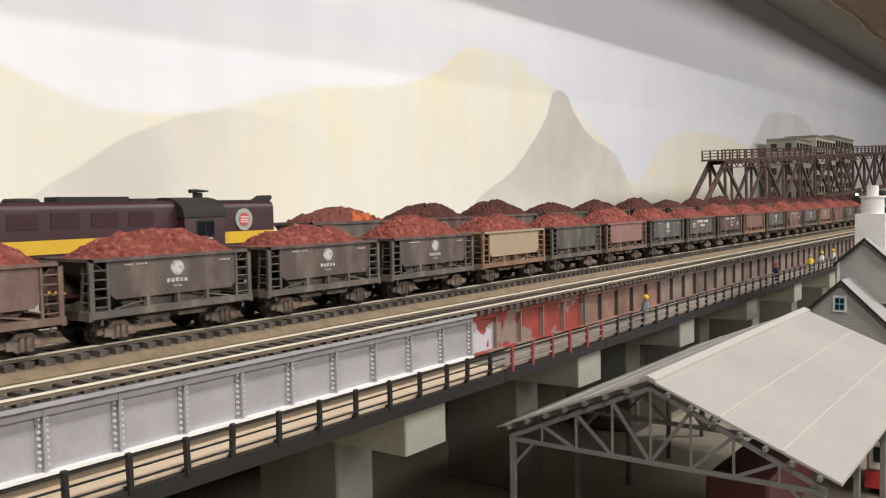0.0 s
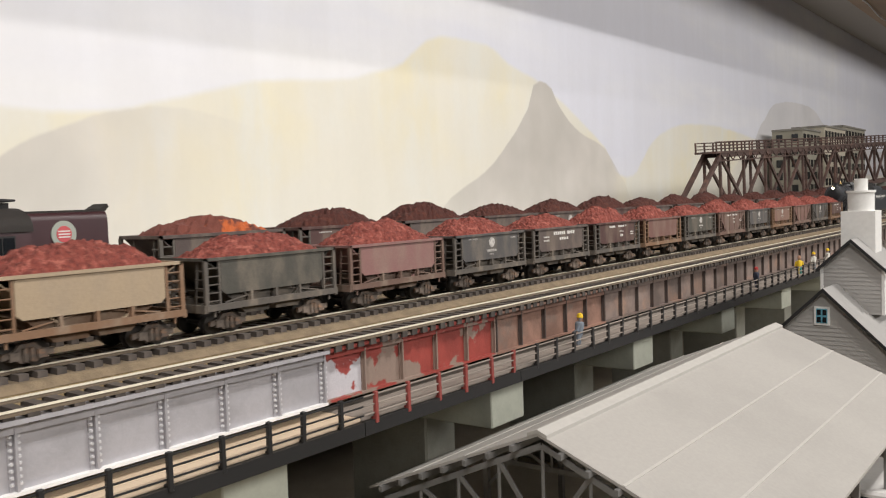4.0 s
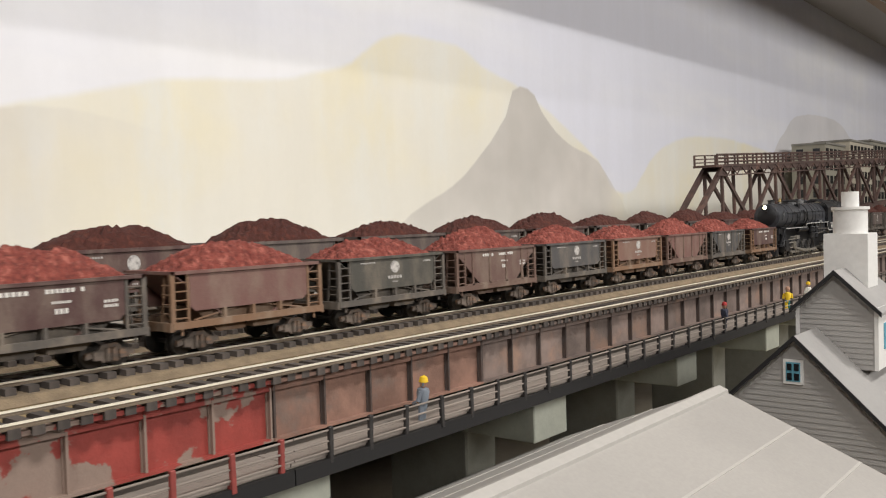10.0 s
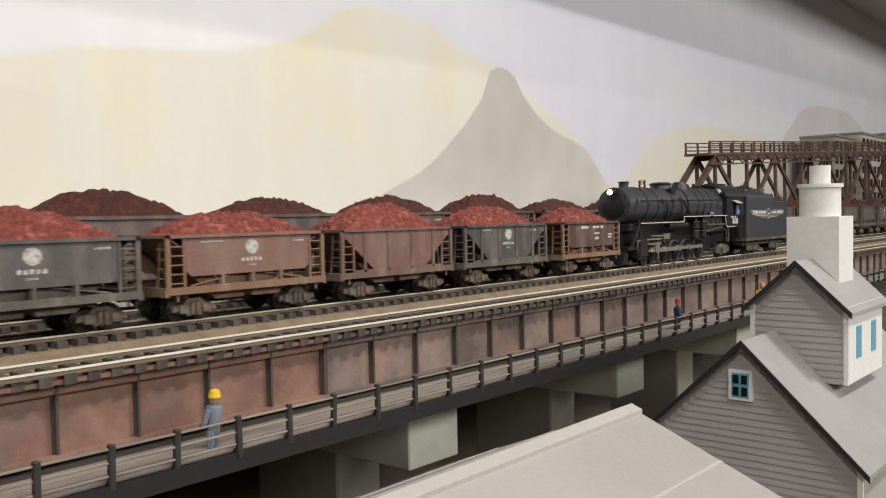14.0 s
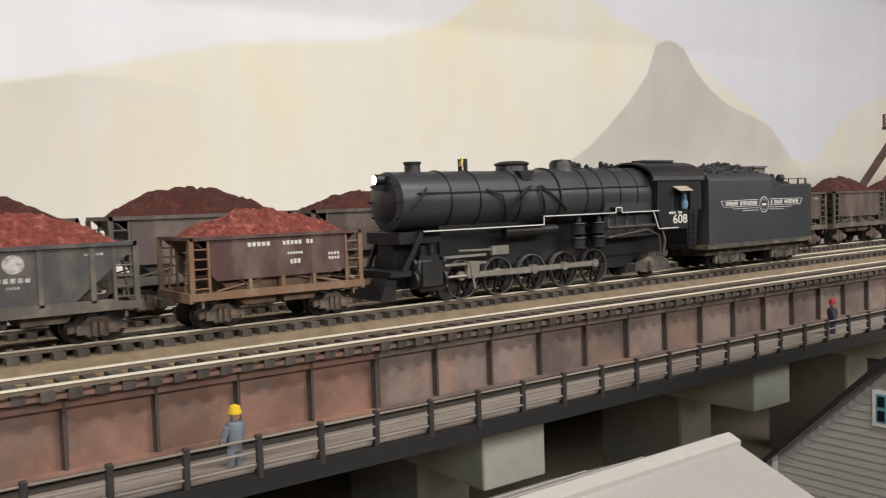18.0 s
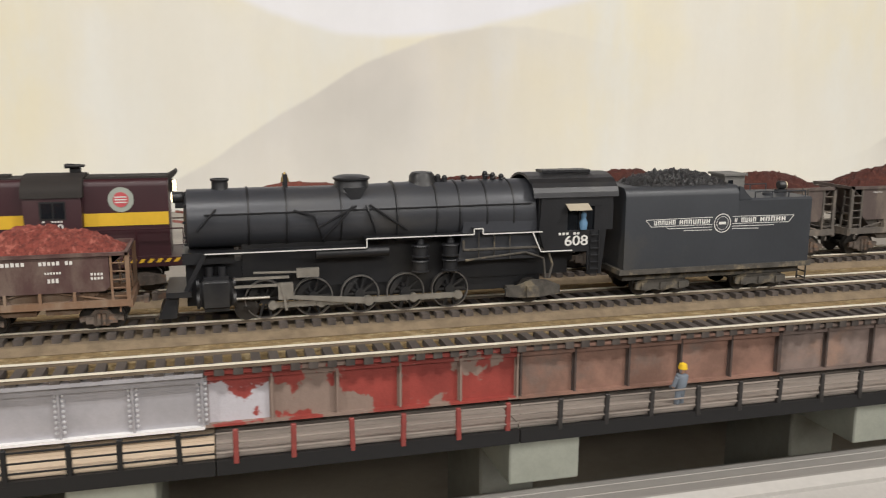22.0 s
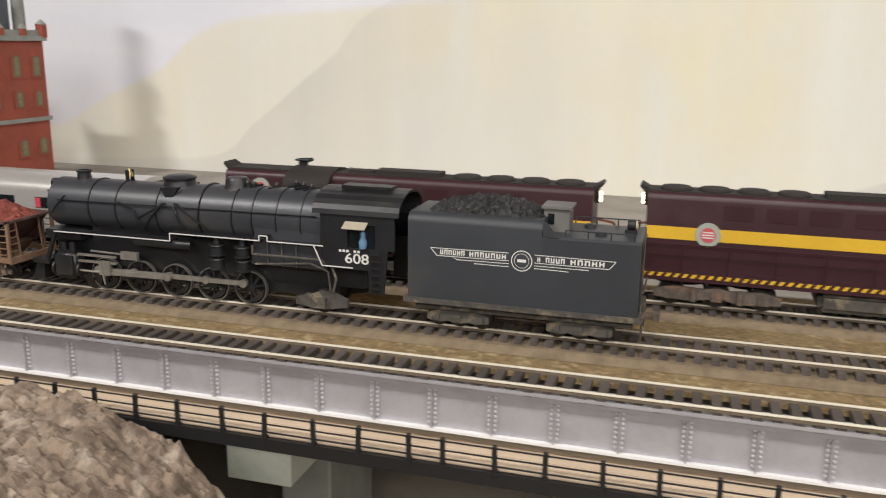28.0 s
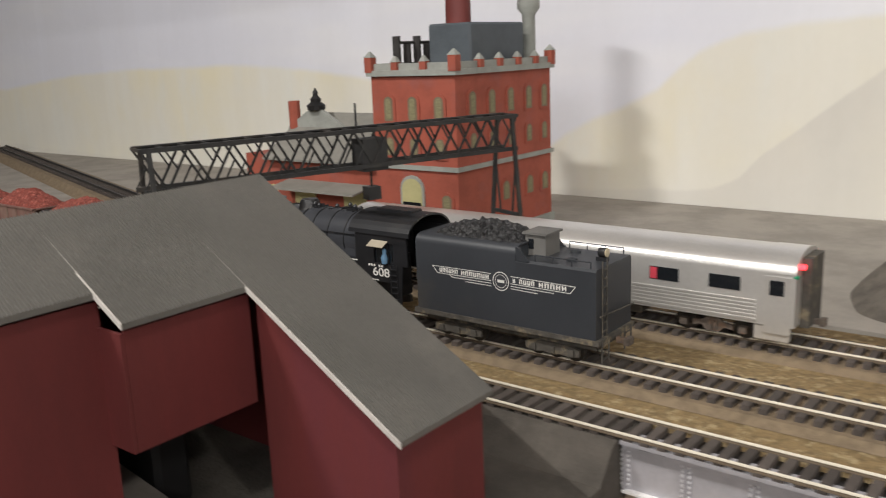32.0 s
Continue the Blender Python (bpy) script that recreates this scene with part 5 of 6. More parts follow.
        slab(bm, [(xe - s * 0.004, 0.0462), (xe + s * 0.003, 0.0500), (xe + s * 0.0036, 0.0488), (xe, 0.0450)], "y", -0.0055, 0.0055)
        lamp = part("lamp_housing", bm, ROOFBROWN, d)
        lit = nose_light if s > 0 else rear_light
        for q in (0.0418, 0.0442):
            bm = B()
            rod(bm, (xe + s * 0.0010, -0.0002, q), (xe + s * 0.0026, -0.0002, q), 0.0011, 14)
            part("lens", bm, LAMPGLOW if lit else PALEGREY, lamp, "glowing warm twin headlight" if lit else "")
    bm = B()
    box(bm, 0.0490, 0.0535, -0.0008, 0.0008, 0.0480, 0.0512)
    for q in (-0.0030, -0.0010, 0.0012):
        rod(bm, (0.0475, q, 0.0520), (0.0550, q, 0.0520), 0.0009, 10, 0.0004)
    part("horn", bm, BLACKSTEEL, d)
    bm = B()
    box(bm, -0.020, 0.022, -0.0145, 0.0145, 0.0028, 0.0112)
    softened(bm, 0.002, 2)
    part("fuel_tank", bm, DUSTY, d, "dusty fuel tank")
    for x in (-0.060, 0.060):
        t = B()
        for s in (-1, 1):
            yy = s * 0.0132
            slab(t, [(-0.026, 0.0040), (-0.026, 0.0072), (-0.018, 0.0090), (-0.006, 0.0082), (0.0, 0.0094), (0.006, 0.0082), (0.018, 0.0090), (0.026, 0.0072), (0.026, 0.0040), (0.012, 0.0030), (0.0, 0.0046), (-0.012, 0.0030)], "y", yy - 0.0010, yy + 0.0010)
            for q in (-0.0190, 0.0, 0.0190):
                box(t, q - 0.0022, q + 0.0022, yy - 0.0020, yy + 0.0020, 0.0036, 0.0078)
            for q in (-0.0095, 0.0095):
                rod(t, (q, yy + s * 0.0012, 0.0030), (q, yy + s * 0.0012, 0.0088), 0.0014, 10)
        tr = part("truck", t, TRUCKMETAL, d, "dark six-wheeled truck")
        tr.location.x = x
        for q in (-0.0190, 0.0, 0.0190):
            bm = B()
            for s in (-1, 1):
                rod(bm, (0, s * 0.0076, 0), (0, s * 0.0099, 0), 0.0056, 20)
            wh = part("wheelset", bm, WHEELMETAL, tr, smooth=True)
            wh.location = (q, 0, 0.0056)
    return d


diesel("maroon diesel with a yellow stripe, lit headlight", "120", pose(-0.1120, T3, TOP3) @ Matrix.Diagonal((1.107, 1.08, 1.14, 1)), True, True)
diesel("maroon diesel with a yellow stripe, coupled back to back", "125", pose(-0.3404, T3, TOP3, 0, 0, 180) @ Matrix.Diagonal((1.11, 1.08, 1.13, 1)), True, True)

# ---- silver observation car behind the diesels ----
STAINLESS = worn("fluted_stainless_steel", (0.74, 0.72, 0.69), 0.92, scale=30, rough=0.3, metal=0.6, bump=0.04)
REDGLOW = glowing("red_tail_lamp", (1.0, 0.03, 0.04), 6.0)
GREENLENS = plain("green_marker_lens", (0.02, 0.25, 0.12), 0.2)
REDBLIND = plain("red_window_blind", (0.60, 0.05, 0.08), 0.7)
coach = thing("passenger_car", "silver fluted passenger car with red tail lamps", "passenger car", pose(-0.4885, T3, TOP3) @ Matrix.Diagonal((1.05, 1.05, 1.02, 1)))
W2, LN = 0.0172, 0.262
bm = B()
n = 10
pr = [(W2, 0.0105), (W2, 0.0340)] + [(W2 * math.cos(math.pi / 2 * i / n), 0.0340 + 0.0092 * math.sin(math.pi / 2 * i / n)) for i in range(1, n + 1)]
slab(bm, [(-y, z) for y, z in pr[:-1]] + pr[::-1], "x", -LN, -0.004)
shell = part("body", bm, STAINLESS, coach, "stainless steel body", True)
for s in (-1, 1):
    for k in range(6):
        bm = B()
        y = s * W2
        box(bm, -LN + 0.002, -0.020, min(y, y + s * 0.0005), max(y, y + s * 0.0005), 0.0118 + k * 0.0017, 0.0128 + k * 0.0017)
        part("flute", bm, STAINLESS, shell)
    for x in (-0.034, -0.062, -0.090, -0.118, -0.146, -0.174, -0.202, -0.230):
        bm = B()
        y0, y1 = sorted((s * (W2 - 0.0001), s * (W2 + 0.0003)))
        box(bm, x - 0.0070, x + 0.0070, y0, y1, 0.0245, 0.0308)
        softened(bm, 0.0001)
        wn = part("window", bm, DARKGLASS, shell, "dark window")
        if x == -0.062:
            bm = B()
            y0, y1 = sorted((s * (W2 + 0.0003), s * (W2 + 0.0005)))
            box(bm, x - 0.0066, x - 0.0034, y0, y1, 0.0249, 0.0304)
            part("blind", bm, REDBLIND, wn, "red window blind")
    bm = B()
    y0, y1 = sorted((s * W2, s * (W2 + 0.0003)))
    box(bm, -0.0165, -0.0055, y0, y1, 0.0070, 0.0330)
    dr = part("door", bm, STAINLESS, shell)
    bm = B()
    y0, y1 = sorted((s * (W2 + 0.0003), s * (W2 + 0.0005)))
    box(bm, -0.0145, -0.0085, y0, y1, 0.0245, 0.0312)
    part("door_pane", bm, DARKGLASS, dr)
    bm = B()
    rod(bm, (-0.0045, s * 0.0120, 0.0372), (-0.0018, s * 0.0120, 0.0372), 0.0012, 12)
    part("tail_lamp", bm, REDGLOW, coach, "lit red tail lamp")
    bm = B()
    rod(bm, (-0.0050, s * 0.0165, 0.0335), (-0.0030, s * 0.0165, 0.0335), 0.0009, 10)
    part("marker_lamp", bm, GREENLENS, coach)
bm = B()
box(bm, -0.0040, 0.0, -0.0090, 0.0090, 0.0090, 0.0405)
part("end_door", bm, DUSTY, coach, "dull brown-grey end door")
for s in (-1, 1):
    bm = B()
    box(bm, -0.0210, -0.0060, s * 0.0145 - 0.0020, s * 0.0145 + 0.0020, 0.0030, 0.0104)
    softened(bm, 0.0006)
    part("step_box", bm, STAINLESS, coach, "stainless end step box")
bm = B()
pr2 = [(y * 1.01, z + 0.0003) for y, z in pr if z > 0.0335]
slab(bm, [(-y, z) for y, z in pr2[:-1]] + pr2[::-1], "x", -0.018, -0.0042)
part("roof_end", bm, STAINLESS, shell, "stainless roof end", True)
bm = B()
box(bm, -0.185, -0.075, -0.0130, 0.0130, 0.0050, 0.0105)
part("underframe", bm, DUSTY, coach)
for x in (-0.040, -0.225):
    truck(coach, x, 0.0052, 0.0270)
coupler(coach, -0.002, 1)


# ---- scenery at the far end of the bridge ----
EARTH = worn("dark_grey_earth", (0.095, 0.083, 0.07), 0.6, spot=(0.135, 0.12, 0.10), scale=40, rough=0.95, bump=0.8, fine=700)
ROCKPAINT = worn("tan_grey_plaster_rock", (0.31, 0.235, 0.175), 0.5, spot=(0.46, 0.385, 0.31), scale=120, rough=0.95, bump=1.0, fine=700)
DARKROCK = worn("dark_rock", (0.17, 0.15, 0.125), 0.6, scale=90, rough=0.9, bump=1.0, fine=500)
bm = B()
box(bm, -2.5, -0.5195, -0.34, -0.0125, -0.129, -0.0134)
solid("land_west", bm, EARTH, "dark earth ground beside the barn", kind="structure")
bm = B()
slab(bm, [(-0.0128, -0.0134), (-0.004, -0.002), (0.0, -0.0004), (0.0222, -0.0004), (0.0222, -0.05), (-0.0128, -0.05)], "x", -2.5, -0.5195)
solid("embankment", bm, EARTH, "grey embankment under the front track", kind="structure")


def rough_ground(name, x0, x1, y0, y1, nx, ny, height, mat, label, category):
    bm = B()
    rows = []
    for i in range(nx + 1):
        row = []
        for j in range(ny + 1):
            x, y = x0 + (x1 - x0) * i / nx, y0 + (y1 - y0) * j / ny
            row.append(bm.verts.new((x, y, height(x, y))))
        rows.append(row)
    for i in range(nx):
        for j in range(ny):
            bm.faces.new((rows[i][j], rows[i + 1][j], rows[i + 1][j + 1], rows[i][j + 1]))
    return solid(name, bm, mat, label, category, smooth=False)


def mound(x, y):
    u = max(0.0, (x + 0.410) / 0.075) if x > -0.410 else max(0.0, (-0.51 - x) / 0.07)
    v = max(0.0, (-0.085 - y) / 0.13)
    base = -0.0135 - 0.055 * u ** 2.0 - 0.055 * v ** 1.5
    p = Vector((x, y, 0))
    crag = 0.25 + 0.6 * max(0.0, min(1.0, (x + 0.50) / 0.08))
    n = 0.007 * noise.noise(p * 16) + crag * (0.0060 * noise.noise(p * 60) + 0.0075 * abs(noise.noise(p * 130)) + 0.0035 * abs(noise.noise(p * 330)) + 0.0016 * noise.noise(p * 650)) + 0.0008 * noise.noise(p * 240)
    edge = min(1.0, (-0.0165 - y) / 0.012)
    return max(FLOOR_Z - 0.001, base + n * edge - 0.02 * (1 - edge))


rough_ground("rock_mound", -0.64, -0.315, -0.30, -0.0165, 250, 190, mound, ROCKPAINT, "rough tan-grey plaster rock mound by the bridge", "rock")


def dark_heap(x, y):
    u, v = (x + 0.4400) / 0.070, (y - 0.290) / 0.075
    p = Vector((x, y, 1))
    return -0.0215 + 0.0500 * max(0.0, 1 - u * u) * max(0.0, 1 - v * v) * (1 + 0.5 * noise.noise(p * 30)) + 0.004 * noise.noise(p * 70) * max(0.0, 1 - u * u) * max(0.0, 1 - v * v)


rough_ground("dark_boulder", -0.5426, -0.3666, 0.213, 0.367, 60, 40, dark_heap, DARKROCK, "dark grey rock lump before the backdrop", "rock")

# ---- branch track that swings towards the backdrop in the west ----
branch = thing("railway_track", "distant dark branch track curving towards the backdrop", "model track", pose(-1.60, 0.357, -0.0115, 0, 0, -16.4))
bm = B()
slab(bm, [(-0.030, 0.0), (-0.022, 0.0090), (0.022, 0.0090), (0.030, 0.0)], "x", -0.40, 0.42)
part("roadbed", bm, CORK, branch, "low tan roadbed")
for q in (-0.00825, 0.00825):
    bm = B()
    box(bm, -0.40, 0.42, q - 0.0008, q + 0.0008, 0.0118, 0.0145)
    part("rail", bm, DARKMETAL, branch)
bm = B()
for k in range(120):
    box(bm, -0.398 + k * 0.0068, -0.3945 + k * 0.0068, -0.0142, 0.0142, 0.0090, 0.0118)
part("tie_rest", bm, TIE, branch, kind="stuff")

# ---- barn ----
BARNRED = worn("barn_red_boards", (0.145, 0.022, 0.021), 0.7, spot=(0.12, 0.020, 0.025), scale=30, rough=0.7, bump=0.1, stretch=(1, 1, 0.3))
TINROOF = worn("grey_corrugated_roof", (0.150, 0.143, 0.130), 0.85, spot=(0.18, 0.168, 0.15), scale=22, rough=0.6, metal=0.2)
TRIMWHITE = worn("off_white_trim", (0.62, 0.58, 0.54), 0.85, scale=80, rough=0.7)
barn = thing("barn", "dark red boarded barn with a stepped grey corrugated roof", "barn", pose(-0.020, -0.0085, 0.00227) @ Matrix.Diagonal((1, 1, 1.167, 1)))
SL = 0.520


def roof_z(x):
    return 0.0810 - SL * (x + 0.620)


def roof_side(y0, y1, xe):
    """One bay of the roof: sheet with ribs running down the slope."""
    bm = B()
    t = 0.0014
    slab(bm, [(-0.620, 0.0810), (xe, roof_z(xe)), (xe, roof_z(xe) - t), (-0.620, 0.0810 - t)], "y", y0, y1)
    slab(bm, [(-0.620, 0.0810), (-0.722, 0.0810 - SL * 0.102), (-0.722, 0.0810 - SL * 0.102 - t), (-0.620, 0.0810 - t)], "y", y0, y1)
    sheet = part("roof_sheet", bm, TINROOF, barn)
    bm = B()
    y = y0 + 0.0004
    while y < y1 - 0.0004:
        slab(bm, [(-0.620, 0.0810), (-0.620, 0.0813), (xe, roof_z(xe) + 0.0003), (xe, roof_z(xe))], "y", y, y + 0.0005)
        y += 0.0011
    part("corrugation", bm, TINROOF, sheet, kind="stuff")
    bm = B()
    slab(bm, [(-0.615, 0.0784), (xe + 0.0006, roof_z(xe) + 0.0003), (xe + 0.0006, roof_z(xe) - 0.0012), (-0.615, 0.0771)], "y", y0 - 0.0007, y0 - 0.0001)
    part("rake_trim", bm, TRIMWHITE, sheet, "off-white rake trim")


BAYS = ((-0.0890, -0.0440, -0.5165), (-0.1320, -0.0892, -0.5765), (-0.2300, -0.1322, -0.5880))
for y0, y1, xe in BAYS:
    roof_side(y0, y1, xe)
LOW = -0.0136
bm = B()
slab(bm, [(-0.5195, LOW), (-0.5195, 0.0262), (-0.575, 0.0555), (-0.575, LOW)], "y", -0.0872, -0.0860)
part("gable_wall", bm, BARNRED, barn)
bm = B()
slab(bm, [(-0.5195, LOW), (-0.5195, 0.0262), (-0.620, 0.0788), (-0.7195, 0.0262), (-0.7195, LOW)], "y", -0.0470, -0.0460)
part("gable_wall", bm, BARNRED, barn)
bm = B()
box(bm, -0.5205, -0.5195, -0.0860, -0.0470, LOW, 0.0262)
part("side_wall", bm, BARNRED, barn)
bm = B()
box(bm, -0.5795, -0.5785, -0.1305, -0.0872, 0.0250, 0.0560)
part("side_wall", bm, BARNRED, barn)
bm = B()
box(bm, -0.5910, -0.5900, -0.2284, -0.1305, LOW, 0.0620)
part("side_wall", bm, BARNRED, barn)
bm = B()
box(bm, -0.5912, -0.5785, -0.1318, -0.1306, 0.0250, 0.0555)
part("gable_wall", bm, BARNRED, barn)
bm = B()
slab(bm, [(-0.5900, LOW), (-0.5900, 0.0605), (-0.620, 0.0788), (-0.7195, 0.0262), (-0.7195, LOW)], "y", -0.2295, -0.2285)
part("gable_wall", bm, BARNRED, barn)
bm = B()
box(bm, -0.7195, -0.7185, -0.2285, -0.0470, LOW, 0.0262)
part("side_wall", bm, BARNRED, barn)
for q in (-0.1700,):
    bm = B()
    box(bm, -0.5820, -0.5790, q - 0.0015, q + 0.0015, LOW, 0.0250)
    part("post", bm, BARNRED, barn)
# ramp and dark machinery seen in the open bay
bm = B()
slab(bm, [(-0.720, -0.0130), (-0.580, -0.0130), (-0.580, -0.0100), (-0.720, 0.0120)], "y", -0.1725, -0.1145)
solid("loading_ramp", bm, worn("grey_planks", (0.28, 0.25, 0.22), 0.7, scale=60, rough=0.85), "grey plank ramp inside the barn", "ramp")
bm = B()
box(bm, -0.6750, -0.6350, -0.1125, -0.0985, LOW, 0.0180)
softened(bm, 0.002)
solid("machine_block", bm, BLACKSTEEL, "dark machine block inside the barn", "machine")

# ---- brick factory with tower ----
BRICK = worn("red_brick", (0.36, 0.088, 0.055), 0.8, spot=(0.30, 0.09, 0.07), scale=55, rough=0.85, bump=0.4, fine=450)
STONE = worn("grey_stone_trim", (0.34, 0.35, 0.32), 0.8, scale=70, rough=0.85)
PALEDOOR = worn("pale_yellow_green_shutter", (0.52, 0.48, 0.24), 0.85, scale=60, rough=0.7)
ROOFGREY = worn("grey_factory_roof", (0.27, 0.26, 0.23), 0.8, scale=40, rough=0.8)
TANKBLUE = worn("dark_blue_grey_tank", (0.085, 0.10, 0.115), 0.8, scale=60, rough=0.6)
BROWNFRAME = worn("weathered_brown_frame", (0.20, 0.155, 0.10), 0.8, scale=60, rough=0.7)
fac = thing("brick_factory", "red brick factory tower with battlements and a low wing", "factory", pose(0.0910, -0.0367, 0.0092) @ Matrix.Diagonal((1.13, 1.047, 1, 1)))
TX0, TX1, TY0, TY1, TB, TT = -0.838, -0.765, 0.270, 0.398, -0.0209, 0.113
bm = B()
box(bm, TX0, TX1, TY0, TY1, TB, TT)
tower = part("tower", bm, BRICK, fac, "red brick tower")


def arched(cx, cz, w, h, n=8):
    return [(cx - w / 2, cz - h / 2), (cx + w / 2, cz - h / 2)] + [(cx + w / 2 * math.cos(math.pi * i / n), cz + h / 2 - w / 2 + w / 2 * math.sin(math.pi * i / n)) for i in range(n + 1)]


LOUVRE = worn("dull_yellow_louvre", (0.26, 0.235, 0.13), 0.7, scale=200, rough=0.7, stretch=(1, 1, 4))


def tower_window(face, c, z, w, h, glass=LOUVRE):
    """Arched brick surround, pale frame and dark glass; face 0 looks to -y, 1 to +x."""
    for name, ww, hh, out, mat in (("window_arch", w + 0.0040, h + 0.0040, 0.0010, BRICK), ("window_frame", w, h, 0.0012, BROWNFRAME), ("pane", w * 0.62, h * 0.86, 0.0014, glass)):
        bm = B()
        if face == 0:
            slab(bm, arched(c, z, ww, hh), "y", TY0 - out, TY0 + 0.001)
        else:
            slab(bm, arched(c, z, ww, hh), "x", TX1 - 0.001, TX1 + out)
        part(name, bm, mat, tower)


for x in (-0.8225, -0.8010, -0.7785):
    tower_window(0, x, 0.0870, 0.0078, 0.0190)
    tower_window(0, x, 0.0580, 0.0070, 0.0140)
tower_window(0, -0.7745, 0.0160, 0.0080, 0.0130)
for y in (0.2890, 0.3135, 0.3385, 0.3640, 0.3870):
    tower_window(1, y, 0.0900, 0.0080, 0.0185)
    tower_window(1, y, 0.0610, 0.0070, 0.0140)
for y in (0.3300, 0.3640, 0.3870):
    tower_window(1, y, 0.0180, 0.0085, 0.0150)
bm = B()
slab(bm, arched(-0.8045, 0.0160, 0.0210, 0.0400), "y", TY0 - 0.0014, TY0 + 0.001)
part("door_arch", bm, STONE, tower)
bm = B()
slab(bm, arched(-0.8045, 0.0150, 0.0175, 0.0370), "y", TY0 - 0.0018, TY0 + 0.001)
gate = part("gate", bm, PALEDOOR, tower, "pale arched gate")
bm = B()
box(bm, -0.8125, -0.7965, TY0 - 0.0022, TY0 - 0.0018, -0.0036, 0.0150)
part("opening", bm, DARKGLASS, gate, "dark doorway")
for z0, z1, o in ((0.0405, 0.0440, 0.0018), (0.1120, 0.1165, 0.0026), (TB, -0.0120, 0.0020)):
    bm = B()
    box(bm, TX0 - o, TX1 + o, TY0 - o, TY1 + o, z0, z1)
    part("string_course", bm, STONE, tower, "grey stone band")
bm = B()
for a, b, c, d in ((TX0, TX1, TY0, TY0 + 0.003), (TX0, TX1, TY1 - 0.003, TY1), (TX0, TX0 + 0.003, TY0, TY1), (TX1 - 0.003, TX1, TY0, TY1)):
    box(bm, a, b, c, d, 0.1165, 0.1215)
part("parapet", bm, STONE, tower)


def pinnacle(x, y, tall):
    bm = B()
    h = 0.1265 if tall else 0.1225
    w = 0.0031 if tall else 0.0025
    box(bm, x - w, x + w, y - w, y + w, 0.1150, h)
    p = part("pinnacle", bm, BRICK, tower)
    bm = B()
    bmesh.ops.create_cone(bm, cap_ends=True, segments=4, radius1=w * 1.55, radius2=0.0006, depth=0.0046, matrix=pose(x, y, h + 0.0023, 0, 0, 45))
    part("pinnacle_cap", bm, STONE, p)


for x in (TX0, TX1):
    for y in (TY0, TY1):
        pinnacle(x, y, True)
for x in (-0.8150, -0.7900):
    pinnacle(x, TY0, False)
for y in (0.300, 0.325, 0.350, 0.375):
    pinnacle(TX1, y, False)
bm = B()
box(bm, -0.808, -0.772, 0.300, 0.372, 0.1165, 0.1500)
softened(bm, 0.0015)
part("roof_tank", bm, TANKBLUE, tower, "dark blue-grey roof tank")
bm = B()
for k in range(5):
    rod(bm, (-0.825, 0.285 + k * 0.012, 0.1165), (-0.825, 0.285 + k * 0.012, 0.1420 - (k % 2) * 0.006), 0.0030, 10)
rod(bm, (-0.826, 0.283, 0.1370), (-0.826, 0.335, 0.1370), 0.0012, 8)
part("roof_pipework", bm, DARKMETAL, tower)
bm = B()
lathe(bm, [(0.0095, 0.1165), (0.0090, 0.20), (0.0085, 0.2600), (0.0100, 0.2620), (0.0100, 0.2680)], 20, at=(-0.8020, 0.330, 0))
part("chimney", bm, worn("dark_red_stack", (0.17, 0.035, 0.03), 0.8, scale=60, rough=0.6), tower, "dark red chimney stack", True)
bm = B()
lathe(bm, [(0.0050, 0.1165), (0.0050, 0.1560), (0.0085, 0.1610), (0.0085, 0.1700), (0.0050, 0.1770), (0.0010, 0.1780)], 18, at=(-0.7760, 0.386, 0))
part("roof_vent", bm, STONE, tower, "grey cowled roof vent", True)
# low wing
bm = B()
box(bm, -1.015, TX0 - 0.0002, 0.300, 0.398, TB, 0.0400)
wing = part("wing", bm, BRICK, fac, "low red brick wing")
bm = B()
slab(bm, [(0.292, 0.0382), (0.349, 0.0760), (0.406, 0.0382), (0.406, 0.0362), (0.349, 0.0740), (0.292, 0.0362)], "x", -0.985, -0.8395)
part("wing_roof", bm, ROOFGREY, wing, "grey pitched roof")
bm = B()
slab(bm, [(-1.000, 0.040), (-0.910, 0.040), (-0.922, 0.0640), (-0.948, 0.0800), (-0.962, 0.0800), (-0.988, 0.0640)], "y", 0.3300, 0.3340)
part("stepped_gable", bm, STONE, wing)
bm = B()
lathe(bm, [(0.0080, 0.0800), (0.0085, 0.0840), (0.0045, 0.0870), (0.0050, 0.0900), (0.0022, 0.0930), (0.0024, 0.0960), (0.0005, 0.1000)], 12, at=(-0.955, 0.332, 0))
part("gable_finial", bm, BLACKSTEEL, wing)
bm = B()
rod(bm, (-0.982, 0.332, 0.060), (-0.982, 0.332, 0.0880), 0.0052, 10)
part("corner_chimney", bm, BRICK, wing, "red brick stack")
bm = B()
for x in (-0.862, -0.846):
    rod(bm, (x, 0.340, 0.0600), (x, 0.340, 0.1090), 0.0014, 8)
box(bm, -0.868, -0.840, 0.334, 0.346, 0.0980, 0.1100)
box(bm, -0.862, -0.842, 0.333, 0.347, 0.0720, 0.0870)
part("roof_hoist", bm, STONE, wing, "grey roof hoist frame")
for x in (-0.9430, -0.8870):
    bm = B()
    box(bm, x - 0.0120, x + 0.0120, 0.2988, 0.3005, TB, 0.0130)
    part("loading_door", bm, PALEDOOR, wing, "pale yellow-green loading door")
for x in (-1.000, -0.982):
    bm = B()
    slab(bm, arched(x, 0.0020, 0.0100, 0.0200), "y", 0.2986, 0.3005)
    part("window", bm, PALEDOOR, wing, "pale arched window")
bm = B()
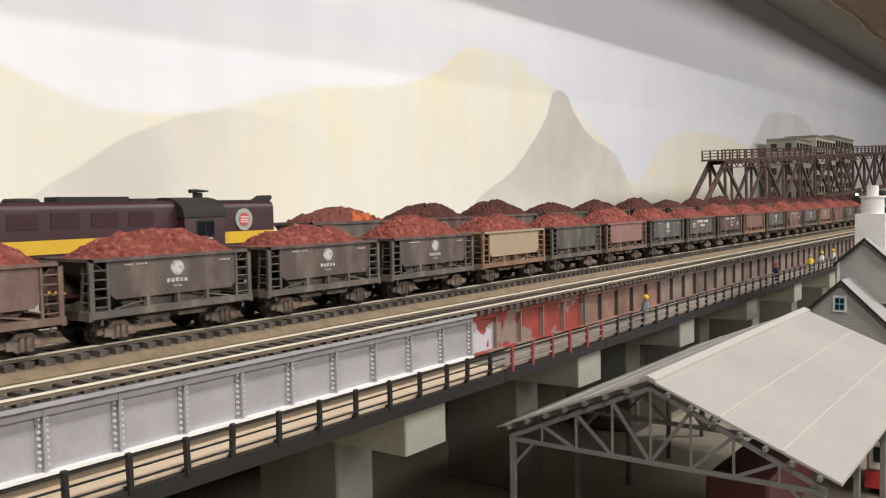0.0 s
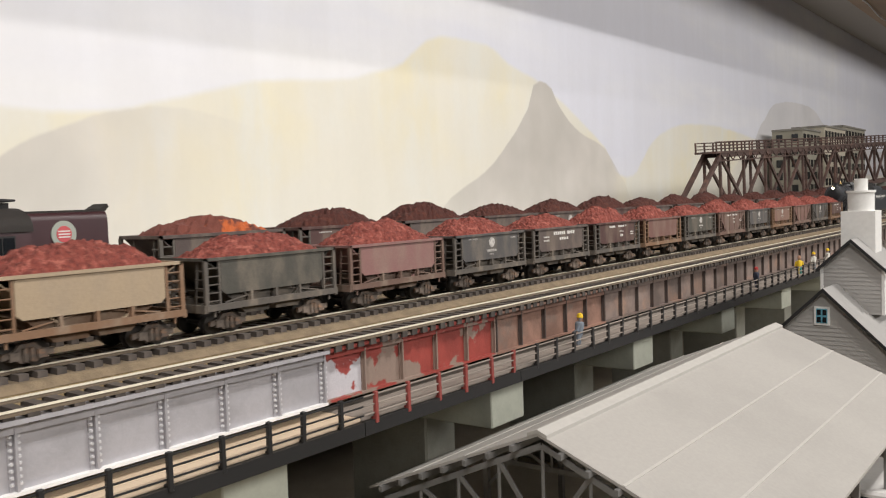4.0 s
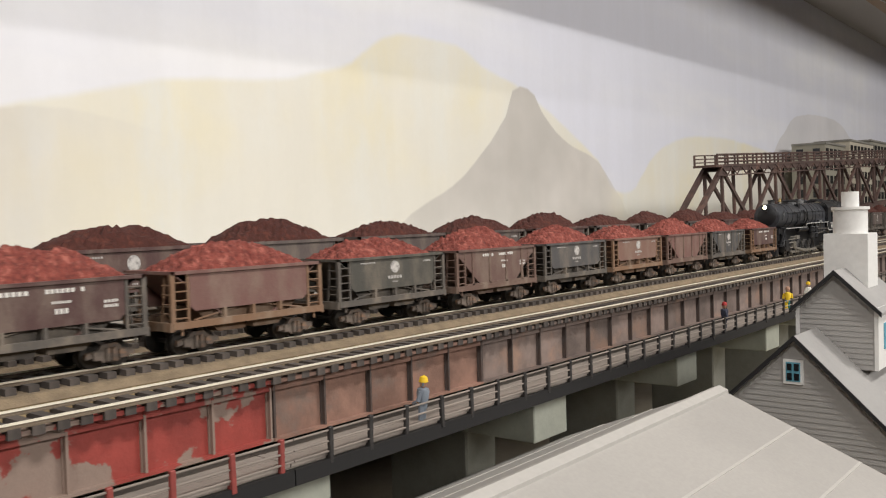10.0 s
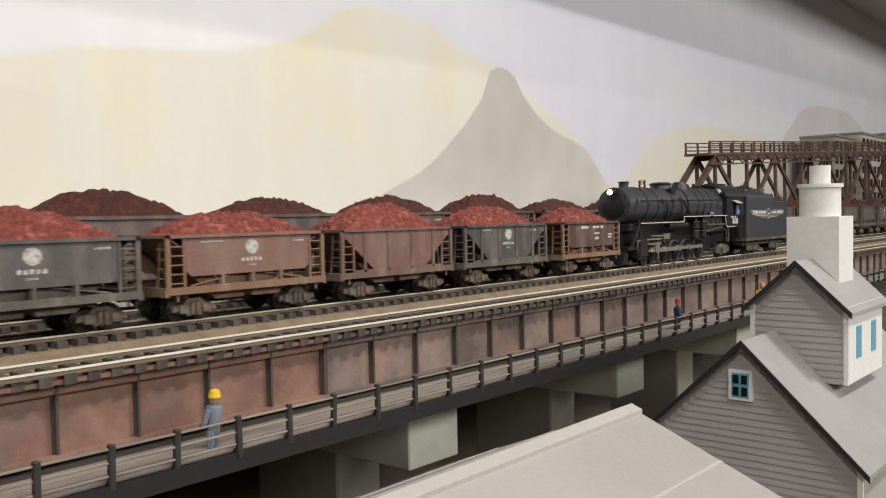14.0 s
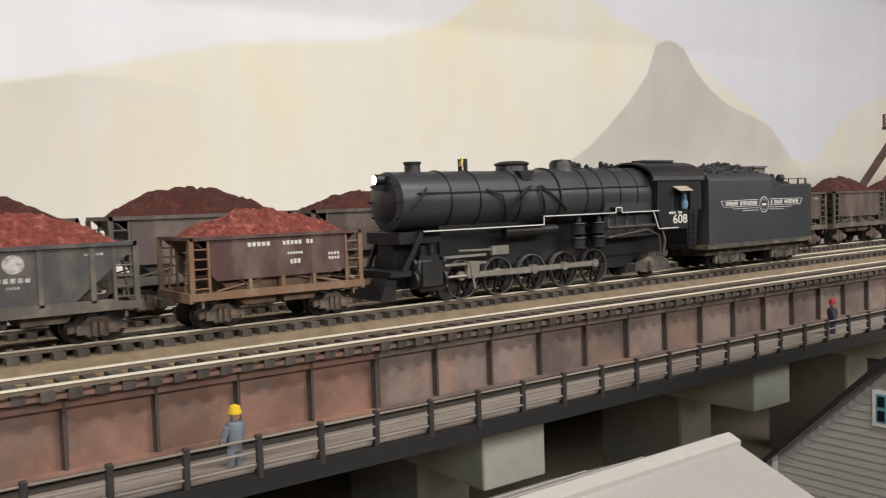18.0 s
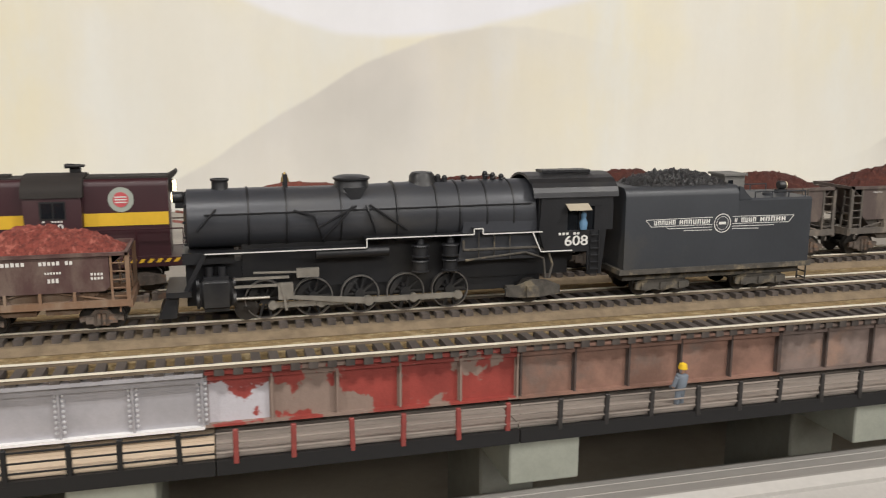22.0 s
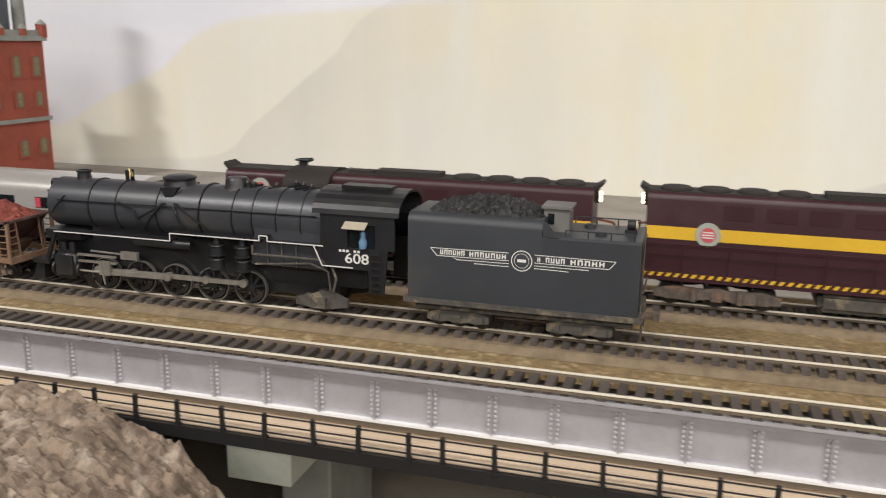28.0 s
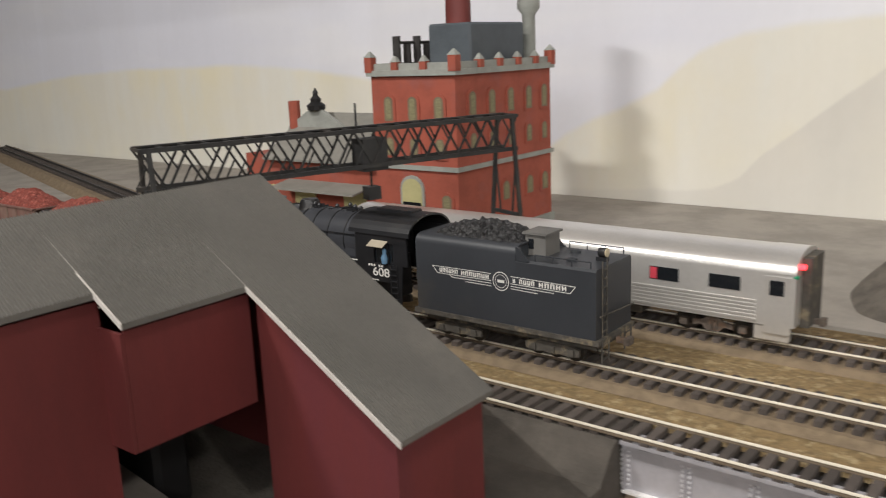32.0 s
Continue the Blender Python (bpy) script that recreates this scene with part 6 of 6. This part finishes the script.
slab(bm, [(0.275, 0.0140), (0.300, 0.0185), (0.300, 0.0170), (0.275, 0.0125)], "x", -0.962, -0.868)
part("dock_canopy", bm, ROOFGREY, wing)

# ---- gantry crane over the tracks ----
CRANEBLACK = worn("sooty_black_lattice", (0.040, 0.040, 0.040), 0.7, spot=(0.07, 0.06, 0.05), scale=90, rough=0.6, metal=0.2)
cr = thing("gantry_crane", "black lattice gantry crane spanning the tracks", "crane", pose(-0.7355, 0.0925, 0.0012, 0, 0, -18.0) @ Matrix.Diagonal((1, 1, 1.085, 1)))
H0, H1, SP = 0.0690, 0.0880, 0.118
for x in (-0.0075, 0.0075):
    for z, nm in ((H1, "top_chord"), (H0, "bottom_chord")):
        bm = B()
        box(bm, x - 0.0011, x + 0.0011, -SP, SP, z - 0.0011, z + 0.0011)
        part(nm, bm, CRANEBLACK, cr)
    n = 20
    for k in range(n):
        y0, y1 = -SP + 2 * SP * k / n, -SP + 2 * SP * (k + 1) / n
        bm = B()
        a, b = (H0, H1) if k % 2 else (H1, H0)
        bar(bm, (x, y0, a), (x, y1, b), 0.0011, 0.0011)
        bar(bm, (x, y0, b), (x, (y0 + y1) / 2, (a + b) / 2), 0.0008, 0.0008)
        part("lattice_brace", bm, CRANEBLACK, cr)
bm = B()
for k in range(21):
    y = -SP + 2 * SP * k / 20
    box(bm, -0.0085, 0.0085, y - 0.0006, y + 0.0006, H1 - 0.0006, H1 + 0.0010)
box(bm, -0.0085, -0.0050, -SP, SP, H1 + 0.0008, H1 + 0.0014)
part("walkway_grating", bm, CRANEBLACK, cr)
for y, foot in ((-SP + 0.004, -0.0140), (SP - 0.004, -0.0209)):
    for x in (-1, 1):
        bm = B()
        bar(bm, (x * 0.0075, y, H1), (x * 0.0200, y, foot + 0.004), 0.0022, 0.0022)
        bar(bm, (x * 0.0105, y, 0.062), (x * 0.0060, y, 0.030), 0.0010, 0.0010)
        part("leg", bm, CRANEBLACK, cr)
    bm = B()
    box(bm, -0.0240, 0.0240, y - 0.0022, y + 0.0022, foot, foot + 0.0045)
    box(bm, -0.0150, 0.0150, y - 0.0010, y + 0.0010, 0.0290, 0.0310)
    part("leg_beam", bm, CRANEBLACK, cr)
bm = B()
box(bm, -0.0070, 0.0070, 0.0060, 0.0220, 0.0660, 0.0830)
rod(bm, (0, 0.014, 0.0660), (0, 0.014, 0.0540), 0.0008, 6)
box(bm, -0.0040, 0.0040, 0.0100, 0.0180, 0.0500, 0.0570)
rod(bm, (0, 0.0060, 0.0880), (0, 0.0060, 0.1020), 0.0007, 6)
part("trolley", bm, CRANEBLACK, cr)

# ---- open shed with roof trusses ----
SHEDROOF = worn("matt_pale_grey_card_roof", (0.40, 0.38, 0.355), 0.9, scale=14, rough=0.8, bump=0.08)
SHEDSTEEL = worn("grey_painted_truss_steel", (0.22, 0.215, 0.21), 0.85, scale=80, rough=0.55, metal=0.2)
SEAM = plain("pale_seam_strip", (0.47, 0.45, 0.42), 0.7)
shed = thing("open_shed", "open steel shed with a pale grey gable roof", "shed")
RY, RZ, EY, EZ = -0.0750, -0.0275, 0.0815, -0.0335
for s in (-1, 1):
    bm = B()
    slab(bm, [(RY, RZ), (RY + s * EY, RZ + EZ), (RY + s * EY, RZ + EZ - 0.0012), (RY, RZ - 0.0012)], "x", 0.026, 0.3070)
    sheet = part("roof_sheet", bm, SHEDROOF, shed)
    for f in (0.40, 0.72):
        bm = B()
        y, z = RY + s * EY * f, RZ + EZ * f
        slab(bm, [(y - 0.0005, z + 0.0003 + 0.0005 * s * EZ / EY * -1), (y + 0.0005, z + 0.0003 + 0.0005 * s * EZ / EY), (y + 0.0005, z - 0.0004), (y - 0.0005, z - 0.0004)], "x", 0.0262, 0.3068)
        part("seam", bm, SEAM, sheet)
    for f in (0.12, 0.25, 0.38, 0.51, 0.64, 0.77, 0.90):
        bm = B()
        y, z = RY + s * EY * f, RZ + EZ * f - 0.0024
        box(bm, 0.0235, 0.3050, y - 0.0008, y + 0.0008, z - 0.0012, z + 0.0010)
        part("purlin", bm, SHEDSTEEL, shed)
    bm = B()
    slab(bm, [(RY, RZ + 0.0014), (RY + s * 0.004, RZ + 0.0014 + EZ * 0.049), (RY + s * 0.004, RZ + EZ * 0.049), (RY, RZ)], "x", 0.0255, 0.3075)
    part("ridge_strip", bm, SEAM, shed)


def shed_truss(x):
    bm = B()
    zt, zb = RZ - 0.0052, RZ + EZ - 0.0080
    f = lambda t: (x, RY + t * (EY - 0.006), zt + abs(t) * EZ)
    g = lambda t: (x, RY + t * (EY - 0.006), zb - 0.0010 + abs(t) * 0.0045)
    for s in (-1, 1):
        bar(bm, f(0), f(s), 0.0014, 0.0022)
    bar(bm, (x, RY - EY + 0.006, zb + 0.002), (x, RY + EY - 0.006, zb + 0.002), 0.0014, 0.0022)
    base = lambda t: (x, RY + t * (EY - 0.006), zb + 0.002)
    for t in (-0.75, -0.5, -0.25, 0.0, 0.25, 0.5, 0.75):
        rod(bm, f(t), base(t), 0.0007, 6)
    for a, b in ((-0.75, -0.5), (-0.5, -0.25), (-0.25, 0.0), (0.25, 0.0), (0.5, 0.25), (0.75, 0.5)):
        bar(bm, f(a), base(b), 0.0010, 0.0016)
    part("truss", bm, SHEDSTEEL, shed)
    for s in (-1, 1):
        y = RY + s * (EY - 0.008)
        bm = B()
        box(bm, x - 0.0013, x + 0.0013, y - 0.0013, y + 0.0013, FLOOR_Z, zb + 0.003)
        bar(bm, (x, y, zb - 0.012), (x, y - s * 0.012, zb + 0.001), 0.0010, 0.0014)
        part("post", bm, SHEDSTEEL, shed)


for x in (0.0290, 0.0990, 0.1690, 0.2370, 0.3035):
    shed_truss(x)
# maroon wagon parked under the shed
bm = B()
box(bm, 0.110, 0.200, -0.105, -0.072, FLOOR_Z + 0.008, FLOOR_Z + 0.036)
softened(bm, 0.0015)
wg = thing("parked_wagon", "dark maroon wagon body parked in the shed", "wagon")
part("body", bm, plain("dark_maroon_wagon", (0.11, 0.025, 0.03), 0.5), wg)
for x in (0.125, 0.185):
    bm = B()
    for y in (-0.101, -0.076):
        rod(bm, (x, y - 0.001, FLOOR_Z + 0.005), (x, y + 0.001, FLOOR_Z + 0.005), 0.005, 16)
    part("wheelset", bm, WHEELMETAL, wg)

# white delivery truck with a red side beside the shed
trk = thing("toy_truck", "small white model truck with red lower side", "truck")
bm = B()
box(bm, 0.228, 0.292, -0.160, -0.130, FLOOR_Z + 0.016, FLOOR_Z + 0.034)
softened(bm, 0.0015)
cabin = part("body", bm, plain("white_truck_paint", (0.72, 0.70, 0.68), 0.4), trk)
bm = B()
box(bm, 0.226, 0.293, -0.1605, -0.1295, FLOOR_Z + 0.006, FLOOR_Z + 0.0158)
part("lower_side", bm, plain("red_truck_paint", (0.42, 0.03, 0.035), 0.4), trk, "red lower side")
bm = B()
box(bm, 0.2274, 0.2279, -0.156, -0.134, FLOOR_Z + 0.022, FLOOR_Z + 0.031)
part("windscreen", bm, DARKGLASS, cabin, "dark windscreen")
bm = B()
box(bm, 0.233, 0.246, -0.1299, -0.1293, FLOOR_Z + 0.022, FLOOR_Z + 0.030)
part("side_window", bm, DARKGLASS, cabin, "dark side window")
for x in (0.240, 0.279):
    for y in (-0.1565, -0.1335):
        bm = B()
        rod(bm, (x, y - 0.0025, FLOOR_Z + 0.0062), (x, y + 0.0025, FLOOR_Z + 0.0062), 0.0062, 18)
        part("wheel", bm, BLACKSTEEL, trk, smooth=True)

# ---- clapboard house with cupola ----
CLAP = worn("pale_grey_clapboard", (0.40, 0.385, 0.37), 0.92, scale=30, rough=0.75, bump=0.06)
HROOF = worn("flat_grey_shingle_roof", (0.33, 0.32, 0.31), 0.88, scale=30, rough=0.85, bump=0.2)
HWHITE = plain("bright_white_card", (0.80, 0.79, 0.77), 0.6)
TRIMBLUE = plain("blue_window_trim", (0.12, 0.35, 0.46), 0.6)
EDGEBLACK = plain("black_roof_edge", (0.015, 0.015, 0.016), 0.7)
house = thing("clapboard_house", "pale grey clapboard house with white cupola and stack", "house", pose(-0.0095, -0.0050, -0.0015))


def clap_gable(parent, x0, x1, yc, half, zt, drop, zb, over):
    """A gabled block, its ridge along x; boards on the end that looks to -x."""
    ze = zt - drop
    k = drop / half
    bm = B()
    slab(bm, [(yc - half, zb), (yc + half, zb), (yc + half, ze - 0.002), (yc, zt - 0.002), (yc - half, ze - 0.002)], "x", x0 + 0.0008, x1)
    core = part("wall", bm, CLAP, parent)
    z = zb
    board = B()
    while z < zt - 0.006:
        lim = half if z + 0.0028 < ze else max(0.0, (zt - 0.0034 - z - 0.0028) / k)
        if lim > 0.001:
            slab(board, [(x0 + 0.0001, z), (x0 + 0.0008, z), (x0 + 0.0008, z + 0.0029), (x0 + 0.0005, z + 0.0029)], "y", yc - lim, yc + lim)
        z += 0.0029
    part("clapboard", board, CLAP, core, kind="stuff")
    for s in (-1, 1):
        bm = B()
        h2 = half + over
        slab(bm, [(yc, zt), (yc + s * h2, zt - k * h2), (yc + s * h2, zt - k * h2 - 0.0016), (yc, zt - 0.0016)], "x", x0 - 0.0035, x1 + 0.003)
        rf = part("roof_side", bm, HROOF, parent)
        bm = B()
        slab(bm, [(yc, zt + 0.0003), (yc + s * (h2 + 0.0004), zt + 0.0003 - k * h2), (yc + s * (h2 + 0.0004), zt - k * h2 - 0.0022), (yc, zt - 0.0024)], "x", x0 - 0.0042, x0 - 0.0035)
        part("bargeboard", bm, EDGEBLACK, rf, "black roof edge")
        bm = B()
        box(bm, x0 - 0.0003, x0 + 0.0010, yc + s * half - 0.0010, yc + s * half + 0.0010, zb, ze - 0.001)
        part("corner_board", bm, HWHITE, core)
    return core


def house_window(parent, x, y, z, w, h):
    bm = B()
    box(bm, x - 0.0010, x + 0.0005, y - w / 2 - 0.0014, y + w / 2 + 0.0014, z - h / 2 - 0.0014, z + h / 2 + 0.0014)
    fr = part("window", bm, HWHITE, parent, "white window surround")
    bm = B()
    box(bm, x - 0.0013, x - 0.0010, y - w / 2, y + w / 2, z - h / 2, z + h / 2)
    part("sash", bm, TRIMBLUE, fr, "blue sash")
    for a in (-1, 1):
        for b in (-1, 1):
            bm = B()
            box(bm, x - 0.0016, x - 0.0013, y + a * w / 4 - w * 0.17, y + a * w / 4 + w * 0.17, z + b * h / 4 - h * 0.18, z + b * h / 4 + h * 0.18)
            part("pane", bm, DARKGLASS, fr)


core = clap_gable(house, 0.3980, 0.5600, -0.0785, 0.0450, -0.0115, 0.0440, FLOOR_Z + 0.0015, 0.004)
house_window(core, 0.3980, -0.0772, -0.0305, 0.0072, 0.0100)
cup = clap_gable(house, 0.4340, 0.4900, -0.0885, 0.0200, 0.0200, 0.0190, -0.0330, 0.0030)
# white sheet over the grey wall: front light painted onto this side
bm = B()
box(bm, 0.4345, 0.4895, -0.1092, -0.1086, -0.0330, 0.0005)
side = part("white_side", bm, HWHITE, cup, "side wall whitened for the light from the front")
for x in (0.4500, 0.4740):
    bm = B()
    box(bm, x - 0.0035, x + 0.0035, -0.1096, -0.1092, -0.0230, -0.0090)
    part("side_window", bm, TRIMBLUE, side, "blue side window")
bm = B()
box(bm, 0.4540, 0.4760, -0.1000, -0.0770, 0.0080, 0.0390)
stack = part("stack_base", bm, HWHITE, house, "white stack base")
bm = B()
lathe(bm, [(0.0090, 0.0385), (0.0090, 0.0520), (0.0100, 0.0524), (0.0100, 0.0540), (0.0046, 0.0540), (0.0046, 0.0625), (0.0010, 0.0626)], 24, at=(0.4650, -0.0885, 0))
part("stack_pipe", bm, HWHITE, stack, "white round stack", True)

# ---- truss bridge with a deck above, and town buildings far behind ----
TRUSSBROWN = worn("dark_brown_truss_steel", (0.10, 0.060, 0.050), 0.7, spot=(0.16, 0.09, 0.07), scale=70, rough=0.7)
tb = thing("truss_bridge", "dark brown truss bridge with a railed top walkway", "truss bridge", pose(1.193, 0.2915, 0.0, 0, -2.6, -5.0) @ Matrix.Diagonal((1.07, 1.0, 1.0, 1)))
LB, ZT2, ZB2 = 1.25, 0.1150, 0.0250
for y in (-0.014, 0.014):
    for z, nm in ((ZT2, "top_chord"), (ZB2, "bottom_chord")):
        bm = B()
        box(bm, 0.02 if z == ZT2 else -0.085, LB, y - 0.0035, y + 0.0035, z - 0.0035, z + 0.0035)
        part(nm, bm, TRUSSBROWN, tb)
    bm = B()
    bar(bm, (0.02, y, ZT2), (-0.085, y, ZB2), 0.006, 0.007)
    part("end_post", bm, TRUSSBROWN, tb)
    k = 0
    x = 0.02
    while x < LB - 0.09:
        bm = B()
        bar(bm, (x, y, ZT2), (x, y, ZB2), 0.0040, 0.0045)
        part("vertical", bm, TRUSSBROWN, tb)
        bm = B()
        a, b = (x, x + 0.09) if k % 2 == 0 else (x + 0.09, x)
        bar(bm, (a, y, ZT2), (b, y, ZB2), 0.0040, 0.0055)
        part("diagonal", bm, TRUSSBROWN, tb)
        x += 0.09
        k += 1
bm = B()
box(bm, -0.004, LB, -0.019, 0.019, ZT2 + 0.0035, ZT2 + 0.0070)
part("deck", bm, TRUSSBROWN, tb)
bm = B()
k = 0
x = 0.0
while x < LB - 0.03:
    bar(bm, (x, -0.0185, ZT2 - 0.0090), (x + 0.015, -0.0185, ZT2 + 0.0030), 0.0014, 0.0014)
    bar(bm, (x + 0.015, -0.0185, ZT2 + 0.0030), (x + 0.030, -0.0185, ZT2 - 0.0090), 0.0014, 0.0014)
    x += 0.03
box(bm, 0.0, LB, -0.0192, -0.0178, ZT2 - 0.0105, ZT2 - 0.0085)
part("lattice_girder", bm, TRUSSBROWN, tb)
for y in (-0.0185, 0.0185):
    for z in (0.1265, 0.1320, 0.1375):
        bm = B()
        rod(bm, (0.0, y, z), (LB, y, z), 0.0009, 6)
        part("guard_rail", bm, TRUSSBROWN, tb)
    x = 0.0
    while x < LB:
        bm = B()
        box(bm, x - 0.0012, x + 0.0012, y - 0.0012, y + 0.0012, ZT2 + 0.007, 0.1382)
        part("railing_post", bm, TRUSSBROWN, tb)
        x += 0.0315
for x in (-0.075, 0.42, 0.90):
    bm = B()
    box(bm, x - 0.008, x + 0.008, -0.020, 0.020, -0.09, ZB2 - 0.0036)
    part("bridge_pillar", bm, CONCRETE_DARK, tb)
OLIVEWALL = worn("olive_grey_plaster", (0.33, 0.31, 0.25), 0.85, scale=20, rough=0.85)
CREAMWALL = worn("cream_plaster", (0.55, 0.50, 0.40), 0.88, scale=20, rough=0.85)


def town_house(label, x0, x1, y0, y1, z1, mat, floors, cols):
    h = thing("town_building", label, "building", group="town buildings before the backdrop")
    bm = B()
    box(bm, x0, x1, y0, y1, -0.0209, z1)
    walls = part("wall", bm, mat, h)
    bm = B()
    box(bm, x0 - 0.003, x1 + 0.003, y0 - 0.003, y1, z1, z1 + 0.005)
    part("roof", bm, ROOFGREY, h)
    for f in range(floors):
        z = z1 - 0.010 - f * 0.034
        for k in range(cols):
            bm = B()
            x = x0 + (x1 - x0) * (k + 0.5) / cols
            w = (x1 - x0) / cols * 0.30
            box(bm, x - w, x + w, y0 - 0.0015, y0 + 0.001, z - 0.020, z)
            part("window", bm, DARKGLASS, walls, "dark window")
        for k in range(2):
            bm = B()
            y = y0 + (y1 - y0) * (k + 0.5) / 2
            box(bm, x0 - 0.0015, x0 + 0.001, y - 0.008, y + 0.008, z - 0.020, z)
            part("side_window", bm, DARKGLASS, walls)
    return h


town_house("olive-grey flat-roofed town building with dark windows", 2.18, 2.36, 0.395, 0.475, 0.212, OLIVEWALL, 5, 5)
town_house("cream flat-roofed town building with dark windows", 2.37, 2.62, 0.385, 0.475, 0.228, CREAMWALL, 6, 7)
town_house("olive-grey flat-roofed town building with dark windows", 2.63, 2.95, 0.395, 0.475, 0.242, OLIVEWALL, 6, 8)

# ---- painted figurines on the walkway ----
SKIN, DENIM, HELMET, REDCLOTH, NAVY, YELLOWCLOTH, WHITECLOTH, TEAL = (plain(n, c, 0.7) for n, c in (("tan_figurine_paint", (0.42, 0.24, 0.16)), ("grey_blue_figurine_paint", (0.19, 0.22, 0.26)), ("yellow_helmet_paint", (0.80, 0.52, 0.02)), ("red_figurine_paint", (0.38, 0.03, 0.03)), ("navy_figurine_paint", (0.03, 0.035, 0.06)), ("yellow_figurine_paint", (0.85, 0.58, 0.03)), ("white_figurine_paint", (0.7, 0.68, 0.62)), ("teal_figurine_paint", (0.05, 0.28, 0.26))))


def figurine(label, x, y, z, turn, paints, lean=0):
    """A tiny cast figurine in one mesh with painted zones."""
    bm = B()
    zones = []

    def zone(mat_index, before):
        for f in list(bm.faces)[before:]:
            f.material_index = mat_index
    n = 0
    for s in (-1, 1):
        rod(bm, (s * 0.0012, 0, 0), (s * 0.0010, 0, 0.0088), 0.0011, 8, 0.0013)
        box(bm, s * 0.0012 - 0.0010, s * 0.0012 + 0.0010, -0.0024, 0.0012, 0, 0.0010)
    zone(0, n)
    n = len(bm.faces)
    lathe(bm, [(0.0019, 0.0082), (0.0021, 0.0105), (0.0026, 0.0145), (0.0022, 0.0158), (0.0008, 0.0162)], 12)
    for s in (-1, 1):
        rod(bm, (s * 0.0027, 0, 0.0150), (s * 0.0034, -0.0008, 0.0112), 0.0009, 7)
        rod(bm, (s * 0.0034, -0.0008, 0.0112), (s * 0.0022, -0.0028, 0.0100), 0.0008, 7)
    zone(1, n)
    n = len(bm.faces)
    lathe(bm, [(0.0006, 0.0158), (0.0013, 0.0168), (0.0015, 0.0182), (0.0012, 0.0192)], 12)
    zone(2, n)
    n = len(bm.faces)
    lathe(bm, [(0.0019, 0.0184), (0.0018, 0.0190), (0.0014, 0.0203), (0.0004, 0.0208)], 12)
    zone(3, n)
    me = meshed("figurine", bm, paints[0], True)
    for m in paints[1:]:
        me.materials.append(m)
    ob = tagged(new("figurine", me), label, "figurine", "painted workers on the walkway")
    ob.matrix_basis = pose(x, y, z, lean, 0, turn)
    return ob


DECK = -0.0288
figurine("painted worker figurine in grey with a yellow helmet", 0.1815, -0.0070, DECK, 200, (DENIM, DENIM, SKIN, HELMET), -4)
figurine("painted figurine in navy with a red cap", 0.4890, -0.0068, DECK, 30, (NAVY, NAVY, SKIN, REDCLOTH))
figurine("painted figurine in a yellow shirt on the walkway", 0.6180, -0.0068, DECK, 120, (TEAL, YELLOWCLOTH, SKIN, SKIN))
figurine("painted figurine in white with a yellow cap", 0.6700, -0.0068, DECK, 160, (DENIM, WHITECLOTH, SKIN, HELMET))
figurine("painted figurine in white with a yellow cap", 0.7250, -0.0068, DECK, 210, (DENIM, WHITECLOTH, SKIN, HELMET))


# ---- the moving train ----
HEAD = [(0, 1.2205), (2, 1.132), (4, 1.044), (6, 0.9563), (7.5, 0.888), (9, 0.8174), (10.5, 0.739), (12, 0.657), (14.5, 0.500), (17, 0.339), (18, 0.272), (19, 0.207), (21, 0.0625), (23, -0.0845), (24.5, -0.2085), (26.5, -0.3725), (27.3, -0.438), (28, -0.4975), (28.5, -0.538), (29.5, -0.625), (30.5, -0.709), (31.2, -0.771), (32, -0.8385)]


def head_at(t):
    return float(np.interp(t, [a for a, _ in HEAD], [b for _, b in HEAD]))


def motions():
    for ob, dx in moving:
        walk(ob, [(t, pose(x + dx, T2, TOP2)) for t, x in HEAD])
    # wheels roll and rods follow the cranks
    times = [32.0 * i / 240 for i in range(241)]
    turns = [(t, -(HEAD[0][1] - head_at(t)) / DRIVER_R) for t in times]
    for w, x in zip(wheelsets, DRIVERS):
        walk(w, [(t, pose(x, 0, DRIVER_R, 0, math.degrees(a), 0)) for t, a in turns])
    fine = [32.0 * i / 460 for i in range(461)]
    for w, r in rolling:
        x, y, z = w.location
        walk(w, [(t, pose(x, y, z, 0, -math.degrees((HEAD[0][1] - head_at(t)) / r), 0)) for t in fine])
    for r, s in rods:
        q = 0.0 if s < 0 else math.pi / 2
        walk(r, [(t, pose(0.0735 + CRANK * math.cos(a), 0, DRIVER_R - CRANK * math.sin(a))) for t, a in turns])
    for m, s in mains:
        rows, slides = [], []
        for t, a in turns:
            px, pz = 0.0735 + CRANK * math.cos(a), DRIVER_R - CRANK * math.sin(a)
            cx = px - math.sqrt(0.034 ** 2 - (pz - 0.0098) ** 2)
            rows.append((t, pose(cx, 0, 0.0098, 0, math.degrees(math.asin((0.0098 - pz) / 0.034)), 0)))
            slides.append((t, pose(cx, 0, 0.0110)))
        walk(m, rows)
        walk([h for h, q in heads if q == s][0], slides)


motions()
